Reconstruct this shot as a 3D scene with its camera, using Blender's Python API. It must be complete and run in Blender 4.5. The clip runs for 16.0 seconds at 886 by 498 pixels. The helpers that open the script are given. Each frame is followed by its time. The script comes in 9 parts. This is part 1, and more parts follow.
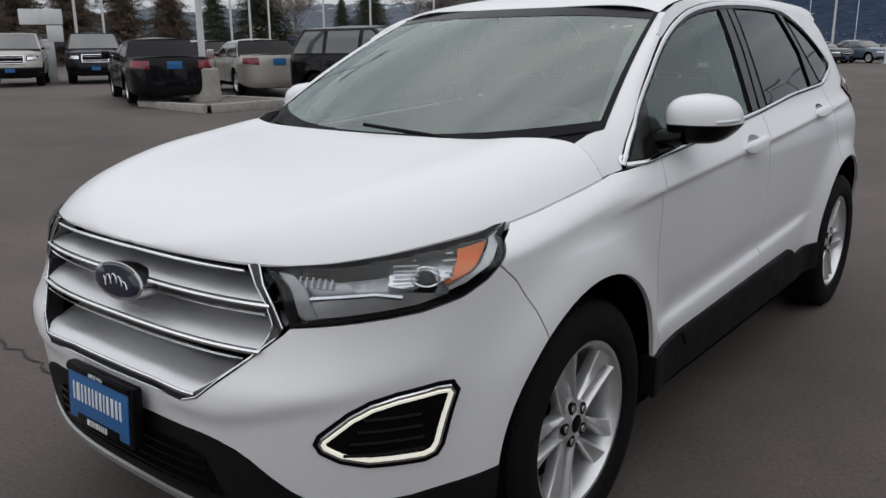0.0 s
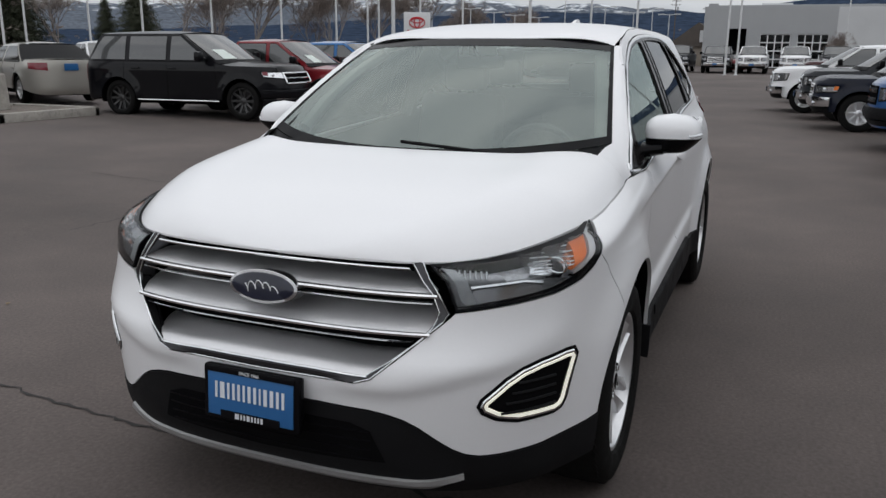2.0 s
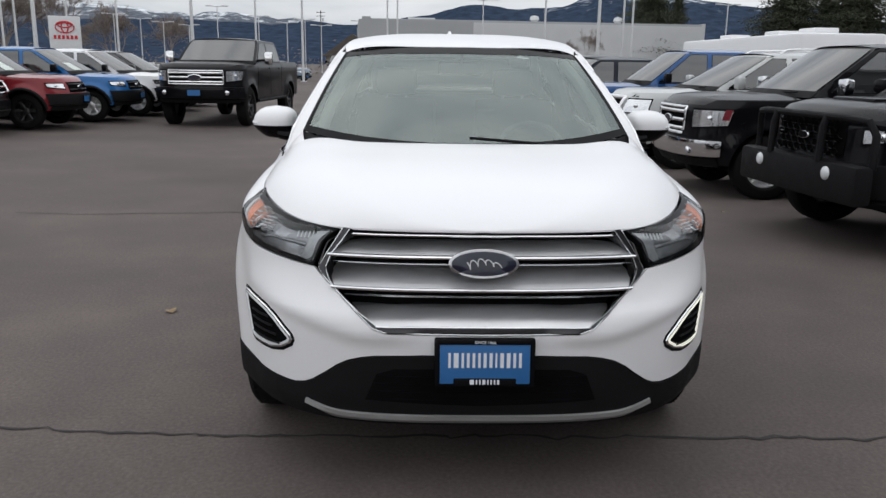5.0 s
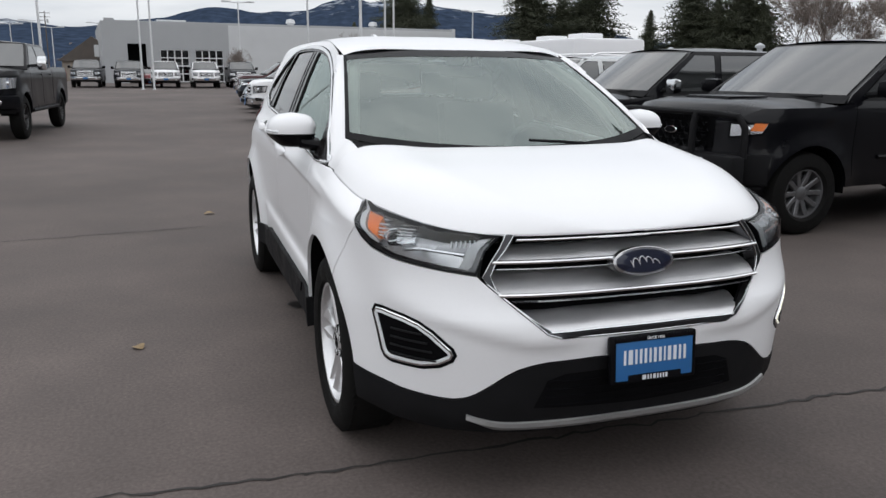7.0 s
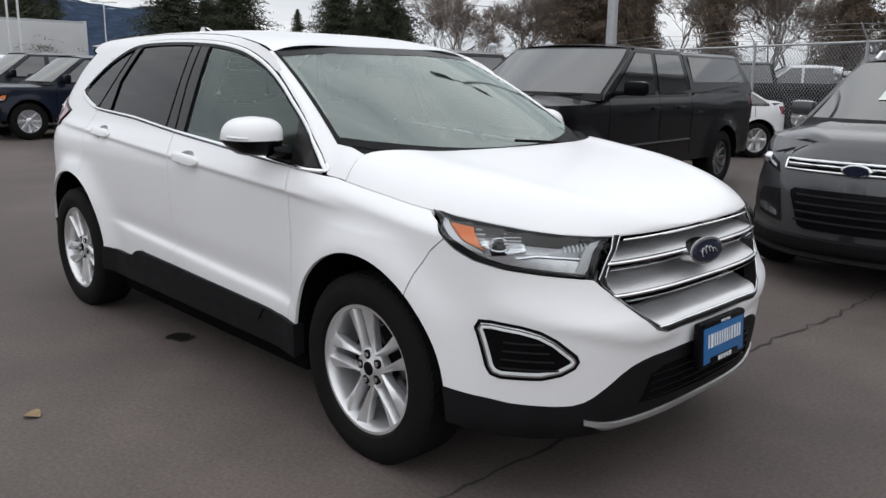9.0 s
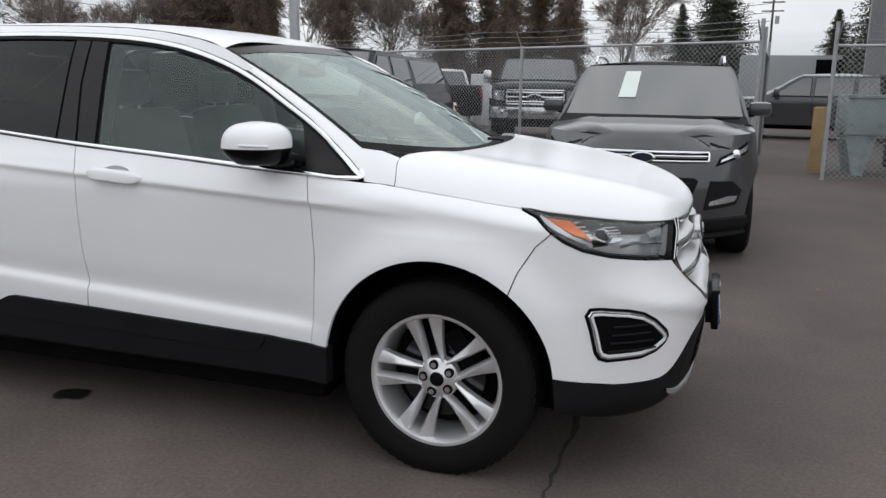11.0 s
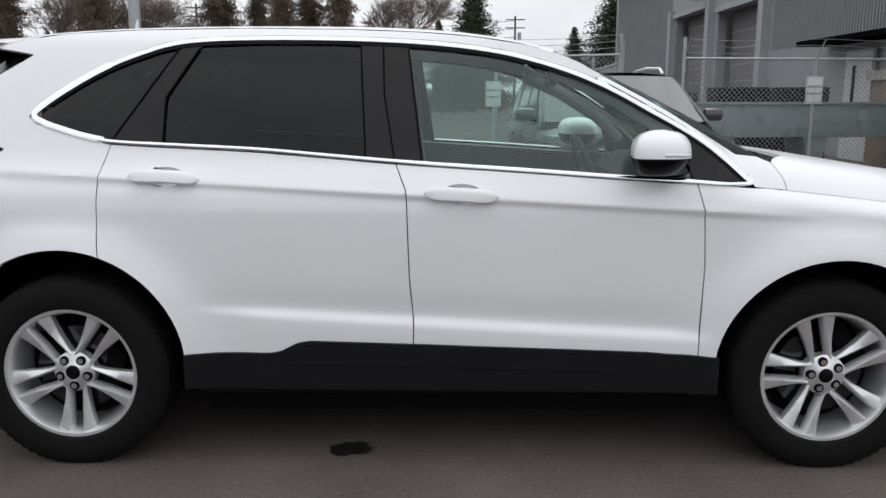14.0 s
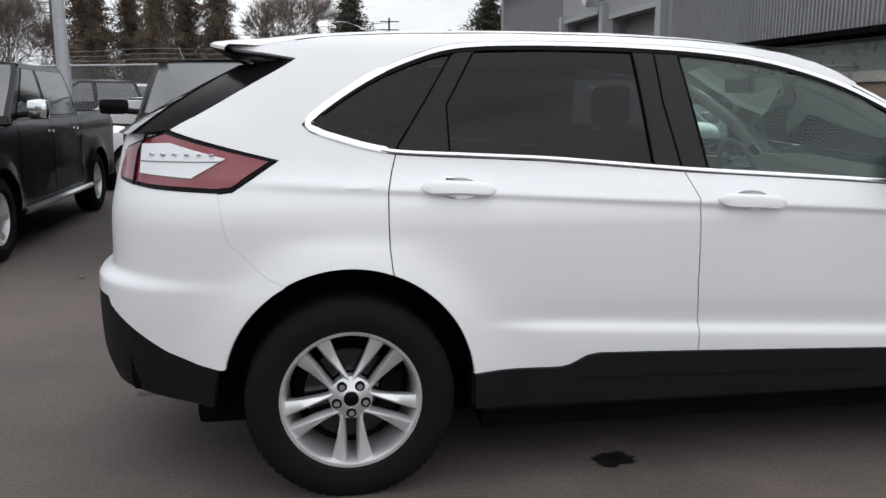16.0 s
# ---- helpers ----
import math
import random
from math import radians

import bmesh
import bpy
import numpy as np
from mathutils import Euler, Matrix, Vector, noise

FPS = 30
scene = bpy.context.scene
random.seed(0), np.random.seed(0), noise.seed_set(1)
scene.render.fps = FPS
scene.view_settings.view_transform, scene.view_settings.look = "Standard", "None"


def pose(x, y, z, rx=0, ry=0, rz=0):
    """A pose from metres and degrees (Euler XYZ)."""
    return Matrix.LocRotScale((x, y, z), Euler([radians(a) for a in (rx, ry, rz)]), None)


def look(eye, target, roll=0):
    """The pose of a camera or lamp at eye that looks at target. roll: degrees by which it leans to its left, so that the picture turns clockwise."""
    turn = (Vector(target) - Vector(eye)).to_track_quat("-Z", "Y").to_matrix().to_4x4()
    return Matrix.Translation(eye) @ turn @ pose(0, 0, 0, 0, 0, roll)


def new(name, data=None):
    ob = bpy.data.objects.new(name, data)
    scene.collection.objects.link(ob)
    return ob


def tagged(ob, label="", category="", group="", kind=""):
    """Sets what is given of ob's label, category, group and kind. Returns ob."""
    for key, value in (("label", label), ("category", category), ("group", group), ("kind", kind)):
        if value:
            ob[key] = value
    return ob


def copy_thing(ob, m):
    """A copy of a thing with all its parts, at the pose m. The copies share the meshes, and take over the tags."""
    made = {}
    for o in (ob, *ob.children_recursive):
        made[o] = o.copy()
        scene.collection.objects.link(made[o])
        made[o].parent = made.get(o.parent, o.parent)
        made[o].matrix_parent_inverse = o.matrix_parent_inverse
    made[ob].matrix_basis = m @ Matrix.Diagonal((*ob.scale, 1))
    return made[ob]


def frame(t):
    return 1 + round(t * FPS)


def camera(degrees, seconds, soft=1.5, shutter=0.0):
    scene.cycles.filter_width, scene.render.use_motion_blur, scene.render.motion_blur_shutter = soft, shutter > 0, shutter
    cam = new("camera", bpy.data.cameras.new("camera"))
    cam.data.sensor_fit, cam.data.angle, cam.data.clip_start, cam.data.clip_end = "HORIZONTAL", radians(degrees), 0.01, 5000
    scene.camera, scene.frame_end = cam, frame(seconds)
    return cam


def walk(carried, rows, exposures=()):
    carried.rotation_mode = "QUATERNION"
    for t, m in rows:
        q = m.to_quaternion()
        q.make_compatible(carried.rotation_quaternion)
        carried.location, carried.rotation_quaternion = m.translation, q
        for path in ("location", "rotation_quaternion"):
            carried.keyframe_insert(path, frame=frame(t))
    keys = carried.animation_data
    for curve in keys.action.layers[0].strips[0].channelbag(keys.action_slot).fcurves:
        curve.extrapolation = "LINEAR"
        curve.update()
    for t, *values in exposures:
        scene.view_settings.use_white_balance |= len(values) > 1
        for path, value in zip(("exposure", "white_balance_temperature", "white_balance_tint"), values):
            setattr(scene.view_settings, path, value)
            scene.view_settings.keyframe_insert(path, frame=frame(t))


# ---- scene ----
EXPOSURES = ((0.0, 0.14), (2.0, 0.18), (4.0, 0.32), (6.5, 0.5), (9.5, 0.52), (12.5, 0.42), (14.0, 0.5), (16.0, 0.64))
LENS = 57.97
PATH = [
    (0, 3.335, 1.943, 1.434, 75.84, 0.55, 128.76),
    (0.5, 3.559, 1.855, 1.456, 75.82, 0.35, 125.75),
    (1, 3.761, 1.719, 1.476, 75.85, 0.18, 121.85),
    (1.5, 3.978, 1.560, 1.494, 76.04, -0.15, 117.34),
    (2, 4.179, 1.369, 1.520, 76.17, -0.36, 112.90),
    (2.5, 4.350, 1.145, 1.535, 76.35, -0.53, 109.15),
    (3, 4.499, 0.889, 1.537, 76.50, -0.79, 105.16),
    (3.5, 4.634, 0.629, 1.529, 76.63, -0.98, 100.95),
    (4, 4.732, 0.356, 1.501, 76.81, -1.03, 96.28),
    (4.6, 4.845, 0.018, 1.495, 76.93, -0.93, 91.37),
    (5.25, 4.896, -0.380, 1.489, 77.13, -0.63, 86.52),
    (5.9, 4.857, -0.801, 1.485, 77.33, -0.34, 81.38),
    (6.5, 4.728, -1.198, 1.483, 77.42, -0.25, 75.71),
    (7, 4.590, -1.528, 1.474, 77.48, -0.38, 70.89),
    (7.5, 4.431, -1.861, 1.475, 77.56, -0.58, 65.15),
    (8, 4.218, -2.177, 1.461, 77.66, -0.80, 58.93),
    (8.5, 3.961, -2.453, 1.457, 77.76, -0.73, 52.38),
    (9, 3.675, -2.710, 1.465, 77.61, -0.90, 45.83),
    (9.5, 3.355, -2.949, 1.455, 77.73, -0.88, 39.05),
    (10, 3.023, -3.181, 1.444, 77.84, -1.00, 32.12),
    (10.6, 2.618, -3.411, 1.436, 78.01, -0.89, 24.00),
    (11.15, 2.226, -3.544, 1.424, 78.31, -0.66, 17.10),
    (11.7, 1.818, -3.626, 1.412, 78.62, -0.41, 11.28),
    (12.3, 1.357, -3.683, 1.406, 78.83, -0.25, 6.75),
    (12.5, 1.207, -3.705, 1.406, 78.96, -0.20, 5.39),
    (13, 0.812, -3.740, 1.402, 79.22, -0.06, 2.83),
    (13.5, 0.410, -3.771, 1.394, 79.27, 0.06, 1.76),
    (14, 0.021, -3.783, 1.390, 79.29, -0.02, 0.74),
    (14.5, -0.369, -3.763, 1.385, 79.65, -0.10, -0.69),
    (15, -0.760, -3.730, 1.390, 79.77, -0.07, -2.61),
    (15.5, -1.143, -3.681, 1.402, 79.40, -0.09, -5.18),
    (16, -1.523, -3.611, 1.409, 79.41, -0.11, -8.92),
]
cam = camera(LENS, 16.0)
walk(cam, [(t, pose(x, y, z, rx, ry, rz)) for t, x, y, z, rx, ry, rz in PATH], EXPOSURES)

# ---- world, sun ----
world = bpy.data.worlds.new("overcast_sky")
scene.world = world
world.use_nodes = True
wn, wl = world.node_tree.nodes, world.node_tree.links
wn.clear()
w_out = wn.new("ShaderNodeOutputWorld")
w_bg = wn.new("ShaderNodeBackground")
w_sky = wn.new("ShaderNodeTexSky")
w_sky.sky_type = "NISHITA"
w_sky.sun_disc = False
SUN_ELEVATION, SUN_AZIMUTH = radians(75), radians(100)
w_sky.sun_elevation, w_sky.sun_rotation = SUN_ELEVATION, SUN_AZIMUTH
w_sky.air_density, w_sky.dust_density = 1.0, 3.0
w_gain = wn.new("ShaderNodeVectorMath")
w_gain.operation = "SCALE"
w_gain.inputs["Scale"].default_value = 0.1
w_tc = wn.new("ShaderNodeTexCoord")
w_map = wn.new("ShaderNodeMapping")
w_map.inputs["Scale"].default_value = (1.0, 1.0, 4.5)
w_noise = wn.new("ShaderNodeTexNoise")
w_noise.inputs["Scale"].default_value = 1.7
w_noise.inputs["Detail"].default_value = 7.0
w_noise.inputs["Roughness"].default_value = 0.55
w_noise.inputs["Distortion"].default_value = 0.6
w_ramp = wn.new("ShaderNodeValToRGB")
cr = w_ramp.color_ramp
cr.elements[0].position, cr.elements[0].color = 0.30, (0.40, 0.44, 0.50, 1)
cr.elements[1].position, cr.elements[1].color = 0.72, (0.90, 0.91, 0.93, 1)
e = cr.elements.new(0.50)
e.color = (0.66, 0.69, 0.73, 1)
w_mix = wn.new("ShaderNodeMix")
w_mix.data_type = "RGBA"
w_mix.inputs["Factor"].default_value = 0.93
wl.new(w_tc.outputs["Generated"], w_map.inputs["Vector"])
wl.new(w_map.outputs["Vector"], w_noise.inputs["Vector"])
wl.new(w_noise.outputs["Fac"], w_ramp.inputs["Fac"])
wl.new(w_sky.outputs["Color"], w_gain.inputs[0])
wl.new(w_gain.outputs["Vector"], w_mix.inputs["A"])
wl.new(w_ramp.outputs["Color"], w_mix.inputs["B"])
w_sep = wn.new("ShaderNodeSeparateXYZ")
w_grad = wn.new("ShaderNodeMapRange")
w_grad.inputs["To Min"].default_value, w_grad.inputs["To Max"].default_value = 0.80, 1.26
w_shade = wn.new("ShaderNodeVectorMath")
w_shade.operation = "SCALE"
wl.new(w_tc.outputs["Generated"], w_sep.inputs[0])
wl.new(w_sep.outputs["Z"], w_grad.inputs["Value"])
wl.new(w_mix.outputs["Result"], w_shade.inputs[0])
wl.new(w_grad.outputs["Result"], w_shade.inputs["Scale"])
wl.new(w_shade.outputs["Vector"], w_bg.inputs["Color"])
w_bg.inputs["Strength"].default_value = 0.98
wl.new(w_bg.outputs["Background"], w_out.inputs["Surface"])

sun_data = bpy.data.lights.new("sun", "SUN")
sun_data.energy, sun_data.angle, sun_data.color = 0.6, radians(150), (1.0, 0.96, 0.9)
sun = new("sun", sun_data)
sun.matrix_world = look((20 * math.sin(SUN_AZIMUTH), 20 * math.cos(SUN_AZIMUTH), 75), (0, 0, 0))


# ---- materials ----
def shader(name):
    m = bpy.data.materials.new(name)
    m.use_nodes = True
    nt = m.node_tree
    return m, nt, nt.nodes["Principled BSDF"]


def surface(name, color, rough=0.6, metal=0.0, vary=0.12, scale=6.0, grain=120.0, bump=0.0, coat=0.0, spec=0.5, island=False, each=0.0,
            second=None, spots=0.0, bump_scale=None, emit=0.0, coat_rough=0.04):
    """A surface with stains at one scale, grain at another, fine relief and uneven gloss."""
    m, nt, p = shader(name)
    n, l = nt.nodes, nt.links
    tc = n.new("ShaderNodeTexCoord")
    big = n.new("ShaderNodeTexNoise")
    big.inputs["Scale"].default_value, big.inputs["Detail"].default_value = scale, 4.0
    fine = n.new("ShaderNodeTexNoise")
    fine.inputs["Scale"].default_value, fine.inputs["Detail"].default_value = grain, 2.0
    for t in (big, fine):
        l.new(tc.outputs["Object"], t.inputs["Vector"])
    mixed = n.new("ShaderNodeMath")
    mixed.operation = "MULTIPLY_ADD"
    l.new(fine.outputs["Fac"], mixed.inputs[0])
    mixed.inputs[1].default_value = 0.4
    l.new(big.outputs["Fac"], mixed.inputs[2])
    ramp = n.new("ShaderNodeMapRange")
    ramp.inputs["From Min"].default_value, ramp.inputs["From Max"].default_value = 0.45, 0.95
    ramp.inputs["To Min"].default_value, ramp.inputs["To Max"].default_value = 1 - vary, 1 + vary
    l.new(mixed.outputs[0], ramp.inputs["Value"])
    value = ramp.outputs["Result"]
    if each:
        info = n.new("ShaderNodeObjectInfo") if not island else n.new("ShaderNodeNewGeometry")
        r2 = n.new("ShaderNodeMapRange")
        r2.inputs["To Min"].default_value, r2.inputs["To Max"].default_value = 1 - each, 1 + each
        l.new(info.outputs["Random" if not island else "Random Per Island"], r2.inputs["Value"])
        mul = n.new("ShaderNodeMath")
        mul.operation = "MULTIPLY"
        l.new(value, mul.inputs[0])
        l.new(r2.outputs["Result"], mul.inputs[1])
        value = mul.outputs[0]
    sc = n.new("ShaderNodeVectorMath")
    sc.operation = "SCALE"
    sc.inputs[0].default_value = color
    l.new(value, sc.inputs["Scale"])
    out = sc.outputs["Vector"]
    if second:
        blot = n.new("ShaderNodeTexNoise")
        blot.inputs["Scale"].default_value, blot.inputs["Detail"].default_value = scale * 2.3, 6.0
        l.new(tc.outputs["Object"], blot.inputs["Vector"])
        br = n.new("ShaderNodeMapRange")
        br.inputs["From Min"].default_value, br.inputs["From Max"].default_value = 0.52, 0.68
        br.inputs["To Max"].default_value = spots
        l.new(blot.outputs["Fac"], br.inputs["Value"])
        mx = n.new("ShaderNodeMix")
        mx.data_type = "RGBA"
        mx.inputs["B"].default_value = (*second, 1)
        l.new(br.outputs["Result"], mx.inputs["Factor"])
        l.new(out, mx.inputs["A"])
        out = mx.outputs["Result"]
    l.new(out, p.inputs["Base Color"])
    rr = n.new("ShaderNodeMapRange")
    rr.inputs["From Min"].default_value, rr.inputs["From Max"].default_value = 0.3, 0.7
    rr.inputs["To Min"].default_value, rr.inputs["To Max"].default_value = max(0.02, rough * 0.85), min(1, rough * 1.15)
    l.new(big.outputs["Fac"], rr.inputs["Value"])
    l.new(rr.outputs["Result"], p.inputs["Roughness"])
    p.inputs["Metallic"].default_value = metal
    p.inputs["Coat Weight"].default_value = coat
    p.inputs["Coat Roughness"].default_value = coat_rough
    p.inputs["Specular IOR Level"].default_value = spec
    if bump:
        b = n.new("ShaderNodeBump")
        b.inputs["Strength"].default_value, b.inputs["Distance"].default_value = 1.0, bump
        if bump_scale:
            tb = n.new("ShaderNodeTexNoise")
            tb.inputs["Scale"].default_value, tb.inputs["Detail"].default_value = bump_scale, 3.0
            l.new(tc.outputs["Object"], tb.inputs["Vector"])
            l.new(tb.outputs["Fac"], b.inputs["Height"])
        else:
            l.new(fine.outputs["Fac"], b.inputs["Height"])
        l.new(b.outputs["Normal"], p.inputs["Normal"])
    if emit:
        l.new(out, p.inputs["Emission Color"])
        p.inputs["Emission Strength"].default_value = emit
    return m


def pane(name, tint, rough=0.01, ior=1.5, gloss=(1.0, 1.0, 1.0)):
    """Thin glass: tinted see-through, with a Fresnel gloss."""
    m, nt, p = shader(name)
    n, l = nt.nodes, nt.links
    n.remove(p)
    tr, gl, mix, fr = (n.new("ShaderNode" + k) for k in ("BsdfTransparent", "BsdfGlossy", "MixShader", "Fresnel"))
    tr.inputs["Color"].default_value = (*tint, 1)
    gl.inputs["Roughness"].default_value = rough
    gl.inputs["Color"].default_value = (*gloss, 1)
    fr.inputs["IOR"].default_value = ior
    l.new(fr.outputs["Fac"], mix.inputs["Fac"])
    l.new(tr.outputs["BSDF"], mix.inputs[1])
    l.new(gl.outputs["BSDF"], mix.inputs[2])
    l.new(mix.outputs["Shader"], n["Material Output"].inputs["Surface"])
    return m


WHITE_PAINT = surface("white_paint", (0.795, 0.795, 0.81), 0.42, vary=0.02, scale=1.5, coat=0.6, coat_rough=0.16)
BLACK_TRIM = surface("black_trim", (0.009, 0.009, 0.010), 0.62, spec=0.12, vary=0.2, scale=9, grain=400, bump=0.0004, bump_scale=900)
GLOSS_BLACK = surface("gloss_black", (0.005, 0.005, 0.006), 0.2, vary=0.2, spec=0.08)
DARK_VOID = surface("dark_void", (0.006, 0.006, 0.0065), 1.0, spec=0.0, vary=0.2)
CHROME = surface("chrome", (0.78, 0.79, 0.80), 0.10, metal=1.0, vary=0.04)
SATIN_SILVER = surface("satin_silver", (0.82, 0.82, 0.83), 0.42, metal=0.95, vary=0.05)
SLAT_SILVER = surface("slat_silver", (0.70, 0.70, 0.71), 0.46, metal=0.9, vary=0.05)
SMOKED = surface("smoked_chrome", (0.06, 0.06, 0.064), 0.16, metal=0.9, vary=0.08)
LAMP_GREY = surface("lamp_housing", (0.60, 0.60, 0.62), 0.32, metal=0.1, vary=0.25, scale=40)
SKID_SILVER = surface("skid_silver", (0.38, 0.38, 0.38), 0.42, metal=0.7, vary=0.08, scale=12)
ALLOY = surface("alloy", (0.74, 0.74, 0.75), 0.34, metal=0.75, vary=0.06, scale=10)
RUBBER = surface("rubber", (0.008, 0.0077, 0.0075), 0.8, spec=0.12, vary=0.25, scale=14, bump=0.0006, bump_scale=500)
GLASS = pane("window_glass", (0.80, 0.94, 0.89), ior=1.62, gloss=(0.88, 1.0, 0.96))
SHIELD_GLASS = pane("windscreen_glass", (0.66, 0.77, 0.72), ior=2.4, gloss=(0.90, 1.0, 0.96))
TINTED = pane("privacy_glass", (0.05, 0.05, 0.058), ior=1.36)
POST_BLACK = surface("post_black", (0.010, 0.009, 0.0095), 0.22, vary=0.15, spec=0.24)
CLEAR = pane("clear_lens", (0.90, 0.92, 0.93), ior=1.45)
AMBER = surface("amber_lens", (0.80, 0.20, 0.04), 0.2, vary=0.1, coat=0.6)
RED_LENS = surface("red_lens", (0.19, 0.014, 0.026), 0.14, vary=0.15, coat=0.6)
REFLECTOR = surface("reflector", (0.72, 0.73, 0.75), 0.16, metal=0.9, vary=0.1, scale=30)
WHITE_LENS = surface("white_lens", (0.72, 0.74, 0.76), 0.2, vary=0.06, coat=0.6)
CLEAR_BAR = surface("clear_bar", (0.46, 0.47, 0.48), 0.22, metal=0.3, vary=0.12, scale=30, coat=0.5)
DAYLIGHT = surface("running_light", (0.95, 0.93, 0.80), 0.3, vary=0.03, emit=0.35)
SEAT = surface("seat_leather", (0.07, 0.069, 0.07), 0.6, vary=0.15)
CABIN = surface("cabin_plastic", (0.12, 0.12, 0.122), 0.7, vary=0.15)
CABIN_LIGHT = surface("cabin_lining", (0.42, 0.42, 0.40), 0.85, vary=0.06)
PLATE_BLUE = surface("plate_blue", (0.022, 0.125, 0.33), 0.4, vary=0.06)
PLATE_WHITE = surface("plate_white", (0.72, 0.74, 0.78), 0.4, vary=0.05)
BADGE_BLUE = surface("badge_blue", (0.006, 0.009, 0.026), 0.22, vary=0.1, coat=0.3)
BADGE_RIM = surface("badge_rim", (0.50, 0.50, 0.51), 0.22, metal=1.0, vary=0.06)
STEEL = surface("steel", (0.35, 0.35, 0.36), 0.35, metal=1.0, vary=0.15, scale=25)


# ---- mesh helpers ----
def finish(bm, smooth=True, angle=35):
    bmesh.ops.recalc_face_normals(bm, faces=bm.faces)
    bm.normal_update()
    co = np.array([v.co for v in bm.verts])
    size = co.max(0) - co.min(0)
    ref = Vector((0, 0, -1e4)) if size[2] < 0.05 * min(size[0], size[1]) else Vector((0, 0, 0.7))
    if sum(f.normal.dot(f.calc_center_median() - ref) * f.calc_area() for f in bm.faces) < 0:
        bmesh.ops.reverse_faces(bm, faces=bm.faces)
    if smooth:
        for f in bm.faces:
            f.smooth = True
        for ed in bm.edges:
            if len(ed.link_faces) == 2 and ed.calc_face_angle(0) > radians(angle):
                ed.smooth = False


def part(name, bm, material, parent, label="", smooth=True, angle=35, recalc=True):
    """One mesh object under a thing or a part."""
    if recalc:
        finish(bm, smooth, angle)
    me = bpy.data.meshes.new(name)
    bm.to_mesh(me)
    bm.free()
    me.materials.append(material)
    ob = new(name, me)
    ob.parent = parent
    if label:
        ob["label"] = label
    return ob


def thing(name, label, category, m=None, group="", kind=""):
    ob = new(name)
    ob.empty_display_size = 0.2
    if m is not None:
        ob.matrix_world = m
    return tagged(ob, label, category, group, kind)


def box(bm, cx, cy, cz, sx, sy, sz, bevel=0.0, m=None):
    r = bmesh.ops.create_cube(bm, size=1.0, matrix=Matrix.Translation((cx, cy, cz)) @ Matrix.Diagonal((sx, sy, sz, 1)))
    vs = r["verts"]
    if bevel:
        es = list({ed for v in vs for ed in v.link_edges})
        r2 = bmesh.ops.bevel(bm, geom=es, offset=bevel, segments=2, profile=0.6, affect="EDGES")
        vs = list({v for f in r2["faces"] for v in f.verts} | {v for v in vs if v.is_valid})
    if m is not None:
        bmesh.ops.transform(bm, matrix=m, verts=[v for v in vs if v.is_valid])
    return vs


def rod(bm, a, b, r, r2=None, seg=10, caps=True):
    a, b = Vector(a), Vector(b)
    d = b - a
    m = Matrix.Translation((a + b) / 2) @ d.to_track_quat("Z", "Y").to_matrix().to_4x4()
    return bmesh.ops.create_cone(bm, cap_ends=caps, segments=seg, radius1=r, radius2=r if r2 is None else r2, depth=d.length, matrix=m)["verts"]


def tube(bm, pts, r, seg=8, closed=False, flat=1.0):
    """A round or flattened bar along points."""
    pts = [Vector(p) for p in pts]
    rings, n = [], len(pts)
    for i, p in enumerate(pts):
        a = pts[(i - 1) % n] if closed or i else pts[0]
        b = pts[(i + 1) % n] if closed or i < n - 1 else pts[-1]
        d = (b - a).normalized()
        side = d.cross(Vector((0, 0, 1)))
        side = side.normalized() if side.length > 1e-4 else Vector((1, 0, 0))
        up = side.cross(d)
        rings.append([bm.verts.new(p + side * (r * flat * math.cos(k * math.tau / seg)) + up * (r * math.sin(k * math.tau / seg))) for k in range(seg)])
    for i in range(n if closed else n - 1):
        A, B = rings[i], rings[(i + 1) % n]
        for k in range(seg):
            bm.faces.new((A[k], A[(k + 1) % seg], B[(k + 1) % seg], B[k]))
    if not closed:
        bm.faces.new(rings[0][::-1])
        bm.faces.new(rings[-1])


def lathe(bm, prof, seg=48, axis="Y", closed=False):
    """Turns a profile of (radius, along) round an axis."""
    rings = []
    for k in range(seg):
        a = k * math.tau / seg
        c, s = math.cos(a), math.sin(a)
        rings.append([bm.verts.new((r * c, t, r * s) if axis == "Y" else (r * c, r * s, t)) for r, t in prof])
    n = len(prof)
    for k in range(seg):
        A, B = rings[k], rings[(k + 1) % seg]
        for i in range(n if closed else n - 1):
            j = (i + 1) % n
            bm.faces.new((A[i], A[j], B[j], B[i]))


def sheet(bm, grid):
    """Quads over a grid of points."""
    vs = [[bm.verts.new(p) for p in row] for row in grid]
    for i in range(len(vs) - 1):
        for j in range(len(vs[0]) - 1):
            bm.faces.new((vs[i][j], vs[i][j + 1], vs[i + 1][j + 1], vs[i + 1][j]))
    return vs


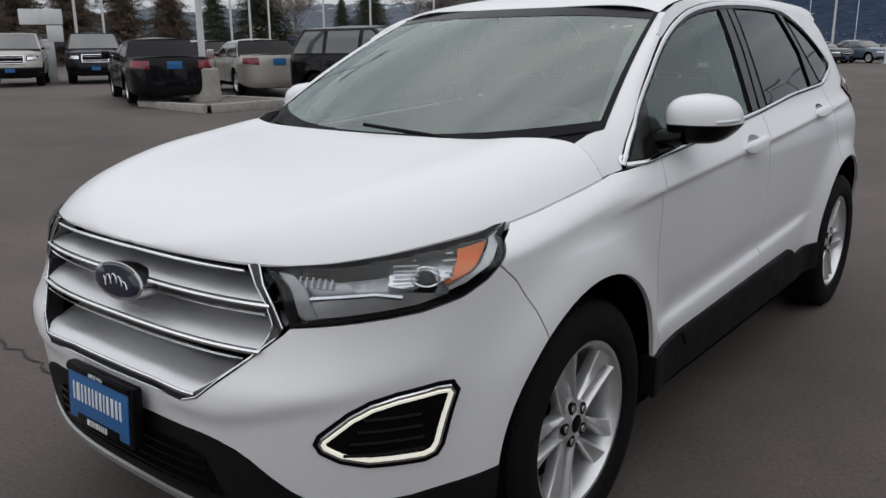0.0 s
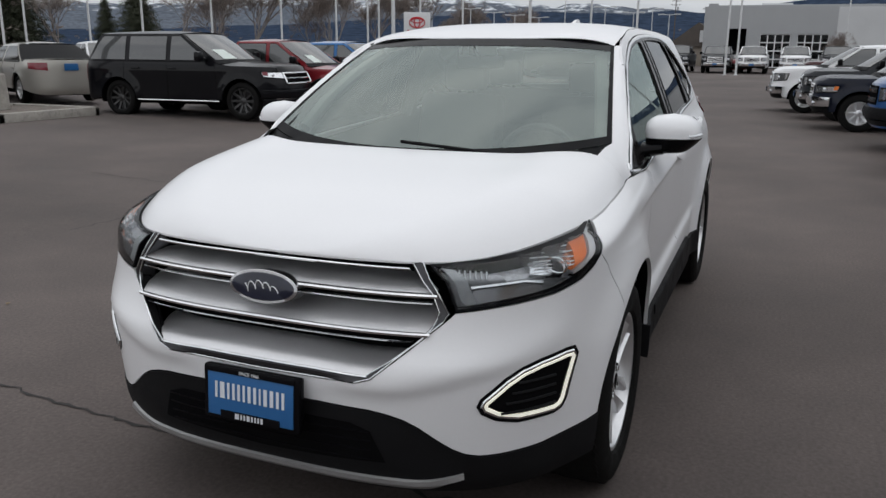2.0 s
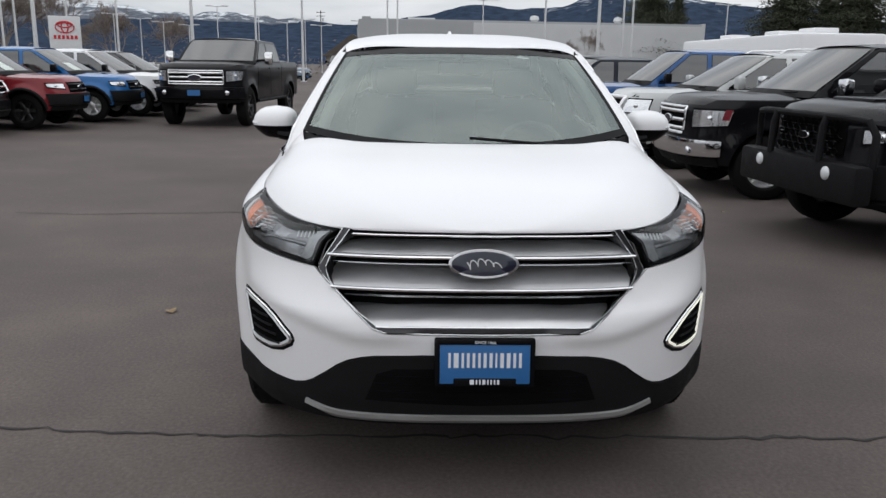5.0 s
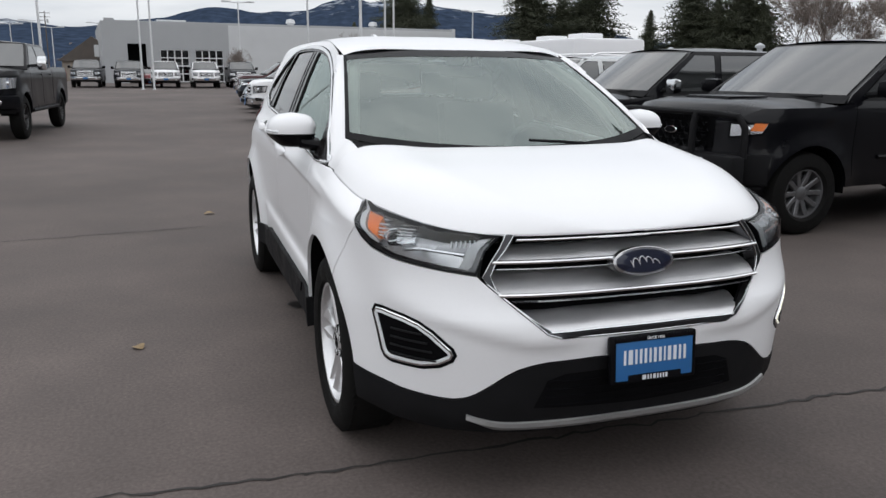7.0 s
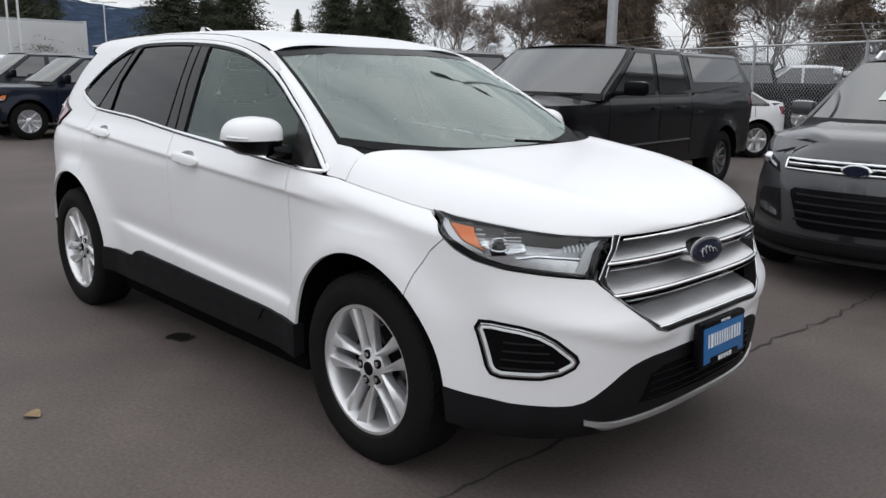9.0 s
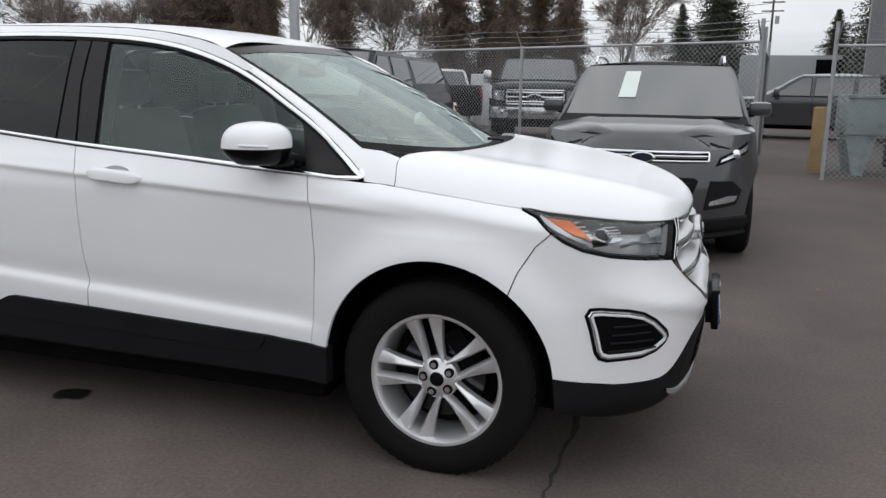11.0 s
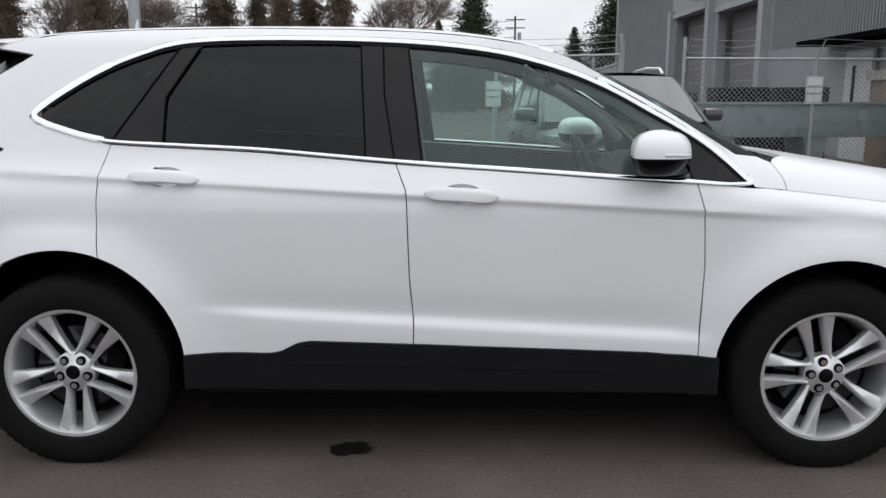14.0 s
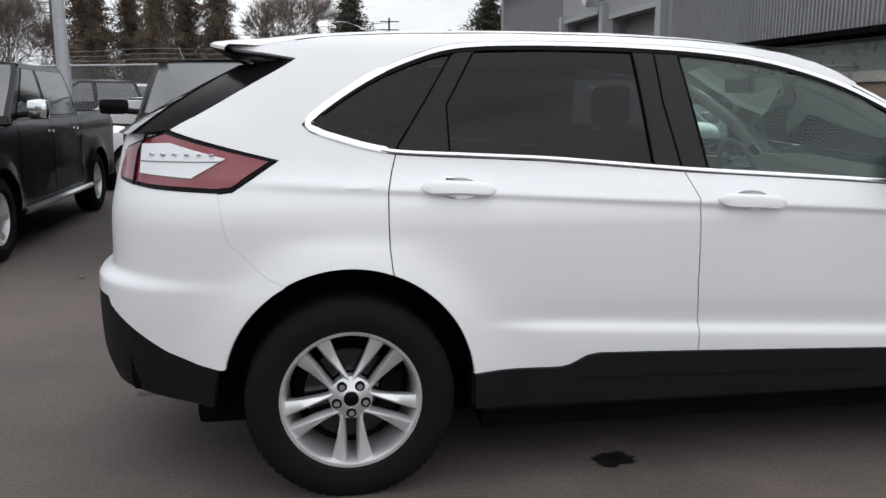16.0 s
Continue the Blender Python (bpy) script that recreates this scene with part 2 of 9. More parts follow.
def pchip(xs, ys):
    """A smooth curve through points that does not overshoot."""
    xs, ys = np.asarray(xs, float), np.asarray(ys, float)
    h, d = np.diff(xs), np.diff(ys) / np.diff(xs)
    m = np.zeros_like(ys)
    m[0], m[-1] = d[0], d[-1]
    for i in range(1, len(xs) - 1):
        if d[i - 1] * d[i] > 0:
            w1, w2 = 2 * h[i] + h[i - 1], h[i] + 2 * h[i - 1]
            m[i] = (w1 + w2) / (w1 / d[i - 1] + w2 / d[i])

    def f(x):
        x = np.asarray(x, float)
        i = np.clip(np.searchsorted(xs, x) - 1, 0, len(xs) - 2)
        t = np.clip((x - xs[i]) / h[i], 0, 1)
        return ((1 + 2 * t) * (1 - t) ** 2 * ys[i] + t * (1 - t) ** 2 * h[i] * m[i] + t * t * (3 - 2 * t) * ys[i + 1] + t * t * (t - 1) * h[i] * m[i + 1])
    return f


def inside(px, py, poly):
    r = np.zeros(px.shape, bool)
    n = len(poly)
    for i in range(n):
        (x1, y1), (x2, y2) = poly[i], poly[(i + 1) % n]
        if y1 != y2:
            r ^= ((y1 > py) != (y2 > py)) & (px < (x2 - x1) * (py - y1) / (y2 - y1) + x1)
    return r


def clip(poly, x0, x1, y0, y1):
    for axis, lim, sign in ((0, x0, 1), (0, x1, -1), (1, y0, 1), (1, y1, -1)):
        out = []
        for i, b in enumerate(poly):
            a = poly[i - 1]
            da, db = (a[axis] - lim) * sign, (b[axis] - lim) * sign
            if (da < 0) != (db < 0):
                t = da / (da - db)
                out.append((a[0] + t * (b[0] - a[0]), a[1] + t * (b[1] - a[1])))
            if db >= 0:
                out.append(b)
        poly = out
        if len(poly) < 3:
            return []
    return poly


def patch(bm, poly, fmap, du, dv, depth=0.012, off=0.0, soft=0.004):
    """The part of a curved surface within an outline given in its own two coordinates, with an edge turned inwards.
    fmap(u, v, off) gives the points of the surface, off metres outwards."""
    P = np.array(poly)
    u0, v0 = P.min(0)
    u1, v1 = P.max(0)
    nu, nv = max(1, math.ceil((u1 - u0) / du)), max(1, math.ceil((v1 - v0) / dv))
    U, V = np.linspace(u0, u1, nu + 1), np.linspace(v0, v1, nv + 1)
    uu, vv = np.meshgrid(U, V, indexing="ij")
    ins = inside(uu, vv, poly)
    cut = np.zeros((nu, nv), bool)
    n = len(poly)
    hu, hv = (u1 - u0) / nu, (v1 - v0) / nv
    for i in range(n):
        a, b = P[i], P[(i + 1) % n]
        k = max(2, int(4 * max(abs(b[0] - a[0]) / hu, abs(b[1] - a[1]) / hv)) + 2)
        t = np.linspace(0, 1, k)[:, None]
        q = a + t * (b - a)
        for du_ in (-1e-6, 1e-6):
            ci = np.clip(((q[:, 0] - u0 + du_) / hu).astype(int), 0, nu - 1)
            cj = np.clip(((q[:, 1] - v0 + du_) / hv).astype(int), 0, nv - 1)
            cut[ci, cj] = True
    whole = ins[:-1, :-1] & ins[1:, :-1] & ins[:-1, 1:] & ins[1:, 1:] & ~cut
    some = cut | ((ins[:-1, :-1] | ins[1:, :-1] | ins[:-1, 1:] | ins[1:, 1:]) & ~whole)
    cut = some
    index, pts, faces = {}, [], []

    def vid(p):
        key = (round(p[0], 5), round(p[1], 5))
        if key not in index:
            index[key] = len(pts)
            pts.append(p)
        return index[key]
    for i in range(nu):
        for j in range(nv):
            if cut[i, j] and some[i, j]:
                q = clip(poly, U[i], U[i + 1], V[j], V[j + 1])
                ids = []
                for p in q:
                    k = vid(p)
                    if not ids or ids[-1] != k:
                        ids.append(k)
                if len(ids) > 2 and ids[0] == ids[-1]:
                    ids.pop()
                loops, stack = [], []
                for k in ids:
                    if k in stack:
                        at = stack.index(k)
                        loops.append(stack[at:])
                        stack = stack[:at]
                    stack.append(k)
                loops.append(stack)
                for ids in loops:
                    if len(ids) < 3:
                        continue
                    area = sum(pts[ids[k]][0] * pts[ids[(k + 1) % len(ids)]][1] - pts[ids[(k + 1) % len(ids)]][0] * pts[ids[k]][1] for k in range(len(ids)))
                    if abs(area) > 1e-8:
                        faces.append(ids if area > 0 else ids[::-1])
            elif whole[i, j]:
                faces.append([vid((U[i], V[j])), vid((U[i + 1], V[j])), vid((U[i + 1], V[j + 1])), vid((U[i], V[j + 1]))])
    uv = np.array(pts)
    top = fmap(uv[:, 0], uv[:, 1], off)
    base = len(bm.verts)
    vs = [bm.verts.new(p) for p in top]
    made = []
    count = {}
    for ids in faces:
        try:
            bm.faces.new([vs[k] for k in ids])
        except ValueError:
            continue
        for k in range(len(ids)):
            a, b = ids[k], ids[(k + 1) % len(ids)]
            count[(min(a, b), max(a, b))] = count.get((min(a, b), max(a, b)), []) + [(a, b)]
    if depth:
        rim = [v[0] for v in count.values() if len(v) == 1]
        need = sorted({k for ab in rim for k in ab})
        if need:
            low = fmap(uv[need, 0], uv[need, 1], off - depth)
            lv = {k: bm.verts.new(p) for k, p in zip(need, low)}
            for a, b in rim:
                try:
                    bm.faces.new((vs[b], vs[a], lv[a], lv[b]))
                except ValueError:
                    pass
    for v in [v for v in vs if not v.link_faces]:
        bm.verts.remove(v)
    return bm


def mirrored(bm):
    b2 = bm.copy()
    bmesh.ops.scale(b2, vec=(1, -1, 1), verts=b2.verts)
    bmesh.ops.reverse_faces(b2, faces=b2.faces)
    return b2


def both(name, build, material, parent, label="", angle=35):
    """A part on the left side and its mirror image on the right."""
    bm = bmesh.new()
    build(bm)
    finish(bm, True, angle)
    b2 = mirrored(bm)
    return (part(name, bm, material, parent, label, recalc=False), part(name, b2, material, parent, label, recalc=False))


# ---- the white sport utility vehicle: forward is +x, its left side is +y ----
X0, XR0, EXP = 1.50, -1.45, 3.0
AXLE, WHEEL_Z, TYRE_R = 1.425, 0.362, 0.372
nose = pchip((0.20, 0.27, 0.33, 0.42, 0.52, 0.60, 0.66, 0.70, 0.80, 0.88, 0.95, 1.00, 1.06, 1.70), (2.20, 2.28, 2.31, 2.325, 2.335, 2.340, 2.335, 2.315, 2.278, 2.262, 2.245, 2.215, 2.15, 1.60))
tail = pchip((0.20, 0.35, 0.48, 0.60, 0.75, 0.80, 0.98, 1.12, 1.28, 1.40, 1.60, 1.70), (-2.26, -2.36, -2.40, -2.405, -2.40, -2.345, -2.335, -2.31, -2.27, -2.16, -1.95, -1.84))
girth = pchip((0.20, 0.25, 0.32, 0.43, 0.55, 0.70, 0.90, 0.97, 1.03, 1.09, 1.16, 1.25, 1.35, 1.45, 1.55, 1.61, 1.66, 1.70),
              (0.84, 0.868, 0.886, 0.888, 0.894, 0.906, 0.912, 0.911, 0.902, 0.878, 0.838, 0.800, 0.757, 0.712, 0.662, 0.625, 0.56, 0.46))


def crease(x):
    return 1.040 - 0.052 * x


def low_crease(x):
    return 0.566 - 0.053 * x


def half_width(x, z):
    w = girth(z) * (1 - 0.010 * (np.minimum(x, 0) / 1.5) ** 2) + 0.014 * np.clip((x - 0.95) / 0.4, 0, 1) * (z < 1.3)
    d = z - crease(x)
    run = np.clip((1.35 - x) / 0.35, 0, 1) * np.clip((x + 2.1) / 0.5, 0, 1)
    w = w + run * 0.013 * np.where(d > 0, np.exp(-d / 0.05), np.exp(-(d / 0.016) ** 2))
    d2 = z - low_crease(x)
    run2 = np.clip((1.0 - x) / 0.15, 0, 1) * np.clip((x + 0.95) / 0.25, 0, 1)
    w = w + run2 * (0.021 / (1 + np.exp(np.clip(d2 / 0.007, -30, 30))) - 0.006 * np.exp(-((d2 - 0.03) / 0.06) ** 2))
    for ax in (AXLE, -AXLE):
        r = np.hypot(x - ax, z - 0.385)
        w = w + (0.046 if ax > 0 else 0.050) * np.exp(-((r - 0.42) / 0.11) ** 2) * np.clip((1.0 - z) / 0.1, 0, 1)
    return w


HOOD_EDGE = [(2.252, 0.0, 0.946), (2.249, 0.12, 0.9462), (2.242, 0.24, 0.9465), (2.229, 0.36, 0.947), (2.208, 0.45, 0.947), (2.178, 0.53, 0.947), (2.11, 0.62, 0.953), (2.02, 0.695, 0.964),
             (1.91, 0.757, 0.979), (1.80, 0.803, 0.993), (1.70, 0.834, 1.005), (1.58, 0.850, 1.019), (1.45, 0.856, 1.035), (1.35, 0.857, 1.046), (1.262, 0.855, 1.056)]
_he = np.array(HOOD_EDGE)[::-1]
seam_y, seam_z = pchip(_he[:, 0], _he[:, 1]), pchip(_he[:, 0], _he[:, 2])
_th = np.linspace(0, math.pi / 2, 600)


def _arc(run, width):
    xs, ys = run * np.cos(_th) ** (2 / EXP), width * np.sin(_th) ** (2 / EXP)
    return np.concatenate(([0], np.cumsum(np.hypot(np.diff(xs), np.diff(ys)))))


SF, SR = _arc(0.84, 0.92), _arc(0.95, 0.90)
LF, LS, LR = SF[-1], X0 - XR0, SR[-1]


def hull(s, z):
    """The car's outer skin: s runs round the plan from the middle of the nose, z is the height."""
    s, z = np.asarray(s, float), np.asarray(z, float)
    sign, a = np.where(s < 0, -1.0, 1.0), np.abs(s)
    thf = np.interp(a, SF, _th)
    thr = np.interp(LF + LS + LR - a, SR, _th)
    x = np.where(a < LF, X0 + (nose(z) - X0) * np.cos(thf) ** (2 / EXP), np.where(a > LF + LS, XR0 + (tail(z) - XR0) * np.cos(thr) ** (2 / EXP), X0 - (a - LF)))
    k = np.where(a < LF, np.sin(thf) ** (2 / EXP), np.where(a > LF + LS, np.sin(thr) ** (2 / EXP), 1.0))
    y = k * half_width(x, z)
    d = z - (0.598 + 0.115 * np.clip((y - 0.42) / 0.42, 0, 1) ** 1.15)
    ledge = np.where(d > 0, np.exp(-(d / 0.075) ** 2), np.exp(-(d / 0.022) ** 2)) * np.clip((y - 0.20) / 0.12, 0, 1) * np.clip((0.90 - y) / 0.06, 0, 1)
    x = x + np.where(a < LF, 0.016 * ledge * np.clip((x - 1.9) / 0.12, 0, 1), 0.0)
    xs = np.clip(x, 1.262, 2.235)
    zs = seam_z(xs)
    ratio = np.clip((xs - X0) / (nose(zs) - X0), 0, 1)
    over = np.maximum(0, (1 - ratio ** EXP) ** (1 / EXP) * half_width(xs, zs) - seam_y(xs)) * np.clip((x - 1.0) / 0.26, 0, 1) * np.clip((2.235 - x) / 0.03, 0, 1)
    y = y - over * np.clip((z - zs + 0.06) / 0.06, 0, 1.3) ** 2.2
    return np.stack([x, sign * y, z], -1)


def skin(s, z, off=0.0):
    p = hull(s, z)
    if np.any(np.asarray(off) != 0):
        ds, dz = hull(s + 2e-3, z) - hull(s - 2e-3, z), hull(s, z + 2e-3) - hull(s, z - 2e-3)
        nrm = np.cross(dz, ds)
        nrm /= np.linalg.norm(nrm, axis=-1, keepdims=True) + 1e-9
        out = p * np.array([1, 1, 0]) - np.array([0.0, 0, 0])
        nrm *= np.sign((nrm * out).sum(-1, keepdims=True) + 1e-12)
        p = p + nrm * np.broadcast_to(np.asarray(off, float), s.shape)[..., None]
    return p


def sx(x, z):
    """Where on the skin's girdle the place x, z of the side lies."""
    if x > X0:
        return float(np.interp(math.acos(min(1, max(0, (x - X0) / (float(nose(z)) - X0))) ** (EXP / 2)), _th, SF))
    if x < XR0:
        return LF + LS + LR - float(np.interp(math.acos(min(1, max(0, (x - XR0) / (float(tail(z)) - XR0))) ** (EXP / 2)), _th, SR))
    return LF + X0 - x


def sy(y, z, rear=False):
    """Where on the girdle the place y, z of the front (or rear) lies."""
    zz = np.full(SF.shape, float(z))
    if rear:
        ys = hull(LF + LS + LR - SR, zz)[:, 1]
        return LF + LS + LR - float(np.interp(abs(y), ys, SR))
    ys = hull(SF, zz)[:, 1]
    return math.copysign(float(np.interp(abs(y), ys, SF)), y)


def X(*pts):
    return [(sx(x, z), z) for x, z in pts]


def Y(*pts):
    return [(sy(y, z), z) for y, z in pts]


def arch(ax, z0, r, a0, a1, n=22, c=0.385):
    """Points of a wheel opening, from angle a0 to a1 (degrees, 0 is forward)."""
    return [(sx(ax + r * math.cos(radians(a0 + (a1 - a0) * k / n)), c + r * math.sin(radians(a0 + (a1 - a0) * k / n))), c + r * math.sin(radians(a0 + (a1 - a0) * k / n))) for k in range(n + 1)]


def shrink(poly, d):
    """An outline drawn in by d metres, for the gaps between panels."""
    n = len(poly)
    area = sum(poly[i][0] * poly[(i + 1) % n][1] - poly[(i + 1) % n][0] * poly[i][1] for i in range(n))
    sgn = 1 if area > 0 else -1
    out = []
    for i in range(n):
        (ax, ay), (bx, by), (cx, cy) = poly[i - 1], poly[i], poly[(i + 1) % n]
        e1, e2 = Vector((bx - ax, by - ay)), Vector((cx - bx, cy - by))
        if e1.length < 1e-6 or e2.length < 1e-6:
            out.append((bx, by))
            continue
        n1, n2 = Vector((-e1.y, e1.x)).normalized() * sgn, Vector((-e2.y, e2.x)).normalized() * sgn
        m = n1 + n2
        if m.length < 1e-3:
            out.append((bx, by))
            continue
        m.normalize()
        k = d / max(0.4, m.dot(n1))
        out.append((bx + m.x * k, by + m.y * k))
    return out


GAP = 0.0022


def with_hole(poly, hole):
    """An outline with an opening, joined to it by a slit."""
    i, j = min(((i, j) for i in range(len(poly)) for j in range(len(hole))), key=lambda q: (poly[q[0]][0] - hole[q[1]][0]) ** 2 + (poly[q[0]][1] - hole[q[1]][1]) ** 2)

    def turn(p):
        return sum(p[k - 1][0] * p[k][1] - p[k][0] * p[k - 1][1] for k in range(len(p))) > 0
    h = hole[j:] + hole[:j]
    if turn(poly) == turn(h):
        h = [h[0]] + h[:0:-1]
    return poly[:i + 1] + h + [h[0]] + poly[i:]


def cup_outline(xa, xb, za, zb, f=1.0):
    cx, cz, rx, rz = (xa + xb) / 2, (za + zb) / 2 + 0.002, (xb - xa) * 0.29 * f, 0.036 * f
    return [(LF + X0 - (cx + rx * math.cos(a)), cz + rz * math.sin(a)) for a in np.linspace(0, math.tau, 24, endpoint=False)]


HANDLES = ((-0.085, 0.185, 1.052, 1.038), (-1.17, -0.905, 1.108, 1.096))
suv = thing("sport_utility_vehicle", "white sport utility vehicle with chrome grille, parked on asphalt", "car")


def panel(name, poly, material=WHITE_PAINT, du=0.03, dv=0.0125, gap=GAP, depth=0.014, off=0.0, label="", parent=None, sides=2, fmap=skin):
    q = shrink(poly, gap) if gap else poly
    bm = bmesh.new()
    patch(bm, q, fmap, du, dv, depth, off)
    if sides == 1:
        return part(name, bm, material, parent or suv, label)
    finish(bm)
    b2 = mirrored(bm)
    return part(name, bm, material, parent or suv, label, recalc=False), part(name, b2, material, parent or suv, label, recalc=False)


# outlines shared by neighbouring panels
ARCH_F, ARCH_R = 0.432, 0.442
a_low = 6.0
bumper_line = X((1.853, 0.43), (1.95, 0.408)) + Y((0.80, 0.392), (0.70, 0.386), (0.655, 0.386), (0.618, 0.395), (0.588, 0.411), (0.54, 0.447), (0.50, 0.479), (0.46, 0.502), (0.41, 0.517), (0.36, 0.525), (0.2, 0.532), (0.0, 0.533))
LAMP = Y((0.485, 0.945), (0.578, 0.812), (0.66, 0.823)) + X((2.02, 0.850), (1.93, 0.873), (1.868, 0.902), (1.826, 0.932), (1.768, 0.979), (1.682, 1.013))
LAMP_TOP = X((1.80, 0.993), (1.91, 0.979)) + Y((0.695, 0.964), (0.62, 0.953), (0.53, 0.947))
front_cover = Y((0.0, 0.606), (0.20, 0.608), (0.330, 0.614), (0.372, 0.627), (0.563, 0.796), (0.578, 0.812), (0.66, 0.823)) + X((2.02, 0.850), (1.93, 0.873), (1.868, 0.902), (1.826, 0.932)) \
    + X((1.776, 0.885), (1.725, 0.80)) + arch(AXLE, 0, ARCH_F, 51, a_low) + bumper_line
full = front_cover + [(-s, z) for s, z in front_cover[::-1][1:-1]]
panel("front_bumper", full, sides=1, du=0.025, dv=0.02)
chin = bumper_line[::-1] + X((1.862, 0.30)) + X((2.0, 0.265)) + Y((0.66, 0.255), (0.4, 0.250), (0.0, 0.250))
full = chin + [(-s, z) for s, z in chin[::-1][1:-1]]
panel("lower_bumper", full, BLACK_TRIM, sides=1, dv=0.02, off=0.004, label="black textured plastic lower bumper")

fender = [(sx(x, z), z) for x, y, z in HOOD_EDGE[10:]] + X((1.18, 1.066), (1.115, 1.068), (1.00, 1.078), (0.905, 1.085), (0.930, 0.98), (0.942, 0.78), (0.935, 0.55), (0.930, 0.43), (1.00, 0.43)) \
    + arch(AXLE, 0, ARCH_F, 174, 51) + X((1.725, 0.80), (1.776, 0.885), (1.826, 0.932), (1.768, 0.979))
panel("front_fender", fender, du=0.03, dv=0.008)

DLO_TOP = [(1.108, 1.082), (1.03, 1.155), (0.95, 1.222), (0.85, 1.287), (0.75, 1.343), (0.65, 1.400), (0.55, 1.449), (0.45, 1.489), (0.34, 1.524), (0.20, 1.558), (0.03, 1.583), (-0.10, 1.595), (-0.24, 1.603),
           (-0.45, 1.610), (-0.64, 1.612), (-0.82, 1.610), (-0.99, 1.600), (-1.08, 1.584), (-1.15, 1.562), (-1.29, 1.505), (-1.38, 1.455), (-1.45, 1.410), (-1.51, 1.367), (-1.545, 1.338)]
DLO_LOW = [(-1.552, 1.325), (-1.53, 1.308), (-1.45, 1.280), (-1.35, 1.252), (-1.25, 1.234), (-1.0, 1.221), (-0.71, 1.207), (-0.45, 1.186), (-0.19, 1.165), (0.32, 1.133), (0.6, 1.114), (0.89, 1.096), (1.02, 1.086)]
dlo_low = pchip([p[0] for p in DLO_LOW], [p[1] for p in DLO_LOW])
dlo_top = pchip([p[0] for p in DLO_TOP[::-1]], [p[1] for p in DLO_TOP[::-1]])


def belt(x, d=0.014):
    return (x, float(dlo_low(x)) - d)


front_door = X((0.905, 1.085), (0.930, 0.98), (0.942, 0.78), (0.935, 0.55), (0.930, 0.40), (-0.13, 0.40), (-0.125, 0.56), (-0.14, 0.73), (-0.148, 1.0), (-0.152, 1.06), (-0.19, 1.151)) \
    + X(*[belt(x) for x in (0.0, 0.2, 0.4, 0.6, 0.8)])
panel("front_door", with_hole(shrink(front_door, GAP), cup_outline(*HANDLES[0])), gap=0.0, du=0.06, dv=0.006)
rear_door = X((-0.19, 1.151), (-0.152, 1.06), (-0.148, 1.0), (-0.14, 0.73), (-0.125, 0.56), (-0.13, 0.40), (-0.985, 0.40)) + arch(-AXLE, 0, ARCH_R, 8, 69.5, 16, 0.40) \
    + X((-1.275, 0.83), (-1.282, 0.90), (-1.284, 1.0), (-1.282, 1.10), (-1.268, 1.16), (-1.25, 1.220)) + X(*[belt(x) for x in (-1.1, -0.9, -0.7, -0.5, -0.3)])
panel("rear_door", with_hole(shrink(rear_door, GAP), cup_outline(*HANDLES[1])), gap=0.0, du=0.06, dv=0.006)
# the pillar behind the rear door, the roof side and the rear wing in one pressing
rail = [(-1.72, 1.598), (-1.5, 1.632), (-1.2, 1.650), (-0.8, 1.657), (-0.4, 1.652), (-0.1, 1.640), (0.1, 1.622), (0.3, 1.590), (0.42, 1.556)]
rail_z = pchip([p[0] for p in rail], [p[1] for p in rail])
quarter = X((-1.25, 1.220), (-1.268, 1.16), (-1.282, 1.10), (-1.284, 1.0), (-1.282, 0.90), (-1.275, 0.83)) + arch(-AXLE, 0, ARCH_R, 69.5, 119.5, 14, 0.40) \
    + X((-1.70, 0.81), (-1.83, 0.93), (-1.86, 1.092), (-1.81, 1.098), (-1.655, 1.202), (-2.03, 1.298), (-2.035, 1.304), (-1.94, 1.352), (-1.82, 1.42), (-1.71, 1.482), (-1.59, 1.552)) + X((-1.585, 1.619), *rail[1:])
upper = [(sx(x, z + 0.012), z + 0.012) for x, z in DLO_TOP[6:]]
quarter = quarter + X((0.50, 1.522), (0.58, 1.474)) + upper + X((-1.57, 1.322), (-1.54, 1.296), (-1.45, 1.266), (-1.35, 1.238))
panel("quarter_panel", quarter, label="white rear quarter and roof side pressing")
rear_half = X((-1.70, 0.81), (-1.83, 0.93), (-1.86, 1.092)) + [(sy(0.72, 1.10, True), 1.10), (sy(0.52, 1.119, True), 1.119), (sy(0.5, 1.06, True), 1.06), (sy(0.0, 1.06, True), 1.06), (sy(0, 0.70, True), 0.70), (sy(0.6, 0.70, True), 0.70)] \
    + X((-2.28, 0.67), (-2.06, 0.535), (-1.95, 0.500), (-1.875, 0.490)) + arch(-AXLE, 0, ARCH_R, 168, 119.5, 12, 0.40)
panel("rear_bumper", rear_half, gap=-0.0012)
rear_low = X((-1.875, 0.490), (-1.95, 0.500), (-2.06, 0.535), (-2.28, 0.67)) + [(sy(0.6, 0.70, True), 0.70), (sy(0, 0.70, True), 0.70), (sy(0, 0.36, True), 0.36), (sy(0.7, 0.36, True), 0.36)] + X((-1.90, 0.345))
panel("rear_lower_bumper", rear_low, BLACK_TRIM, label="black textured plastic lower bumper")
sill = X((1.005, 0.445), (0.92, 0.450), (0.82, 0.452), (0.74, 0.458), (-0.13, 0.486), (-0.515, 0.496), (-0.56, 0.488), (-0.625, 0.455), (-0.66, 0.448), (-0.985, 0.445), (-0.985, 0.318), (-0.90, 0.312), (0.90, 0.306), (1.005, 0.306))
panel("sill_cladding", sill, BLACK_TRIM, off=0.016, gap=0.0, depth=0.05, label="black textured plastic sill cladding")
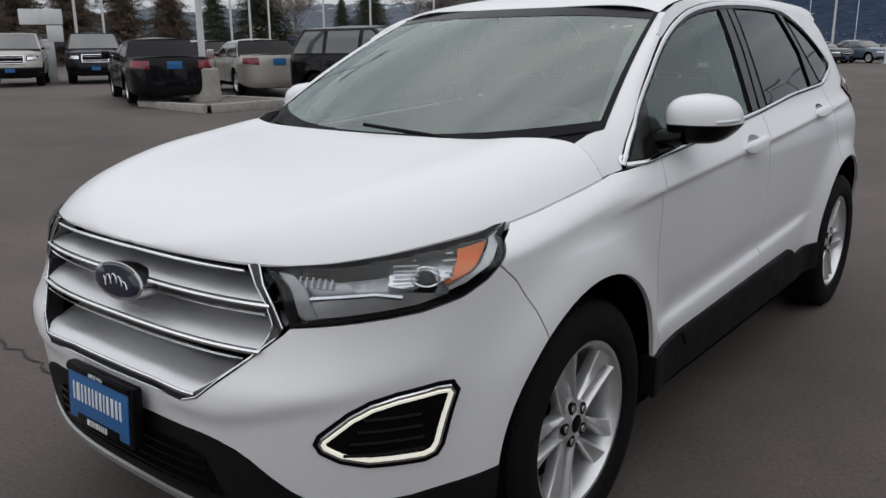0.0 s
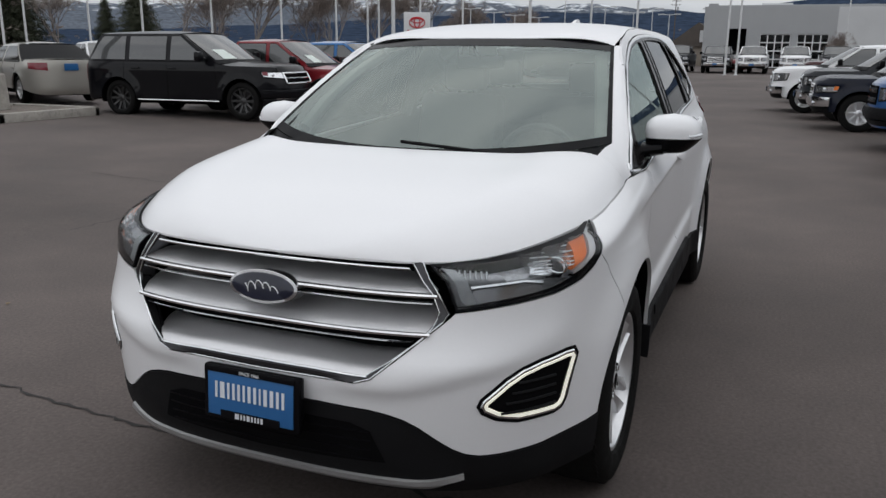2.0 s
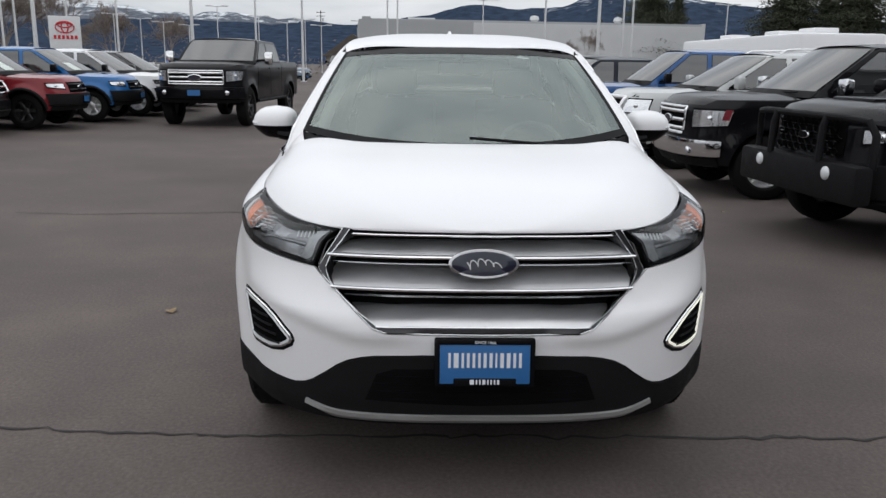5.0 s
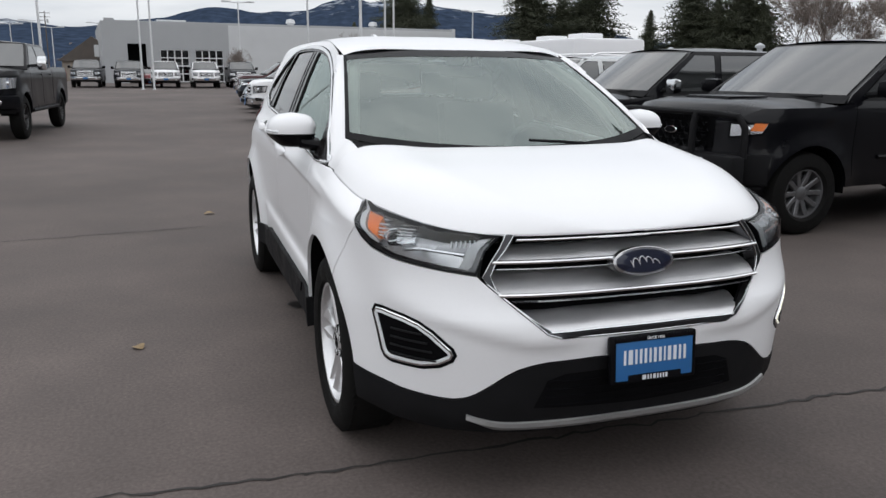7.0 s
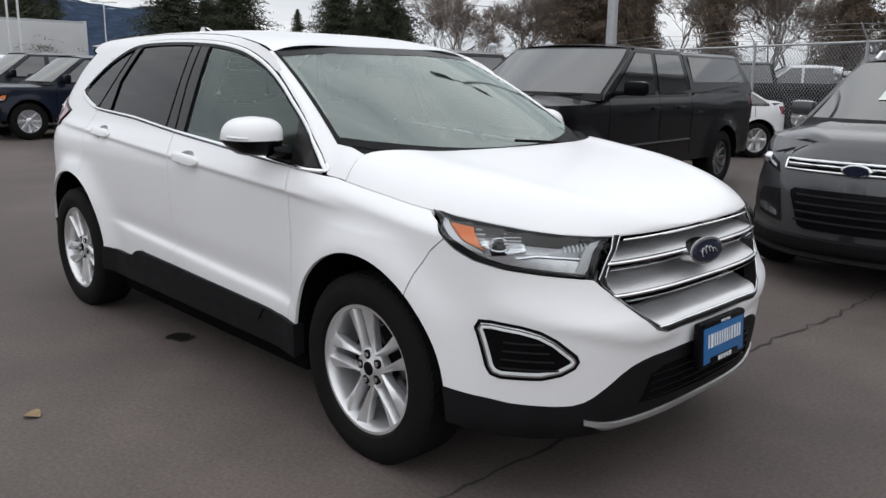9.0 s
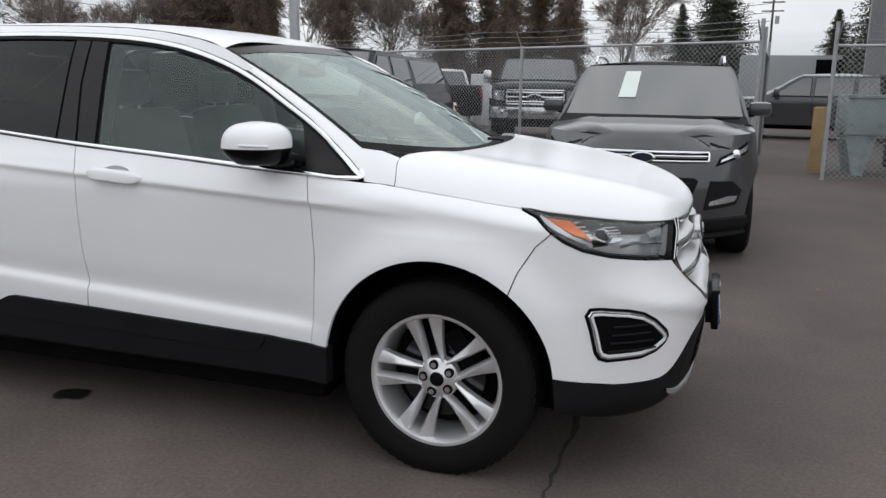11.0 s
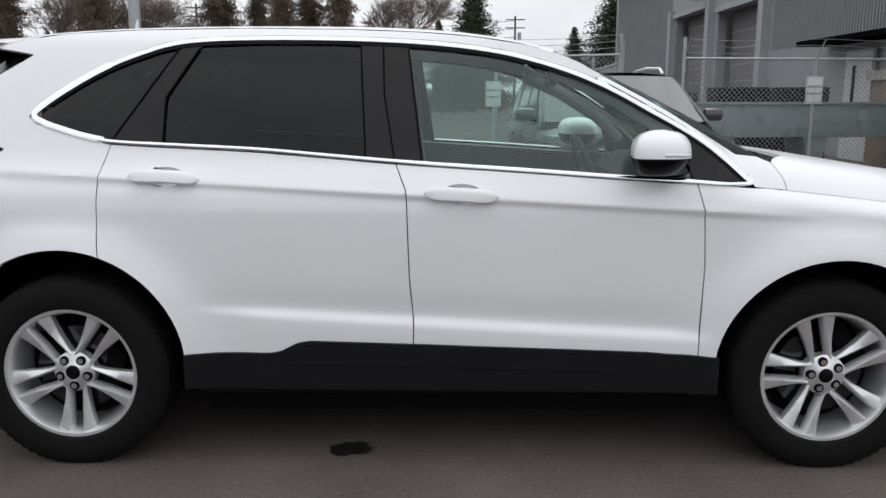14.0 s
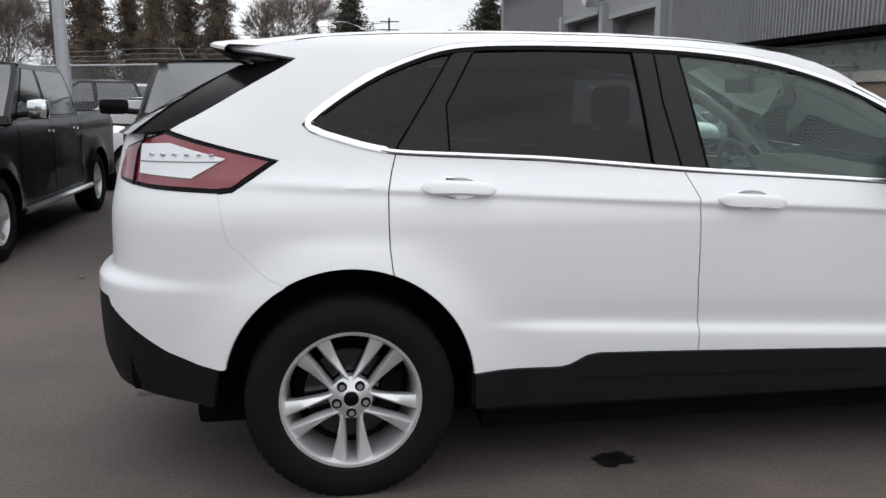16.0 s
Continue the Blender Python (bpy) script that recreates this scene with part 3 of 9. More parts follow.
sill_face = X((0.735, 0.452), (-0.13, 0.480), (-0.515, 0.490), (-0.555, 0.483), (-0.60, 0.458), (-0.63, 0.418), (-0.55, 0.408), (-0.13, 0.402), (0.66, 0.386), (0.70, 0.398))
panel("sill_face", sill_face, BLACK_TRIM, off=0.022, gap=0.0, depth=0.012)
both("sill_step", lambda bm: [tube(bm, [(x, 0.862, 0.296) for x in np.linspace(-0.93, 0.96, 12)], 0.020, 10, flat=1.4)], BLACK_TRIM, suv)

# bonnet
E_ = np.array(HOOD_EDGE)
ek = np.linspace(0, 1, len(HOOD_EDGE))
ecx, ecy, ecz = (pchip(ek, E_[:, i]) for i in range(3))
hood_mid_x = pchip((0, 0.12, 0.3, 0.5, 0.7, 1.0), (2.252, 2.240, 2.17, 2.00, 1.76, 1.40))
hood_mid_z = pchip((1.38, 1.45, 1.60, 1.76, 1.90, 2.02, 2.12, 2.19, 2.238, 2.252), (1.160, 1.153, 1.133, 1.110, 1.085, 1.056, 1.022, 0.990, 0.959, 0.946))


def hood_at(k, w):
    """k: 0 at the nose to 1 at the windscreen; w: -1 to 1 across."""
    a = np.abs(w)
    xm, zm = hood_mid_x(k), hood_mid_z(hood_mid_x(k))
    x = xm + (ecx(k) - xm) * a ** 2.0 - 0.075 * k ** 8 * np.exp(-((a - 0.86) / 0.12) ** 2)
    y = ecy(k) * np.sign(w) * a
    ridge = 0.006 * np.exp(-((a - 0.70) / 0.10) ** 2) * np.clip(k * 3 - 0.6, 0, 1) + 0.012 * k ** 4 * np.exp(-((a - 0.84) / 0.16) ** 2)
    z = zm + (ecz(k) - zm) * a ** (6.0 + 6.0 * k * k) + ridge
    return np.stack([x, y, z], -1)


bm = bmesh.new()
ks = np.concatenate((np.linspace(0.0, 0.1, 7)[1:], np.linspace(0.1, 1.0, 44)[1:]))
ws = np.sin(np.linspace(-math.pi / 2, math.pi / 2, 61)) * 0.6 + np.linspace(-1, 1, 61) * 0.4
grid = [[tuple(p) for p in hood_at(np.full(ws.shape, k), ws)] for k in ks]
grid.insert(0, [(p[0] - 0.001, p[1], p[2] - 0.006) for p in grid[0]])
back = grid[-1]
grid.append([(p[0] - 0.004, p[1], p[2] - 0.03) for p in back])
vs = sheet(bm, grid)
for side_i in (0, -1):
    col = [row[side_i] for row in vs][1:]
    low = [bm.verts.new((v.co.x - 0.001, v.co.y * 0.998, v.co.z - (0.006 if v.co.x > 2.16 else 0.02))) for v in col]
    for i in range(len(col) - 1):
        bm.faces.new((col[i], col[i + 1], low[i + 1], low[i]))
part("bonnet", bm, WHITE_PAINT, suv)

# windscreen, cowl, pillars, roof


def ws_base(w):
    return np.stack([1.375 - 0.300 * np.abs(w) ** 2.5, 0.768 * w, 1.120 + 0.062 * np.abs(w) ** 2.2], -1)


def ws_top(w):
    return np.stack([0.455 - 0.055 * np.abs(w) ** 2.4, 0.622 * w, 1.584 - 0.032 * np.abs(w) ** 3.2], -1)


def screen(w, t, bulge=0.018):
    a, b = ws_base(w), ws_top(w)
    p = a + (b - a) * t
    return p + np.array([0.45, 0, 0.9]) * (bulge * 4 * t * (1 - t))


def screen_patch(bm, w0, w1, t0, t1, nw=30, nt=16, lift=0.0):
    sheet(bm, [[tuple(screen(np.array(w), t) + np.array([0.45, 0, 0.9]) * lift) for w in np.linspace(w0, w1, nw)] for t in np.linspace(t0, t1, nt)])


bm = bmesh.new()
screen_patch(bm, -1.0, 1.0, 0.0, 1.0)
glass = part("windscreen", bm, SHIELD_GLASS, suv, "greenish windscreen glass reflecting grey sky")
glass.visible_shadow = False
bm = bmesh.new()
screen_patch(bm, -1, 1, 0.915, 1.0, 30, 3, 0.0015)
part("windscreen_band", bm, GLOSS_BLACK, suv, "dark shade band")
bm = bmesh.new()
screen_patch(bm, -1, 1, 0.0, 0.060, 30, 3, 0.0015)
part("windscreen_base_band", bm, BLACK_TRIM, suv)
both("windscreen_edge", lambda bm: screen_patch(bm, 0.978, 1.0, 0.0, 1.0, 3, 16, 0.002), BLACK_TRIM, suv)
bm = bmesh.new()
lo = [hood_at(np.array(1.0), np.array(w)) + np.array([-0.004, 0, -0.012]) for w in np.linspace(-0.95, 0.95, 41)]
hi = [ws_base(np.array(w)) + np.array([0.0, 0, -0.004]) for w in np.linspace(-1, 1, 41)]
sheet(bm, [[tuple(a + (b - a) * t - np.array([0, 0, 0.012 * 4 * t * (1 - t)])) for a, b in zip(lo, hi)] for t in np.linspace(0, 1, 5)])
part("cowl", bm, BLACK_TRIM, suv, "black plastic cowl below the windscreen")


def pillar(bm):
    """From the side glass's chrome line forward to the windscreen's edge."""
    outer = [(1.262, 1.056), (1.21, 1.0625), (1.16, 1.0665), (1.124, 1.070), (1.108, 1.098), (1.06, 1.150), (0.975, 1.222), (0.875, 1.292), (0.775, 1.352), (0.67, 1.412), (0.58, 1.460), (0.50, 1.500), (0.42, 1.545)]
    corner = np.array((1.195, 0.752, 1.170))
    rows = []
    n = len(outer)
    for i, (x, z) in enumerate(outer):
        if i == 0:
            rows.append([tuple(hood_at(np.array(1.0), np.array(w)) + np.array([-0.003, 0, -0.001])) for w in np.linspace(1.0, 0.87, 7)])
            continue
        z = z - (0.006 if i > 4 else 0.0)
        a = skin(np.array(sx(x, z)), np.array(z), 0.0)
        b = corner + (screen(np.array(1.0), 0.0) - corner) * (i / 3) if i < 3 else screen(np.array(1.0), (i - 3) / (n - 4))
        bulge = np.array([0.3, 0.55, 0.6]) * (0.012 if i > 4 else 0.007)
        rows.append([tuple(a + (b - a) * u + bulge * 4 * u * (1 - u)) for u in np.linspace(0, 1, 7)])
    sheet(bm, rows)


both("windscreen_pillar", pillar, WHITE_PAINT, suv)
roof_mid = pchip((-1.76, -1.5, -1.2, -0.8, -0.4, 0.0, 0.25, 0.455), (1.642, 1.664, 1.678, 1.685, 1.683, 1.664, 1.630, 1.584))
bm = bmesh.new()
rows = []
for t in np.linspace(0, 1, 40):
    row = []
    for w in np.linspace(-1, 1, 41):
        front = ws_top(np.array(w))
        xe = -1.76 + (front[0] + 1.76) * t
        xr = min(xe, 0.42)
        ze = float(rail_z(xr)) if t < 1 else front[2]
        edge = hull(np.array(sx(max(xr, -1.72), ze)), np.array(ze))[1] + 0.002
        ye = edge * (1 - t ** 12) + 0.622 * t ** 12
        zm = float(roof_mid(xe))
        row.append((xe, ye * w, zm + (ze - zm) * abs(w) ** 3.8))
    rows.append(row)
sheet(bm, rows)
part("roof", bm, WHITE_PAINT, suv)
# roof spoiler, tail window, tailgate
bm, b2 = bmesh.new(), bmesh.new()
sec, under = [], []
for w in np.linspace(-1, 1, 31):
    ye = 0.60 * w
    drop, fall = 0.050 * abs(w) ** 2.6, 0.032 * abs(w) ** 2.6
    xt = -1.935 + 0.095 * abs(w) ** 3
    sec.append([(-1.74, ye, 1.650 - drop), (-1.83, ye * 0.985, 1.644 - 0.5 * (drop + fall)), (xt + 0.015, ye * 0.965, 1.634 - fall), (xt, ye * 0.96, 1.626 - fall), (xt, ye * 0.96, 1.615 - fall)])
    under.append([(xt, ye * 0.96, 1.615 - fall), (-1.84, ye * 0.95, 1.562), (-1.77, ye * 0.94, 1.530), (-1.66, ye * 0.96, 1.535), (-1.60, ye * 0.985, 1.551)])
sheet(bm, sec)
sheet(b2, under)
spoil = part("roof_spoiler", bm, WHITE_PAINT, suv, angle=50)
part("spoiler_underside", b2, BLACK_TRIM, spoil, "black underside of the spoiler")
panel("spoiler_side", X((-1.585, 1.553), (-1.70, 1.572), (-1.82, 1.590), (-1.835, 1.600), (-1.72, 1.601), (-1.585, 1.622)), gap=0.0)


def tail_at(w, t):
    a = np.array((-1.80, 0.55 * w, 1.548 - 0.02 * abs(w) ** 2))
    xb = -2.30 + 0.16 * abs(w) ** 2.5
    b = np.array((xb, 0.70 * w, 1.285))
    return a + (b - a) * t + np.array([-0.5, 0, 0.8]) * 0.012 * 4 * t * (1 - t)


bm = bmesh.new()
sheet(bm, [[tuple(tail_at(w, t)) for w in np.linspace(-0.9, 0.9, 21)] for t in np.linspace(0, 1, 9)])
part("rear_window", bm, TINTED, suv, "dark tinted rear window")


def tail_edge(bm):
    q = [(-1.60, 1.549), (-1.71, 1.482), (-1.82, 1.42), (-1.94, 1.352), (-2.035, 1.300)]
    rows = []
    for i, (x, z) in enumerate(q):
        a = skin(np.array(sx(x, z)), np.array(z), 0.002)
        b = tail_at(0.88, i / 4)
        rows.append([tuple(a + (b - a) * u) for u in (0, 0.35, 0.7, 1)])
    sheet(bm, rows)


both("tailgate_edge", tail_edge, GLOSS_BLACK, suv)
bm = bmesh.new()
gate = [(sy(0.0, 1.06, True), 1.06), (sy(0.5, 1.06, True), 1.06), (sy(0.66, 1.285, True), 1.285), (sy(0.0, 1.285, True), 1.285)]
patch(bm, gate, skin, 0.05, 0.03, 0.02)
b2 = mirrored(bm)
bmesh.ops.recalc_face_normals(bm, faces=bm.faces)
me_ = bpy.data.meshes.new("tmp")
b2.to_mesh(me_)
bm.from_mesh(me_)
b2.free()
bpy.data.meshes.remove(me_)
part("tailgate", bm, WHITE_PAINT, suv)
# aerial fin
bm = bmesh.new()
sheet(bm, [[(-1.44, 0.034 * s_, 1.668), (-1.435, 0.026 * s_, 1.70), (-1.43, 0.010 * s_, 1.742), (-1.38, 0.008 * s_, 1.738), (-1.30, 0.014 * s_, 1.712), (-1.22, 0.018 * s_, 1.680)] for k, s_ in enumerate((-1, -0.4, 0.4, 1))])
part("aerial_fin", bm, WHITE_PAINT, suv)

# inner shell: dark skin behind the gaps and inside the wheel openings
core = X((1.84, 0.50), (1.86, 0.30), (2.0, 0.28)) + Y((0.66, 0.27), (0.0, 0.27), (0.0, 0.595), (0.33, 0.60), (0.55, 0.80)) + X((1.85, 0.89), (1.72, 0.99), (1.27, 1.05), (1.1, 1.06), (0.92, 1.075)) + X(*[belt(x, 0.03) for x in (0.6, 0.2, -0.2, -0.6, -1.0, -1.25)]) \
    + X((-1.5, 1.2), (-1.7, 1.15), (-1.9, 1.10), (-2.1, 1.08), (-2.2, 0.62), (-1.96, 0.40)) + arch(-AXLE, 0, 0.47, 178, 2, 20, 0.40) + X((-0.95, 0.30), (0.96, 0.30)) + arch(AXLE, 0, 0.46, 176, 8, 20)
panel("inner_body", core, DARK_VOID, du=0.06, dv=0.05, gap=0.0, depth=0.0, off=-0.034)


def wheel_well(bm, ax, r, c):
    for y0, y1, rr in ((0.905, 0.62, r + 0.004),):
        angles = [radians(a) for a in np.linspace(-12, 192, 26)]
        pts = []
        for a in angles:
            x, z = ax + rr * math.cos(a), c + rr * math.sin(a)
            yo = float(half_width(np.array(x), np.array(z))) - 0.012 if z > 0.25 else 0.86
            if x > X0:
                yo = min(yo, float(hull(np.array(sx(min(x, 1.86), z)), np.array(max(z, 0.3)))[1]) - 0.014)
            if x < XR0:
                yo = min(yo, float(hull(np.array(sx(max(x, -1.88), z)), np.array(max(z, 0.3)))[1]) - 0.014)
            pts.append([(x, yo, z), (x, yo - 0.02, z + 0.0), (x, y1, z)])
        sheet(bm, pts)
        ring = [bm.verts.new((ax + rr * math.cos(a), y1, c + rr * math.sin(a))) for a in angles]
        bm.faces.new(ring)


both("front_wheel_liner", lambda bm: wheel_well(bm, AXLE, ARCH_F, 0.385), DARK_VOID, suv)
both("rear_wheel_liner", lambda bm: wheel_well(bm, -AXLE, ARCH_R, 0.40), DARK_VOID, suv)
bm = bmesh.new()
box(bm, 0.0, 0, 0.28, 4.0, 1.22, 0.20, 0.03)
box(bm, 0.0, 0, 0.29, 1.88, 1.68, 0.20, 0.03)
box(bm, 2.0, 0, 0.42, 0.35, 1.20, 0.30, 0.03)
box(bm, -2.02, 0, 0.50, 0.40, 1.4, 0.30, 0.05)
part("underbody", bm, DARK_VOID, suv)


# ---- its grille, lamps, plate ----
def ribbon(bm, ends, section, n=40, closed=True):
    """A bar across the nose between -end and +end, with a section of (height, outward) points; end may change with height."""
    rows = []
    for t in np.linspace(-1, 1, n):
        row = []
        for z, off in section:
            s_ = sy(ends(z), z) * t
            row.append(tuple(skin(np.array([s_]), np.array([z]), np.array([off]))[0]))
        if closed:
            row.append(row[0])
        rows.append(row)
    sheet(bm, rows)
    bmesh.ops.remove_doubles(bm, verts=bm.verts, dist=1e-5)


g_half = pchip((0.606, 0.618, 0.627, 0.796, 0.812, 0.948, 0.97), (0.32, 0.352, 0.372, 0.563, 0.566, 0.480, 0.47))


def g_in(z):
    return float(g_half(z)) - 0.028


gp = [(0.0, 0.608), (0.20, 0.610), (0.330, 0.616), (0.372, 0.629), (0.563, 0.797), (0.566, 0.812), (0.480, 0.948), (0.24, 0.947), (0.0, 0.947)]
gfull = Y(*gp) + [(-s, z) for s, z in Y(*gp)[::-1][1:-1]]
grille = panel("grille", gfull, DARK_VOID, sides=1, gap=0.0, off=-0.125, depth=0.0, dv=0.03, label="radiator grille with satin slats edged in chrome")
SLATS = ((0.920, 0.866), (0.827, 0.757), (0.722, 0.638))
for zt, zb in SLATS:
    bm = bmesh.new()
    h, dp = zt - zb, 1.0 if zb > 0.7 else 1.1
    ribbon(bm, g_in, [(zt, -0.120 * dp), (zt - 0.03 * h, -0.108 * dp), (zt - 0.10 * h, -0.092 * dp), (zt - 0.22 * h, -0.074 * dp), (zt - 0.38 * h, -0.052 * dp), (zt - 0.58 * h, -0.030 * dp), (zt - 0.80 * h, -0.012 * dp), (zb, 0.000), (zb - 0.004, -0.01), (zb - 0.004, -0.12)])
    part("slat", bm, SLAT_SILVER, grille)
for z, h, o in ((0.929, 0.007, 0.003), (0.857, 0.010, 0.010), (0.836, 0.005, 0.002), (0.749, 0.010, 0.011), (0.731, 0.005, 0.002), (0.634, 0.006, 0.004)):
    bm = bmesh.new()
    ribbon(bm, lambda q: float(g_half(q)) - (0.020 if z not in (0.836, 0.731, 0.929) else 0.046), [(z + h / 2, -0.006), (z + h / 2, o - 0.003), (z, o), (z - h / 2, o - 0.003), (z - h / 2, -0.006)])
    part("chrome_bar", bm, CHROME, grille, "chrome bar")


def grille_side(bm):
    inner = [(g_in(z) - 0.006, z) for z in (0.944, 0.90, 0.86, 0.812)] + [(g_in(z) - 0.004, z) for z in (0.785, 0.735, 0.675, 0.636)]
    outer = [(0.477, 0.946), (0.503, 0.905), (0.533, 0.86), (0.564, 0.809), (0.550, 0.785), (0.492, 0.734), (0.423, 0.673), (0.370, 0.627)]
    bmr = []
    for (yi, zi), (yo, zo) in zip(inner, outer):
        si, so = sy(yi, zi), sy(yo, zo)
        pts = []
        for t, off in ((0, -0.05), (0.0, -0.004), (0.25, 0.003), (0.8, 0.004), (1.0, 0.0), (1.0, -0.01)):
            pts.append(tuple(skin(np.array([si + (so - si) * t]), np.array([zi + (zo - zi) * t]), np.array([off]))[0]))
        bmr.append(pts)
    sheet(bm, bmr)


bm = bmesh.new()
ribbon(bm, lambda q: float(g_half(q)) - 0.012, [(0.633, -0.09), (0.633, -0.002), (0.628, 0.003), (0.616, 0.004), (0.611, 0.001), (0.610, -0.02)], closed=False)
part("lower_surround", bm, SMOKED, grille, "smoked chrome grille surround")
both("grille_surround", grille_side, SMOKED, grille, "smoked chrome grille surround")


def surround_edge(bm, line):
    tube(bm, [tuple(skin(np.array([sy(y, z)]), np.array([z]), np.array([0.0025]))[0]) for y, z in line], 0.0021, 6)


both("surround_line", lambda bm: surround_edge(bm, [(0.477, 0.946), (0.503, 0.905), (0.533, 0.86), (0.561, 0.811), (0.548, 0.787), (0.492, 0.736), (0.424, 0.675), (0.373, 0.630), (0.330, 0.616), (0.20, 0.611), (0.0, 0.609)]), CHROME, grille, "chrome edge line")
both("surround_line", lambda bm: surround_edge(bm, [(g_in(z) - 0.002, z) for z in (0.944, 0.90, 0.86, 0.815, 0.797, 0.77, 0.735, 0.675, 0.638)]), CHROME, grille, "chrome edge line")


def loop_on_skin(pts, off, n_each=4):
    out = []
    m = len(pts)
    for i in range(m):
        a, b = pts[i], pts[(i + 1) % m]
        for k in range(n_each):
            t = k / n_each
            out.append(tuple(skin(np.array([a[0] + (b[0] - a[0]) * t]), np.array([a[1] + (b[1] - a[1]) * t]), np.array([off]))[0]))
    return out


# oval badge
bm = bmesh.new()
bx, bz = float(hull(0.0, 0.842)[0]) - 0.004, 0.842
lean = math.atan2(float(nose(0.82) - nose(0.885)), 0.065)
M_b = Matrix.Translation((bx + 0.016, 0, bz)) @ Matrix.Rotation(-lean, 4, "Y") @ Matrix.Rotation(radians(90), 4, "Y")


def oval(bm, ry, rz, t0, t1, dome=0.0, seg=48):
    rings = []
    for f, h in ((1.0, t0), (1.0, t1 - 0.002), (0.96, t1), (0.6, t1 + dome * 0.6), (0.02, t1 + dome)):
        rings.append([bm.verts.new(M_b @ Vector((rz * f * math.cos(a), ry * f * math.sin(a), h))) for a in np.linspace(0, math.tau, seg, endpoint=False)])
    for A, B in zip(rings, rings[1:]):
        for k in range(seg):
            bm.faces.new((A[k], A[(k + 1) % seg], B[(k + 1) % seg], B[k]))
    bm.faces.new(rings[-1])


oval(bm, 0.119, 0.050, -0.03, 0.016)
badge = part("badge", bm, BADGE_RIM, grille, "oval badge with chrome rim and dark blue face")
bm = bmesh.new()
oval(bm, 0.109, 0.0415, 0.012, 0.0185, 0.002)
part("badge_face", bm, BADGE_BLUE, badge, "dark blue oval face")
bm = bmesh.new()
tube(bm, [M_b @ Vector((0.011 * math.sin(14.0 * u + 0.6) * (1 - 0.35 * u) - 0.006 * math.cos(3 * u), u * 0.058 + 0.006 * math.cos(14.0 * u), 0.0222)) for u in np.linspace(-1, 1, 90)], 0.0017, 6)
part("badge_script", bm, SATIN_SILVER, badge, "plain silver script stroke")


# headlamps
def lamp_patch(name, poly, material, parent, off, depth=0.0, du=0.02, dv=0.012, label="", side=1):
    bm = bmesh.new()
    patch(bm, poly, skin, du, dv, depth, off)
    if side < 0:
        bm2 = mirrored(bm)
        bm.free()
        bm = bm2
    return part(name, bm, material, parent, label)


def blend(a, b, t):
    return (a[0] + (b[0] - a[0]) * t, a[1] + (b[1] - a[1]) * t)


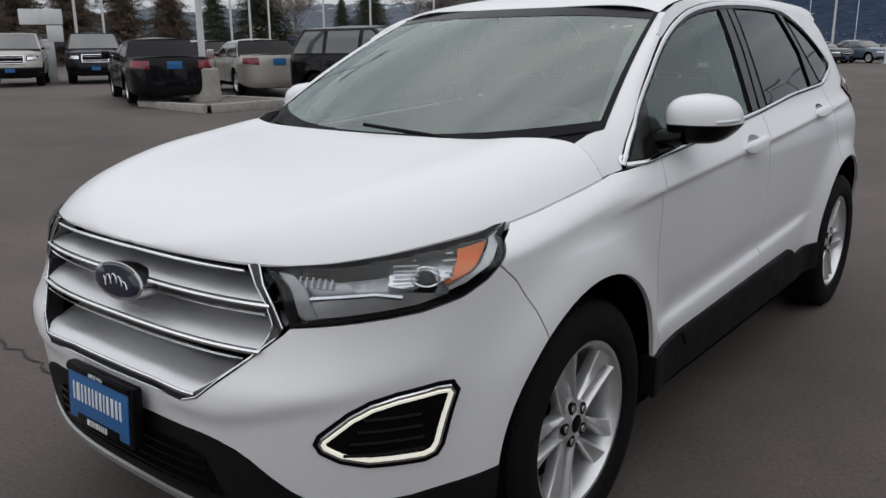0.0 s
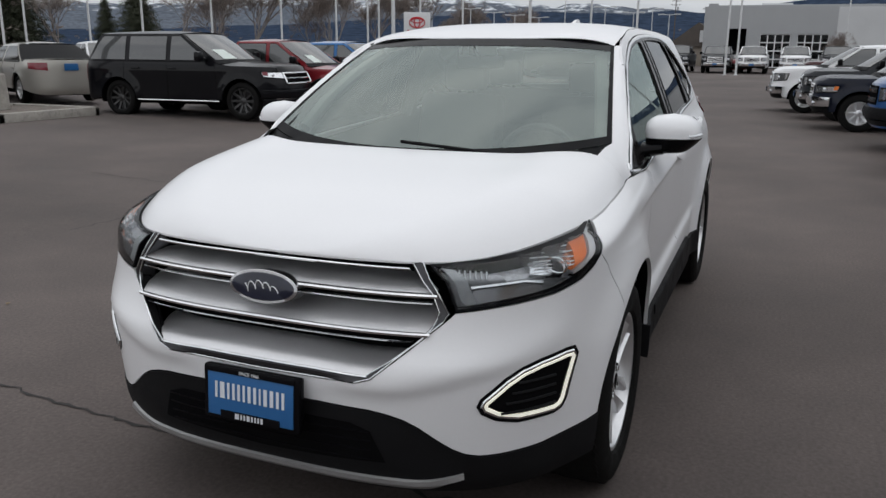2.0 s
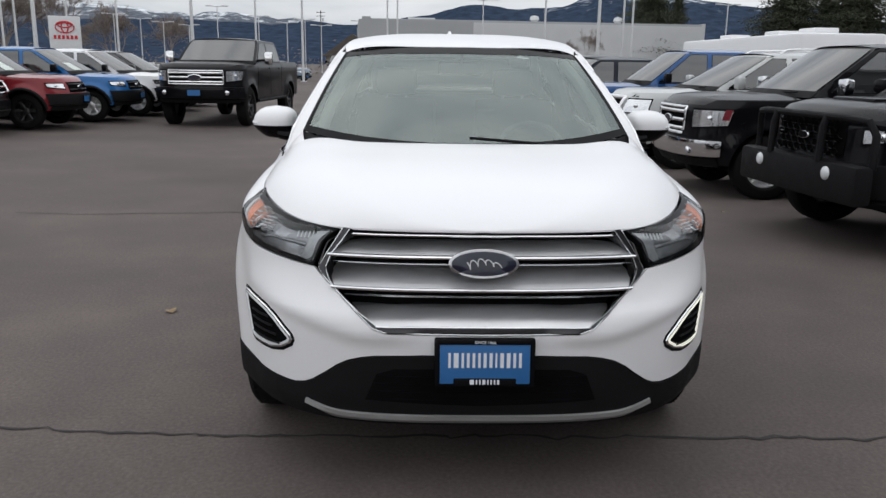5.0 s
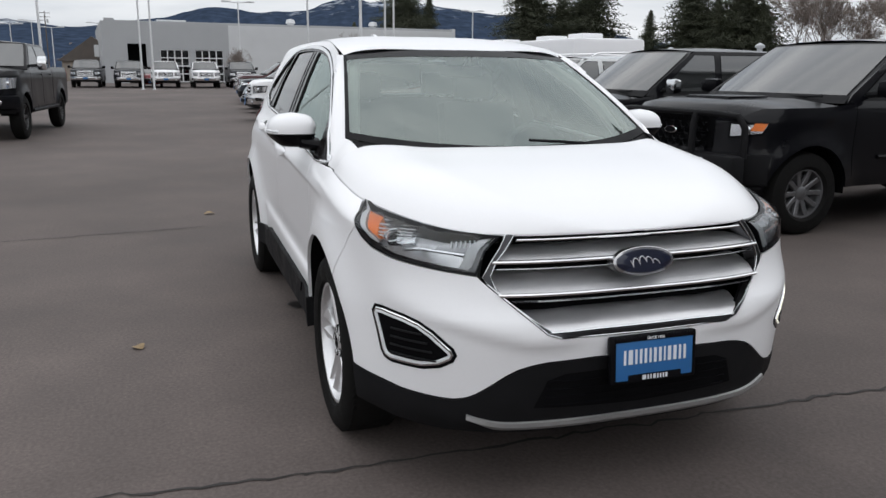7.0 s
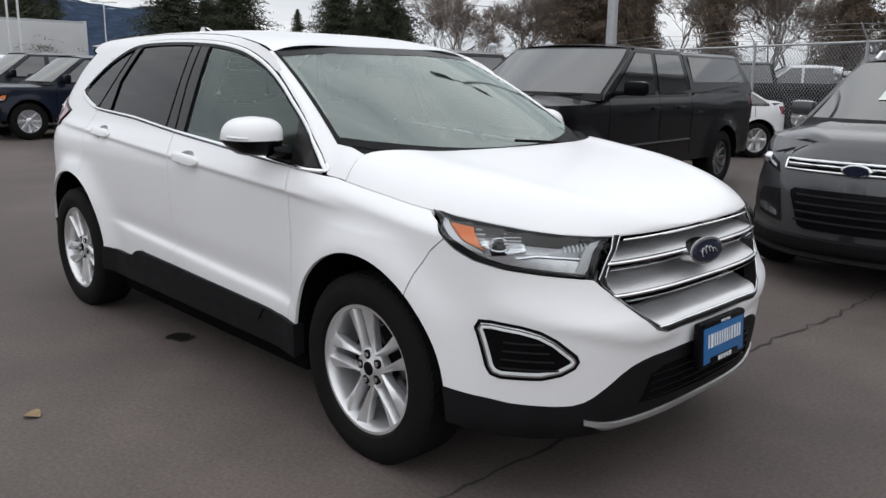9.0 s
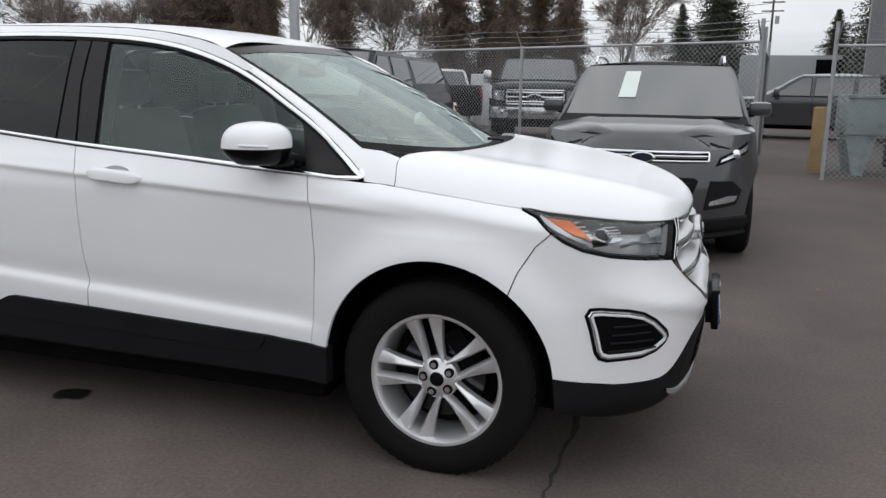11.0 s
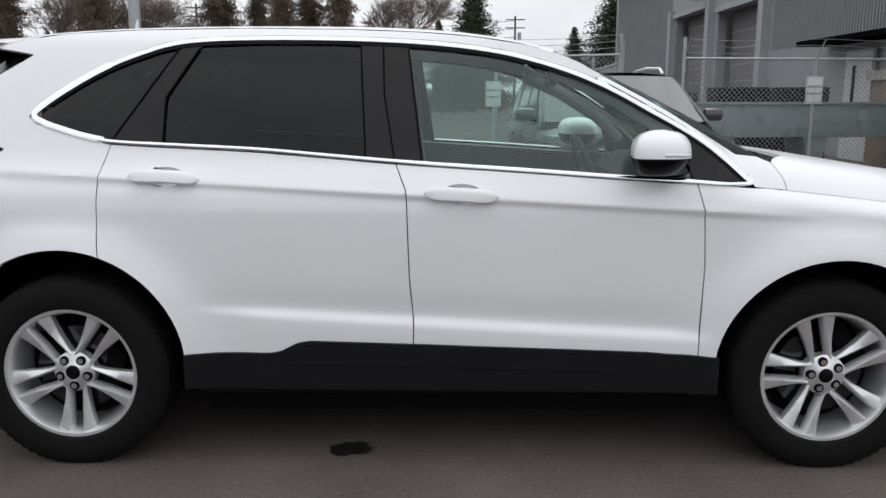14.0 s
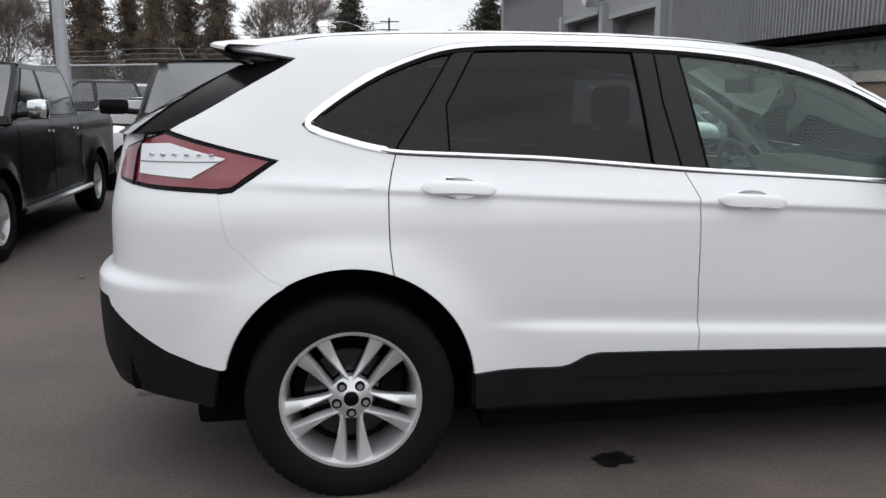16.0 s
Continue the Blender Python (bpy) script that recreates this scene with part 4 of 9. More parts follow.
lamp_outline = LAMP + LAMP_TOP
for side in (1, -1):
    hl = lamp_patch("headlamp", shrink(lamp_outline, 0.003), LAMP_GREY, suv, -0.045, 0.0, label="headlamp with clear lens, chrome bowls and amber corner", side=side)
    bm = bmesh.new()
    q = shrink(lamp_outline, 0.003)
    q2 = shrink(lamp_outline, 0.010)
    rows = []
    A, B = loop_on_skin(q, 0.003, 3), loop_on_skin(q2, 0.002, 3)
    C_, D_ = loop_on_skin(q2, -0.045, 3), loop_on_skin(q, -0.03, 3)
    sheet(bm, [list(r) + [r[0]] for r in (D_, A, B, C_)])
    if side < 0:
        bmesh.ops.scale(bm, vec=(1, -1, 1), verts=bm.verts)
    part("lamp_rim", bm, GLOSS_BLACK, hl)
    lens = lamp_patch("lens", q, CLEAR, hl, 0.0022, label="clear plastic lens", side=side)
    lens.visible_shadow = False
    amber = X((1.776, 0.992), (1.845, 0.964), (1.908, 0.930), (1.962, 0.906), (1.932, 0.942), (1.864, 0.980))
    lamp_patch("indicator", amber, AMBER, hl, -0.008, 0.02, label="amber indicator", side=side)
    guide = X((1.738, 0.998), (1.806, 0.966), (1.864, 0.932), (1.916, 0.905), (1.958, 0.893), (1.960, 0.899), (1.902, 0.927), (1.840, 0.962), (1.768, 0.994))
    lamp_patch("light_guide", guide, WHITE_LENS, hl, -0.006, 0.02, label="white light guide", side=side)
    bowl = X((1.876, 0.976), (1.942, 0.938), (1.972, 0.910), (2.035, 0.897), (2.066, 0.922), (2.022, 0.960), (1.965, 0.969))
    lamp_patch("main_bowl", bowl, REFLECTOR, hl, -0.022, 0.02, label="chrome lamp bowl", side=side)
    low_bowl = Y((0.606, 0.832), (0.66, 0.839)) + X((2.02, 0.866), (1.955, 0.884), (2.03, 0.893)) + Y((0.70, 0.888), (0.620, 0.872))
    lamp_patch("low_bowl", low_bowl, REFLECTOR, hl, -0.015, 0.03, label="chrome lamp bowl", side=side)
    pocket = Y((0.566, 0.932), (0.618, 0.878), (0.705, 0.894), (0.680, 0.928), (0.62, 0.938))
    lamp_patch("dark_pocket", pocket, STEEL, hl, -0.030, 0.0, label="grey lamp pocket", side=side)
    bar = Y((0.522, 0.938), (0.592, 0.842), (0.610, 0.830), (0.634, 0.838), (0.615, 0.872), (0.562, 0.934))
    lamp_patch("light_bar", bar, CLEAR_BAR, hl, -0.010, 0.02, label="clear light bar", side=side)
    bm = bmesh.new()
    c = skin(np.array([sx(1.992, 0.934)]), np.array([0.934]), np.array([-0.040]))[0]
    bmesh.ops.create_uvsphere(bm, u_segments=24, v_segments=14, radius=0.030, matrix=Matrix.Translation((c[0], c[1] * side, c[2])))
    part("projector", bm, GLOSS_BLACK, hl, "round projector lens")
    bm = bmesh.new()
    c2 = Vector(skin(np.array([sx(1.992, 0.934)]), np.array([0.934]), np.array([-0.014]))[0])
    nr = (c2 - Vector(c)).normalized()
    e1 = nr.cross(Vector((0, 0, 1))).normalized()
    e2 = e1.cross(nr)
    loop = [c2 + e1 * (0.032 * math.cos(a)) + e2 * (0.028 * math.sin(a)) for a in np.linspace(0, math.tau, 20, endpoint=False)]
    tube(bm, [(p[0], p[1] * side, p[2]) for p in loop], 0.0032, 6, closed=True)
    part("projector_ring", bm, CHROME, hl)
    bm = bmesh.new()
    p = [skin(np.array([sy(y, z)]), np.array([z]), np.array([-0.012]))[0] for y, z in ((0.615, 0.880), (0.69, 0.888), (0.745, 0.893), (0.790, 0.884))]
    tube(bm, [(a[0], a[1] * side, a[2]) for a in p], 0.006, 6)
    part("divider", bm, REFLECTOR, hl, "bright divider bar")
    for k in range(6):
        bm = bmesh.new()
        y_ = 0.575 + 0.014 * k
        p = [skin(np.array([sy(y_ + dy, z)]), np.array([z]), np.array([-0.020]))[0] for dy, z in ((0.0, 0.938 - 0.001 * k), (0.004, 0.922), (0.008, 0.908))]
        tube(bm, [(a[0], a[1] * side, a[2]) for a in p], 0.0028, 6)
        part("flute", bm, WHITE_LENS, hl)
    for k in range(5):
        bm = bmesh.new()
        zz, xx = 0.971 - 0.0115 * k, 1.888 + 0.0125 * k
        p = [skin(np.array([sx(x, zz)]), np.array([zz]), np.array([-0.012]))[0] for x in (xx, xx + 0.014, xx + 0.028)]
        tube(bm, [(a[0], a[1] * side, a[2]) for a in p], 0.0022, 6)
        part("louvre", bm, WHITE_LENS, hl)
        bm = bmesh.new()
        zz, xx = 0.961 - 0.0085 * k, 1.972 + 0.0105 * k
        p = [skin(np.array([sx(x, zz)]), np.array([zz]), np.array([-0.010]))[0] for x in (xx, xx + 0.02, xx + 0.04)]
        tube(bm, [(a[0], a[1] * side, a[2]) for a in p], 0.0018, 6)
        part("louvre", bm, LAMP_GREY, hl)

    # fog lamp surround
    fo = X((1.957, 0.650), (1.990, 0.520), (2.002, 0.498), (2.026, 0.489)) + Y((0.745, 0.492), (0.698, 0.507), (0.666, 0.530), (0.659, 0.548), (0.666, 0.565), (0.722, 0.620), (0.758, 0.646), (0.797, 0.661)) + X((2.0, 0.671), (1.968, 0.669))
    fog = lamp_patch("fog_lamp", shrink(fo, -0.010), GLOSS_BLACK, suv, 0.002, 0.02, label="fog lamp recess with bright surround", side=side)
    bm = bmesh.new()
    ring = [loop_on_skin(shrink(fo, d), o, 5) for d, o in ((0.0, 0.001), (0.003, 0.006), (0.016, 0.0065), (0.024, -0.006), (0.030, -0.004))]
    sheet(bm, [list(r) + [r[0]] for r in ring])
    if side < 0:
        bmesh.ops.scale(bm, vec=(1, -1, 1), verts=bm.verts)
    part("fog_surround", bm, CHROME, fog, "chrome surround")
    bm = bmesh.new()
    ring = [loop_on_skin(shrink(fo, d), o, 5) for d, o in ((0.009, 0.007), (0.011, 0.0088), (0.017, 0.0080), (0.019, 0.002))]
    sheet(bm, [list(r) + [r[0]] for r in ring])
    if side < 0:
        bmesh.ops.scale(bm, vec=(1, -1, 1), verts=bm.verts)
    part("running_light", bm, DAYLIGHT if side > 0 else WHITE_LENS, fog, "lit daytime running strip" if side > 0 else "clear running strip")
    core_f = shrink(fo, 0.026)
    # flat near-black patch: the hollow's shade is in the colour, not in depth
    lamp_patch("recess", core_f, DARK_VOID, fog, 0.003, 0.0, side=side)
    for k in range(4):
        zz = 0.520 + 0.030 * k
        y0, y1 = 0.705 + 0.014 * k, 0.825
        bm = bmesh.new()
        p = [skin(np.array([sy(y, zz)]), np.array([zz]), np.array([0.006]))[0] for y in np.linspace(y0, y1, 5)]
        tube(bm, [(a[0], a[1] * side, a[2]) for a in p], 0.004, 6)
        part("fin", bm, BLACK_TRIM, fog)

    # tail lamp
    tl = X((-1.655, 1.202), (-1.81, 1.098), (-1.86, 1.092)) + [(sy(0.72, 1.10, True), 1.10), (sy(0.52, 1.12, True), 1.12), (sy(0.50, 1.24, True), 1.24)] + X((-2.035, 1.298))
    tlo = lamp_patch("tail_lamp", shrink(tl, 0.003), GLOSS_BLACK, suv, 0.004, 0.02, label="tail lamp, red and clear, in a black rim", side=side)
    lamp_patch("red_lens", shrink(tl, 0.014), RED_LENS, tlo, 0.010, 0.01, label="dark red lens", side=side)
    clear_t = X((-1.828, 1.203), (-1.943, 1.137), (-2.13, 1.148), (-2.125, 1.248), (-2.02, 1.253))
    lamp_patch("clear_lens", clear_t, WHITE_LENS, tlo, 0.015, 0.01, label="clear white lens with lamp dots", side=side)
    for k in range(6):
        bm = bmesh.new()
        xx = -1.875 - 0.042 * k
        c = skin(np.array([sx(xx, 1.205)]), np.array([1.205]), np.array([0.016]))[0]
        box(bm, c[0], c[1] * side, c[2] + 0.010, 0.016, 0.008, 0.007, 0.002)
        part("lamp_dot", bm, REFLECTOR, tlo)
    seam = [(-1.845, 1.192), (-2.125, 1.190)]
    bm = bmesh.new()
    p = [skin(np.array([sx(x, z)]), np.array([z]), np.array([0.017]))[0] for x, z in [blend(seam[0], seam[1], t) for t in np.linspace(0, 1, 10)]]
    tube(bm, [(a[0], a[1] * side, a[2]) for a in p], 0.0022, 6)
    part("lamp_seam", bm, STEEL, tlo, "grey seam line")
    bm = bmesh.new()
    p = [skin(np.array([sx(x, z)]), np.array([z]), np.array([0.014]))[0] for x, z in ((-2.155, 1.108), (-2.15, 1.16), (-2.14, 1.22), (-2.11, 1.282))]
    tube(bm, [(a[0], a[1] * side, a[2]) for a in p], 0.005, 6)
    part("lamp_divider", bm, GLOSS_BLACK, tlo)

# skid plate: a satin bar under the nose
bm = bmesh.new()
rows = []
for t in np.linspace(-1, 1, 41):
    a = abs(t)
    y = 0.612 * t
    zt = 0.296 + 0.030 * max(0, (a - 0.78) / 0.22) ** 1.6
    row = []
    for dz, off in ((0.010, -0.01), (0.008, 0.012), (-0.004, 0.018), (-0.020 + 0.022 * max(0, (a - 0.86) / 0.14), 0.013), (-0.028 + 0.026 * max(0, (a - 0.86) / 0.14), -0.02)):
        zz = zt + dz
        row.append(tuple(skin(np.array([sy(y, zz)]), np.array([zz]), np.array([off]))[0]))
    rows.append(row)
sheet(bm, rows)
part("skid_plate", bm, SKID_SILVER, suv, "brushed silver skid bar")
lower_in = Y((0.0, 0.49), (0.30, 0.482), (0.36, 0.46), (0.40, 0.36), (0.0, 0.345))
linf = lower_in + [(-s, z) for s, z in lower_in[::-1][1:-1]]
intake = panel("lower_intake", linf, DARK_VOID, sides=1, gap=0.0, off=0.006, depth=0.0, label="black slotted lower intake")
for k in range(4):
    bm = bmesh.new()
    zz = 0.366 + 0.030 * k
    ribbon(bm, lambda q: 0.36, [(zz + 0.004, 0.004), (zz + 0.003, 0.009), (zz - 0.003, 0.009), (zz - 0.004, 0.004)], 30)
    part("intake_slat", bm, GLOSS_BLACK, intake)

# dealer plate in its frame
PX, PZ, PTILT = 2.392, 0.527, radians(-4)
M_p = Matrix.Translation((PX, 0.004, PZ)) @ Matrix.Rotation(PTILT, 4, "Y")
bm = bmesh.new()
box(bm, -0.018, 0, 0, 0.03, 0.338, 0.168, 0.010)
bmesh.ops.transform(bm, matrix=M_p, verts=bm.verts)
plate = part("dealer_plate", bm, GLOSS_BLACK, suv, "blue dealer plate in a black frame")
bm = bmesh.new()
box(bm, -0.030, 0, -0.005, 0.05, 0.26, 0.12, 0.006)
bmesh.ops.transform(bm, matrix=M_p, verts=bm.verts)
part("plate_bracket", bm, BLACK_TRIM, plate)
bm = bmesh.new()
box(bm, -0.0015, 0, 0.002, 0.004, 0.300, 0.142, 0.0015)
bmesh.ops.transform(bm, matrix=M_p, verts=bm.verts)
part("plate_sheet", bm, PLATE_BLUE, plate, "bright blue printed sheet")
bm = bmesh.new()
box(bm, 0.0, 0, 0.073, 0.007, 0.310, 0.016, 0.002)
bmesh.ops.transform(bm, matrix=M_p, verts=bm.verts)
part("plate_band", bm, GLOSS_BLACK, plate)
bm = bmesh.new()
box(bm, 0.0, 0.0, -0.063, 0.007, 0.210, 0.026, 0.004)
bmesh.ops.transform(bm, matrix=M_p, verts=bm.verts)
part("plate_tab", bm, GLOSS_BLACK, plate)


def plate_row(name, widths, y0, z, h, x, gap):
    y = y0
    for w in widths:
        bm = bmesh.new()
        box(bm, x, y + w / 2, z, 0.002, w, h)
        bmesh.ops.transform(bm, matrix=M_p, verts=bm.verts)
        part(name, bm, PLATE_WHITE, plate)
        y += w + gap


plate_row("bar", (0.008, 0.016, 0.008, 0.009, 0.009, 0.008, 0.010, 0.010, 0.006, 0.012, 0.012, 0.009, 0.009), -0.122, 0.012, 0.050, 0.0022, 0.0098)
plate_row("bar", (0.014, 0.005, 0.005, 0.010, 0.005, 0.005, 0.005, 0.007), -0.050, -0.062, 0.016, 0.0042, 0.006)


def lettering(name, text, size, m, material, parent, depth=0.0012):
    cu = bpy.data.curves.new(name, "FONT")
    cu.body, cu.size, cu.extrude, cu.align_x, cu.align_y = text, size, depth, "CENTER", "CENTER"
    tmp = new(name, cu)
    me = bpy.data.meshes.new_from_object(tmp.evaluated_get(bpy.context.evaluated_depsgraph_get()))
    bpy.data.objects.remove(tmp)
    bpy.data.curves.remove(cu)
    me.transform(m)
    me.materials.append(material)
    ob = new(name, me)
    ob.parent = parent
    return ob


lettering("plate_lettering", "SINCE 1966", 0.014, M_p @ Matrix.Translation((0.004, 0, 0.073)) @ Matrix.Rotation(radians(90), 4, "Z") @ Matrix.Rotation(radians(90), 4, "X"), PLATE_WHITE, plate)

# ---- its glass, bright trim, mirrors, handles ----
def side_poly(pts):
    return X(*pts)


def top_run(x0, x1, n, d=0.0):
    return [(x, float(dlo_top(x)) - d) for x in np.linspace(x0, x1, n)]


def low_run(x0, x1, n, d=0.0):
    return [(x, float(dlo_low(x)) + d) for x in np.linspace(x0, x1, n)]


sail = side_poly([(1.10, 1.090), (0.893, 1.100), (0.850, 1.245), (0.835, 1.287)] + top_run(0.86, 1.09, 8, 0.008))
b_post = side_poly([(-0.305, float(dlo_low(-0.305)) + 0.004), (-0.335, 1.585), (-0.34, float(dlo_top(-0.34)) - 0.006), (-0.15, float(dlo_top(-0.15)) - 0.006), (-0.147, 1.575), (-0.088, float(dlo_low(-0.088)) + 0.004)])
c_post = side_poly([(-1.060, float(dlo_low(-1.06)) + 0.004), (-1.062, 1.390), (-0.952, 1.572), (-0.93, float(dlo_top(-0.93)) - 0.006), (-1.00, float(dlo_top(-1.0)) - 0.006), (-1.035, 1.560), (-1.245, float(dlo_low(-1.245)) + 0.006)])
for nm, pl in (("mirror_sail", sail), ("door_post", b_post), ("rear_post", c_post)):
    panel(nm, pl, POST_BLACK, gap=0.0, off=-0.002, depth=0.02, label="gloss black window post")
front_glass = side_poly([(-0.10, float(dlo_low(-0.10)) + 0.004), (0.905, float(dlo_low(0.905)) + 0.004), (0.845, 1.262)] + top_run(0.835, -0.15, 18, 0.022))
rear_glass = side_poly([(-1.055, float(dlo_low(-1.055)) + 0.004), (-0.295, float(dlo_low(-0.295)) + 0.004), (-0.33, 1.588)] + [(-0.6, 1.592), (-0.945, 1.580), (-1.06, 1.388)])
quarter_glass = side_poly([(-1.25, float(dlo_low(-1.25)) + 0.01)] + [(-1.035, 1.563)] + top_run(-1.06, -1.53, 12, 0.008) + low_run(-1.53, -1.30, 6, 0.004))
for nm, pl, mt, lb in (("front_window", front_glass, GLASS, "clear side glass"), ("rear_window_glass", rear_glass, TINTED, "dark privacy glass"), ("quarter_window", quarter_glass, TINTED, "dark privacy glass")):
    for ob in panel(nm, pl, mt, gap=0.0, off=-0.008, depth=0.0, label=lb):
        ob.visible_shadow = False


def frame_strip(pts, w, name, material, off=0.004):
    """A flat bright strip along a line of the side."""
    def build(bm):
        rows = []
        n = len(pts)
        for i in range(n):
            a, b = pts[max(0, i - 1)], pts[min(n - 1, i + 1)]
            d = Vector((b[0] - a[0], b[1] - a[1])).normalized()
            nx, nz = -d.y * w / 2, d.x * w / 2
            row = []
            for k, o in ((1, -0.004), (1, off * 0.7), (0.4, off), (-0.4, off), (-1, off * 0.7), (-1, -0.004)):
                x, z = pts[i][0] + nx * k, pts[i][1] + nz * k
                row.append(tuple(skin(np.array([sx(x, z)]), np.array([z]), np.array([o]))[0]))
            rows.append(row)
        sheet(bm, rows)
    return both(name, build, material, suv)


frame_strip(low_run(-1.30, 1.10, 60, -0.006), 0.013, "belt_moulding", CHROME, 0.009)
frame_strip(top_run(-1.29, 1.112, 80, -0.001), 0.015, "window_moulding", CHROME, 0.006)
frame_strip(low_run(-1.28, -1.50, 10, -0.004) + [(-1.522, 1.302), (-1.540, 1.309), (-1.551, 1.320), (-1.551, 1.332), (-1.542, 1.343)] + [(x, z + 0.003) for x, z in top_run(-1.515, -1.28, 12)], 0.022, "corner_moulding", CHROME, 0.0065)
frame_strip([(1.09, float(dlo_low(1.02)) - 0.008), (1.108, 1.083), (1.116, 1.088), (1.114, 1.096), (1.10, 1.108)], 0.013, "corner_moulding", CHROME, 0.007)
frame_strip(top_run(-1.50, 1.09, 80, 0.010), 0.018, "window_seal", GLOSS_BLACK, 0.001)
for ln in ([(-0.195, float(dlo_low(-0.195)) - 0.004), (-0.238, 1.40), (-0.248, float(dlo_top(-0.25)) + 0.004)], [(-0.303, float(dlo_low(-0.305)) + 0.004), (-0.333, 1.587)],
           [(-1.058, float(dlo_low(-1.06)) + 0.004), (-1.060, 1.390), (-0.950, 1.575)], [(-1.247, float(dlo_low(-1.247)) + 0.004), (-1.14, 1.40), (-1.033, 1.566)], [(-0.095, float(dlo_low(-0.095)) + 0.004), (-0.150, 1.572)]):
    frame_strip([blend(ln[i], ln[i + 1], t) for i in range(len(ln) - 1) for t in (0.0, 0.25, 0.5, 0.75)] + [ln[-1]], 0.006, "post_seam", DARK_VOID, 0.0012)


def mirror_shell(bm, z0, z1, lower):
    """The door mirror's housing: stacked rounded sections, swept back at its outer end; the black lower half tapers to a keel."""
    rows = []
    for t in np.linspace(0, 1, 13):
        z = z0 + (z1 - z0) * t
        if lower:
            fx, fy, shift = 0.50 + 0.50 * t ** 0.55, 0.62 + 0.38 * t ** 0.6, -0.030 * (1 - t) ** 1.3
        else:
            fx = fy = math.sqrt(max(0.0, 1 - max(0.0, (t - 0.12) / 0.88) ** 2.6)) ** 0.85
            fx, fy, shift = max(fx, 0.05), max(fy, 0.05), -0.012 * t
        row = []
        for k in range(32):
            a = k / 32 * math.tau
            c, s_ = math.cos(a), math.sin(a)
            ex = abs(c) ** 0.72 * (1 if c > 0 else -1)
            ey = abs(s_) ** 0.55 * (1 if s_ > 0 else -1)
            run = 0.104 if c > 0 else 0.100
            row.append((0.752 + ex * run * fx - 0.030 * max(0, ey), 0.957 + shift + ey * 0.110 * fy, z))
        rows.append(row + [row[0]])
    sheet(bm, rows)
    bmesh.ops.remove_doubles(bm, verts=bm.verts, dist=1e-5)
    bmesh.ops.holes_fill(bm, edges=bm.edges, sides=40)


mirrors = both("door_mirror", lambda bm: mirror_shell(bm, 1.186, 1.280, False), WHITE_PAINT, suv, "white door mirror with black lower half")
for mo, side in zip(mirrors, (1, -1)):
    bm = bmesh.new()
    mirror_shell(bm, 1.122, 1.183, True)
    rows = []
    for t in np.linspace(0, 1, 6):
        y_ = 0.842 + 0.085 * t
        rows.append([(0.80 + (0.085 - 0.02 * t) * math.cos(a), y_, 1.146 - 0.014 * (1 - t) + (0.034 - 0.006 * t) * math.sin(a)) for a in np.linspace(0, math.tau, 15)])
    sheet(bm, rows)
    bmesh.ops.scale(bm, vec=(1, side, 1), verts=bm.verts)
    part("mirror_base", bm, GLOSS_BLACK, mo, "black mirror base")
    bm = bmesh.new()
    tube(bm, [(0.752 + 0.1035 * math.cos(a) ** 0.72 - 0.030 * math.sin(a) ** 0.55, 0.957 + 0.1090 * math.sin(a) ** 0.55, 1.193 + 0.006 * math.sin(a)) for a in np.linspace(0.45, 1.50, 18)], 0.0055, 8)
    bmesh.ops.scale(bm, vec=(1, side, 1), verts=bm.verts)
    part("mirror_indicator", bm, WHITE_LENS, mo, "clear repeater strip")
    bm = bmesh.new()
    box(bm, 0.668, 0.945, 1.214, 0.006, 0.14, 0.056, 0.002)
    bmesh.ops.scale(bm, vec=(1, side, 1), verts=bm.verts)
    part("mirror_glass", bm, CHROME, mo, "mirror glass")


def handle(bm, xa, xb, za, zb):
    n = 15
    rows = []
    for i in range(n):
        t = i / (n - 1)
        x, z = xa + (xb - xa) * t, za + (zb - za) * t
        h = 0.0120 * (1 - abs(2 * t - 1) ** 6) ** 0.5 + 0.003 + 0.006 * abs(2 * t - 1) ** 3 * (1 - abs(2 * t - 1) ** 8)
        o = 0.030 * (1 - abs(2 * t - 1) ** 4) + 0.004
        row = []
        for k in range(10):
            a = k / 10 * math.tau
            row.append(tuple(skin(np.array([sx(x, z)]), np.array([z + h * math.cos(a)]), np.array([o - 0.010 + 0.012 * math.sin(a)]))[0]))
        rows.append(row + [row[0]])
    sheet(bm, rows)
    bmesh.ops.remove_doubles(bm, verts=bm.verts, dist=1e-5)


def cup(bm, q):
    """The hollow behind a grip."""
    rows = []
    for f, o in ((1.0, 0.0005), (0.985, -0.003), (0.93, -0.011), (0.78, -0.020), (0.5, -0.026), (0.05, -0.028)):
        pl = cup_outline(*q, f)
        P_ = skin(np.array([a for a, _ in pl]), np.array([c for _, c in pl]), np.full(len(pl), o))
        rows.append([tuple(p) for p in P_] + [tuple(P_[0])])
    sheet(bm, rows)
    bmesh.ops.remove_doubles(bm, verts=bm.verts, dist=1e-5)


for q_h in HANDLES:
    hs_ = both("door_handle", lambda bm: handle(bm, *q_h), WHITE_PAINT, suv)
    cups = both("handle_cup", lambda bm: cup(bm, q_h), WHITE_PAINT, hs_[0])
    cups[1].parent = hs_[1]

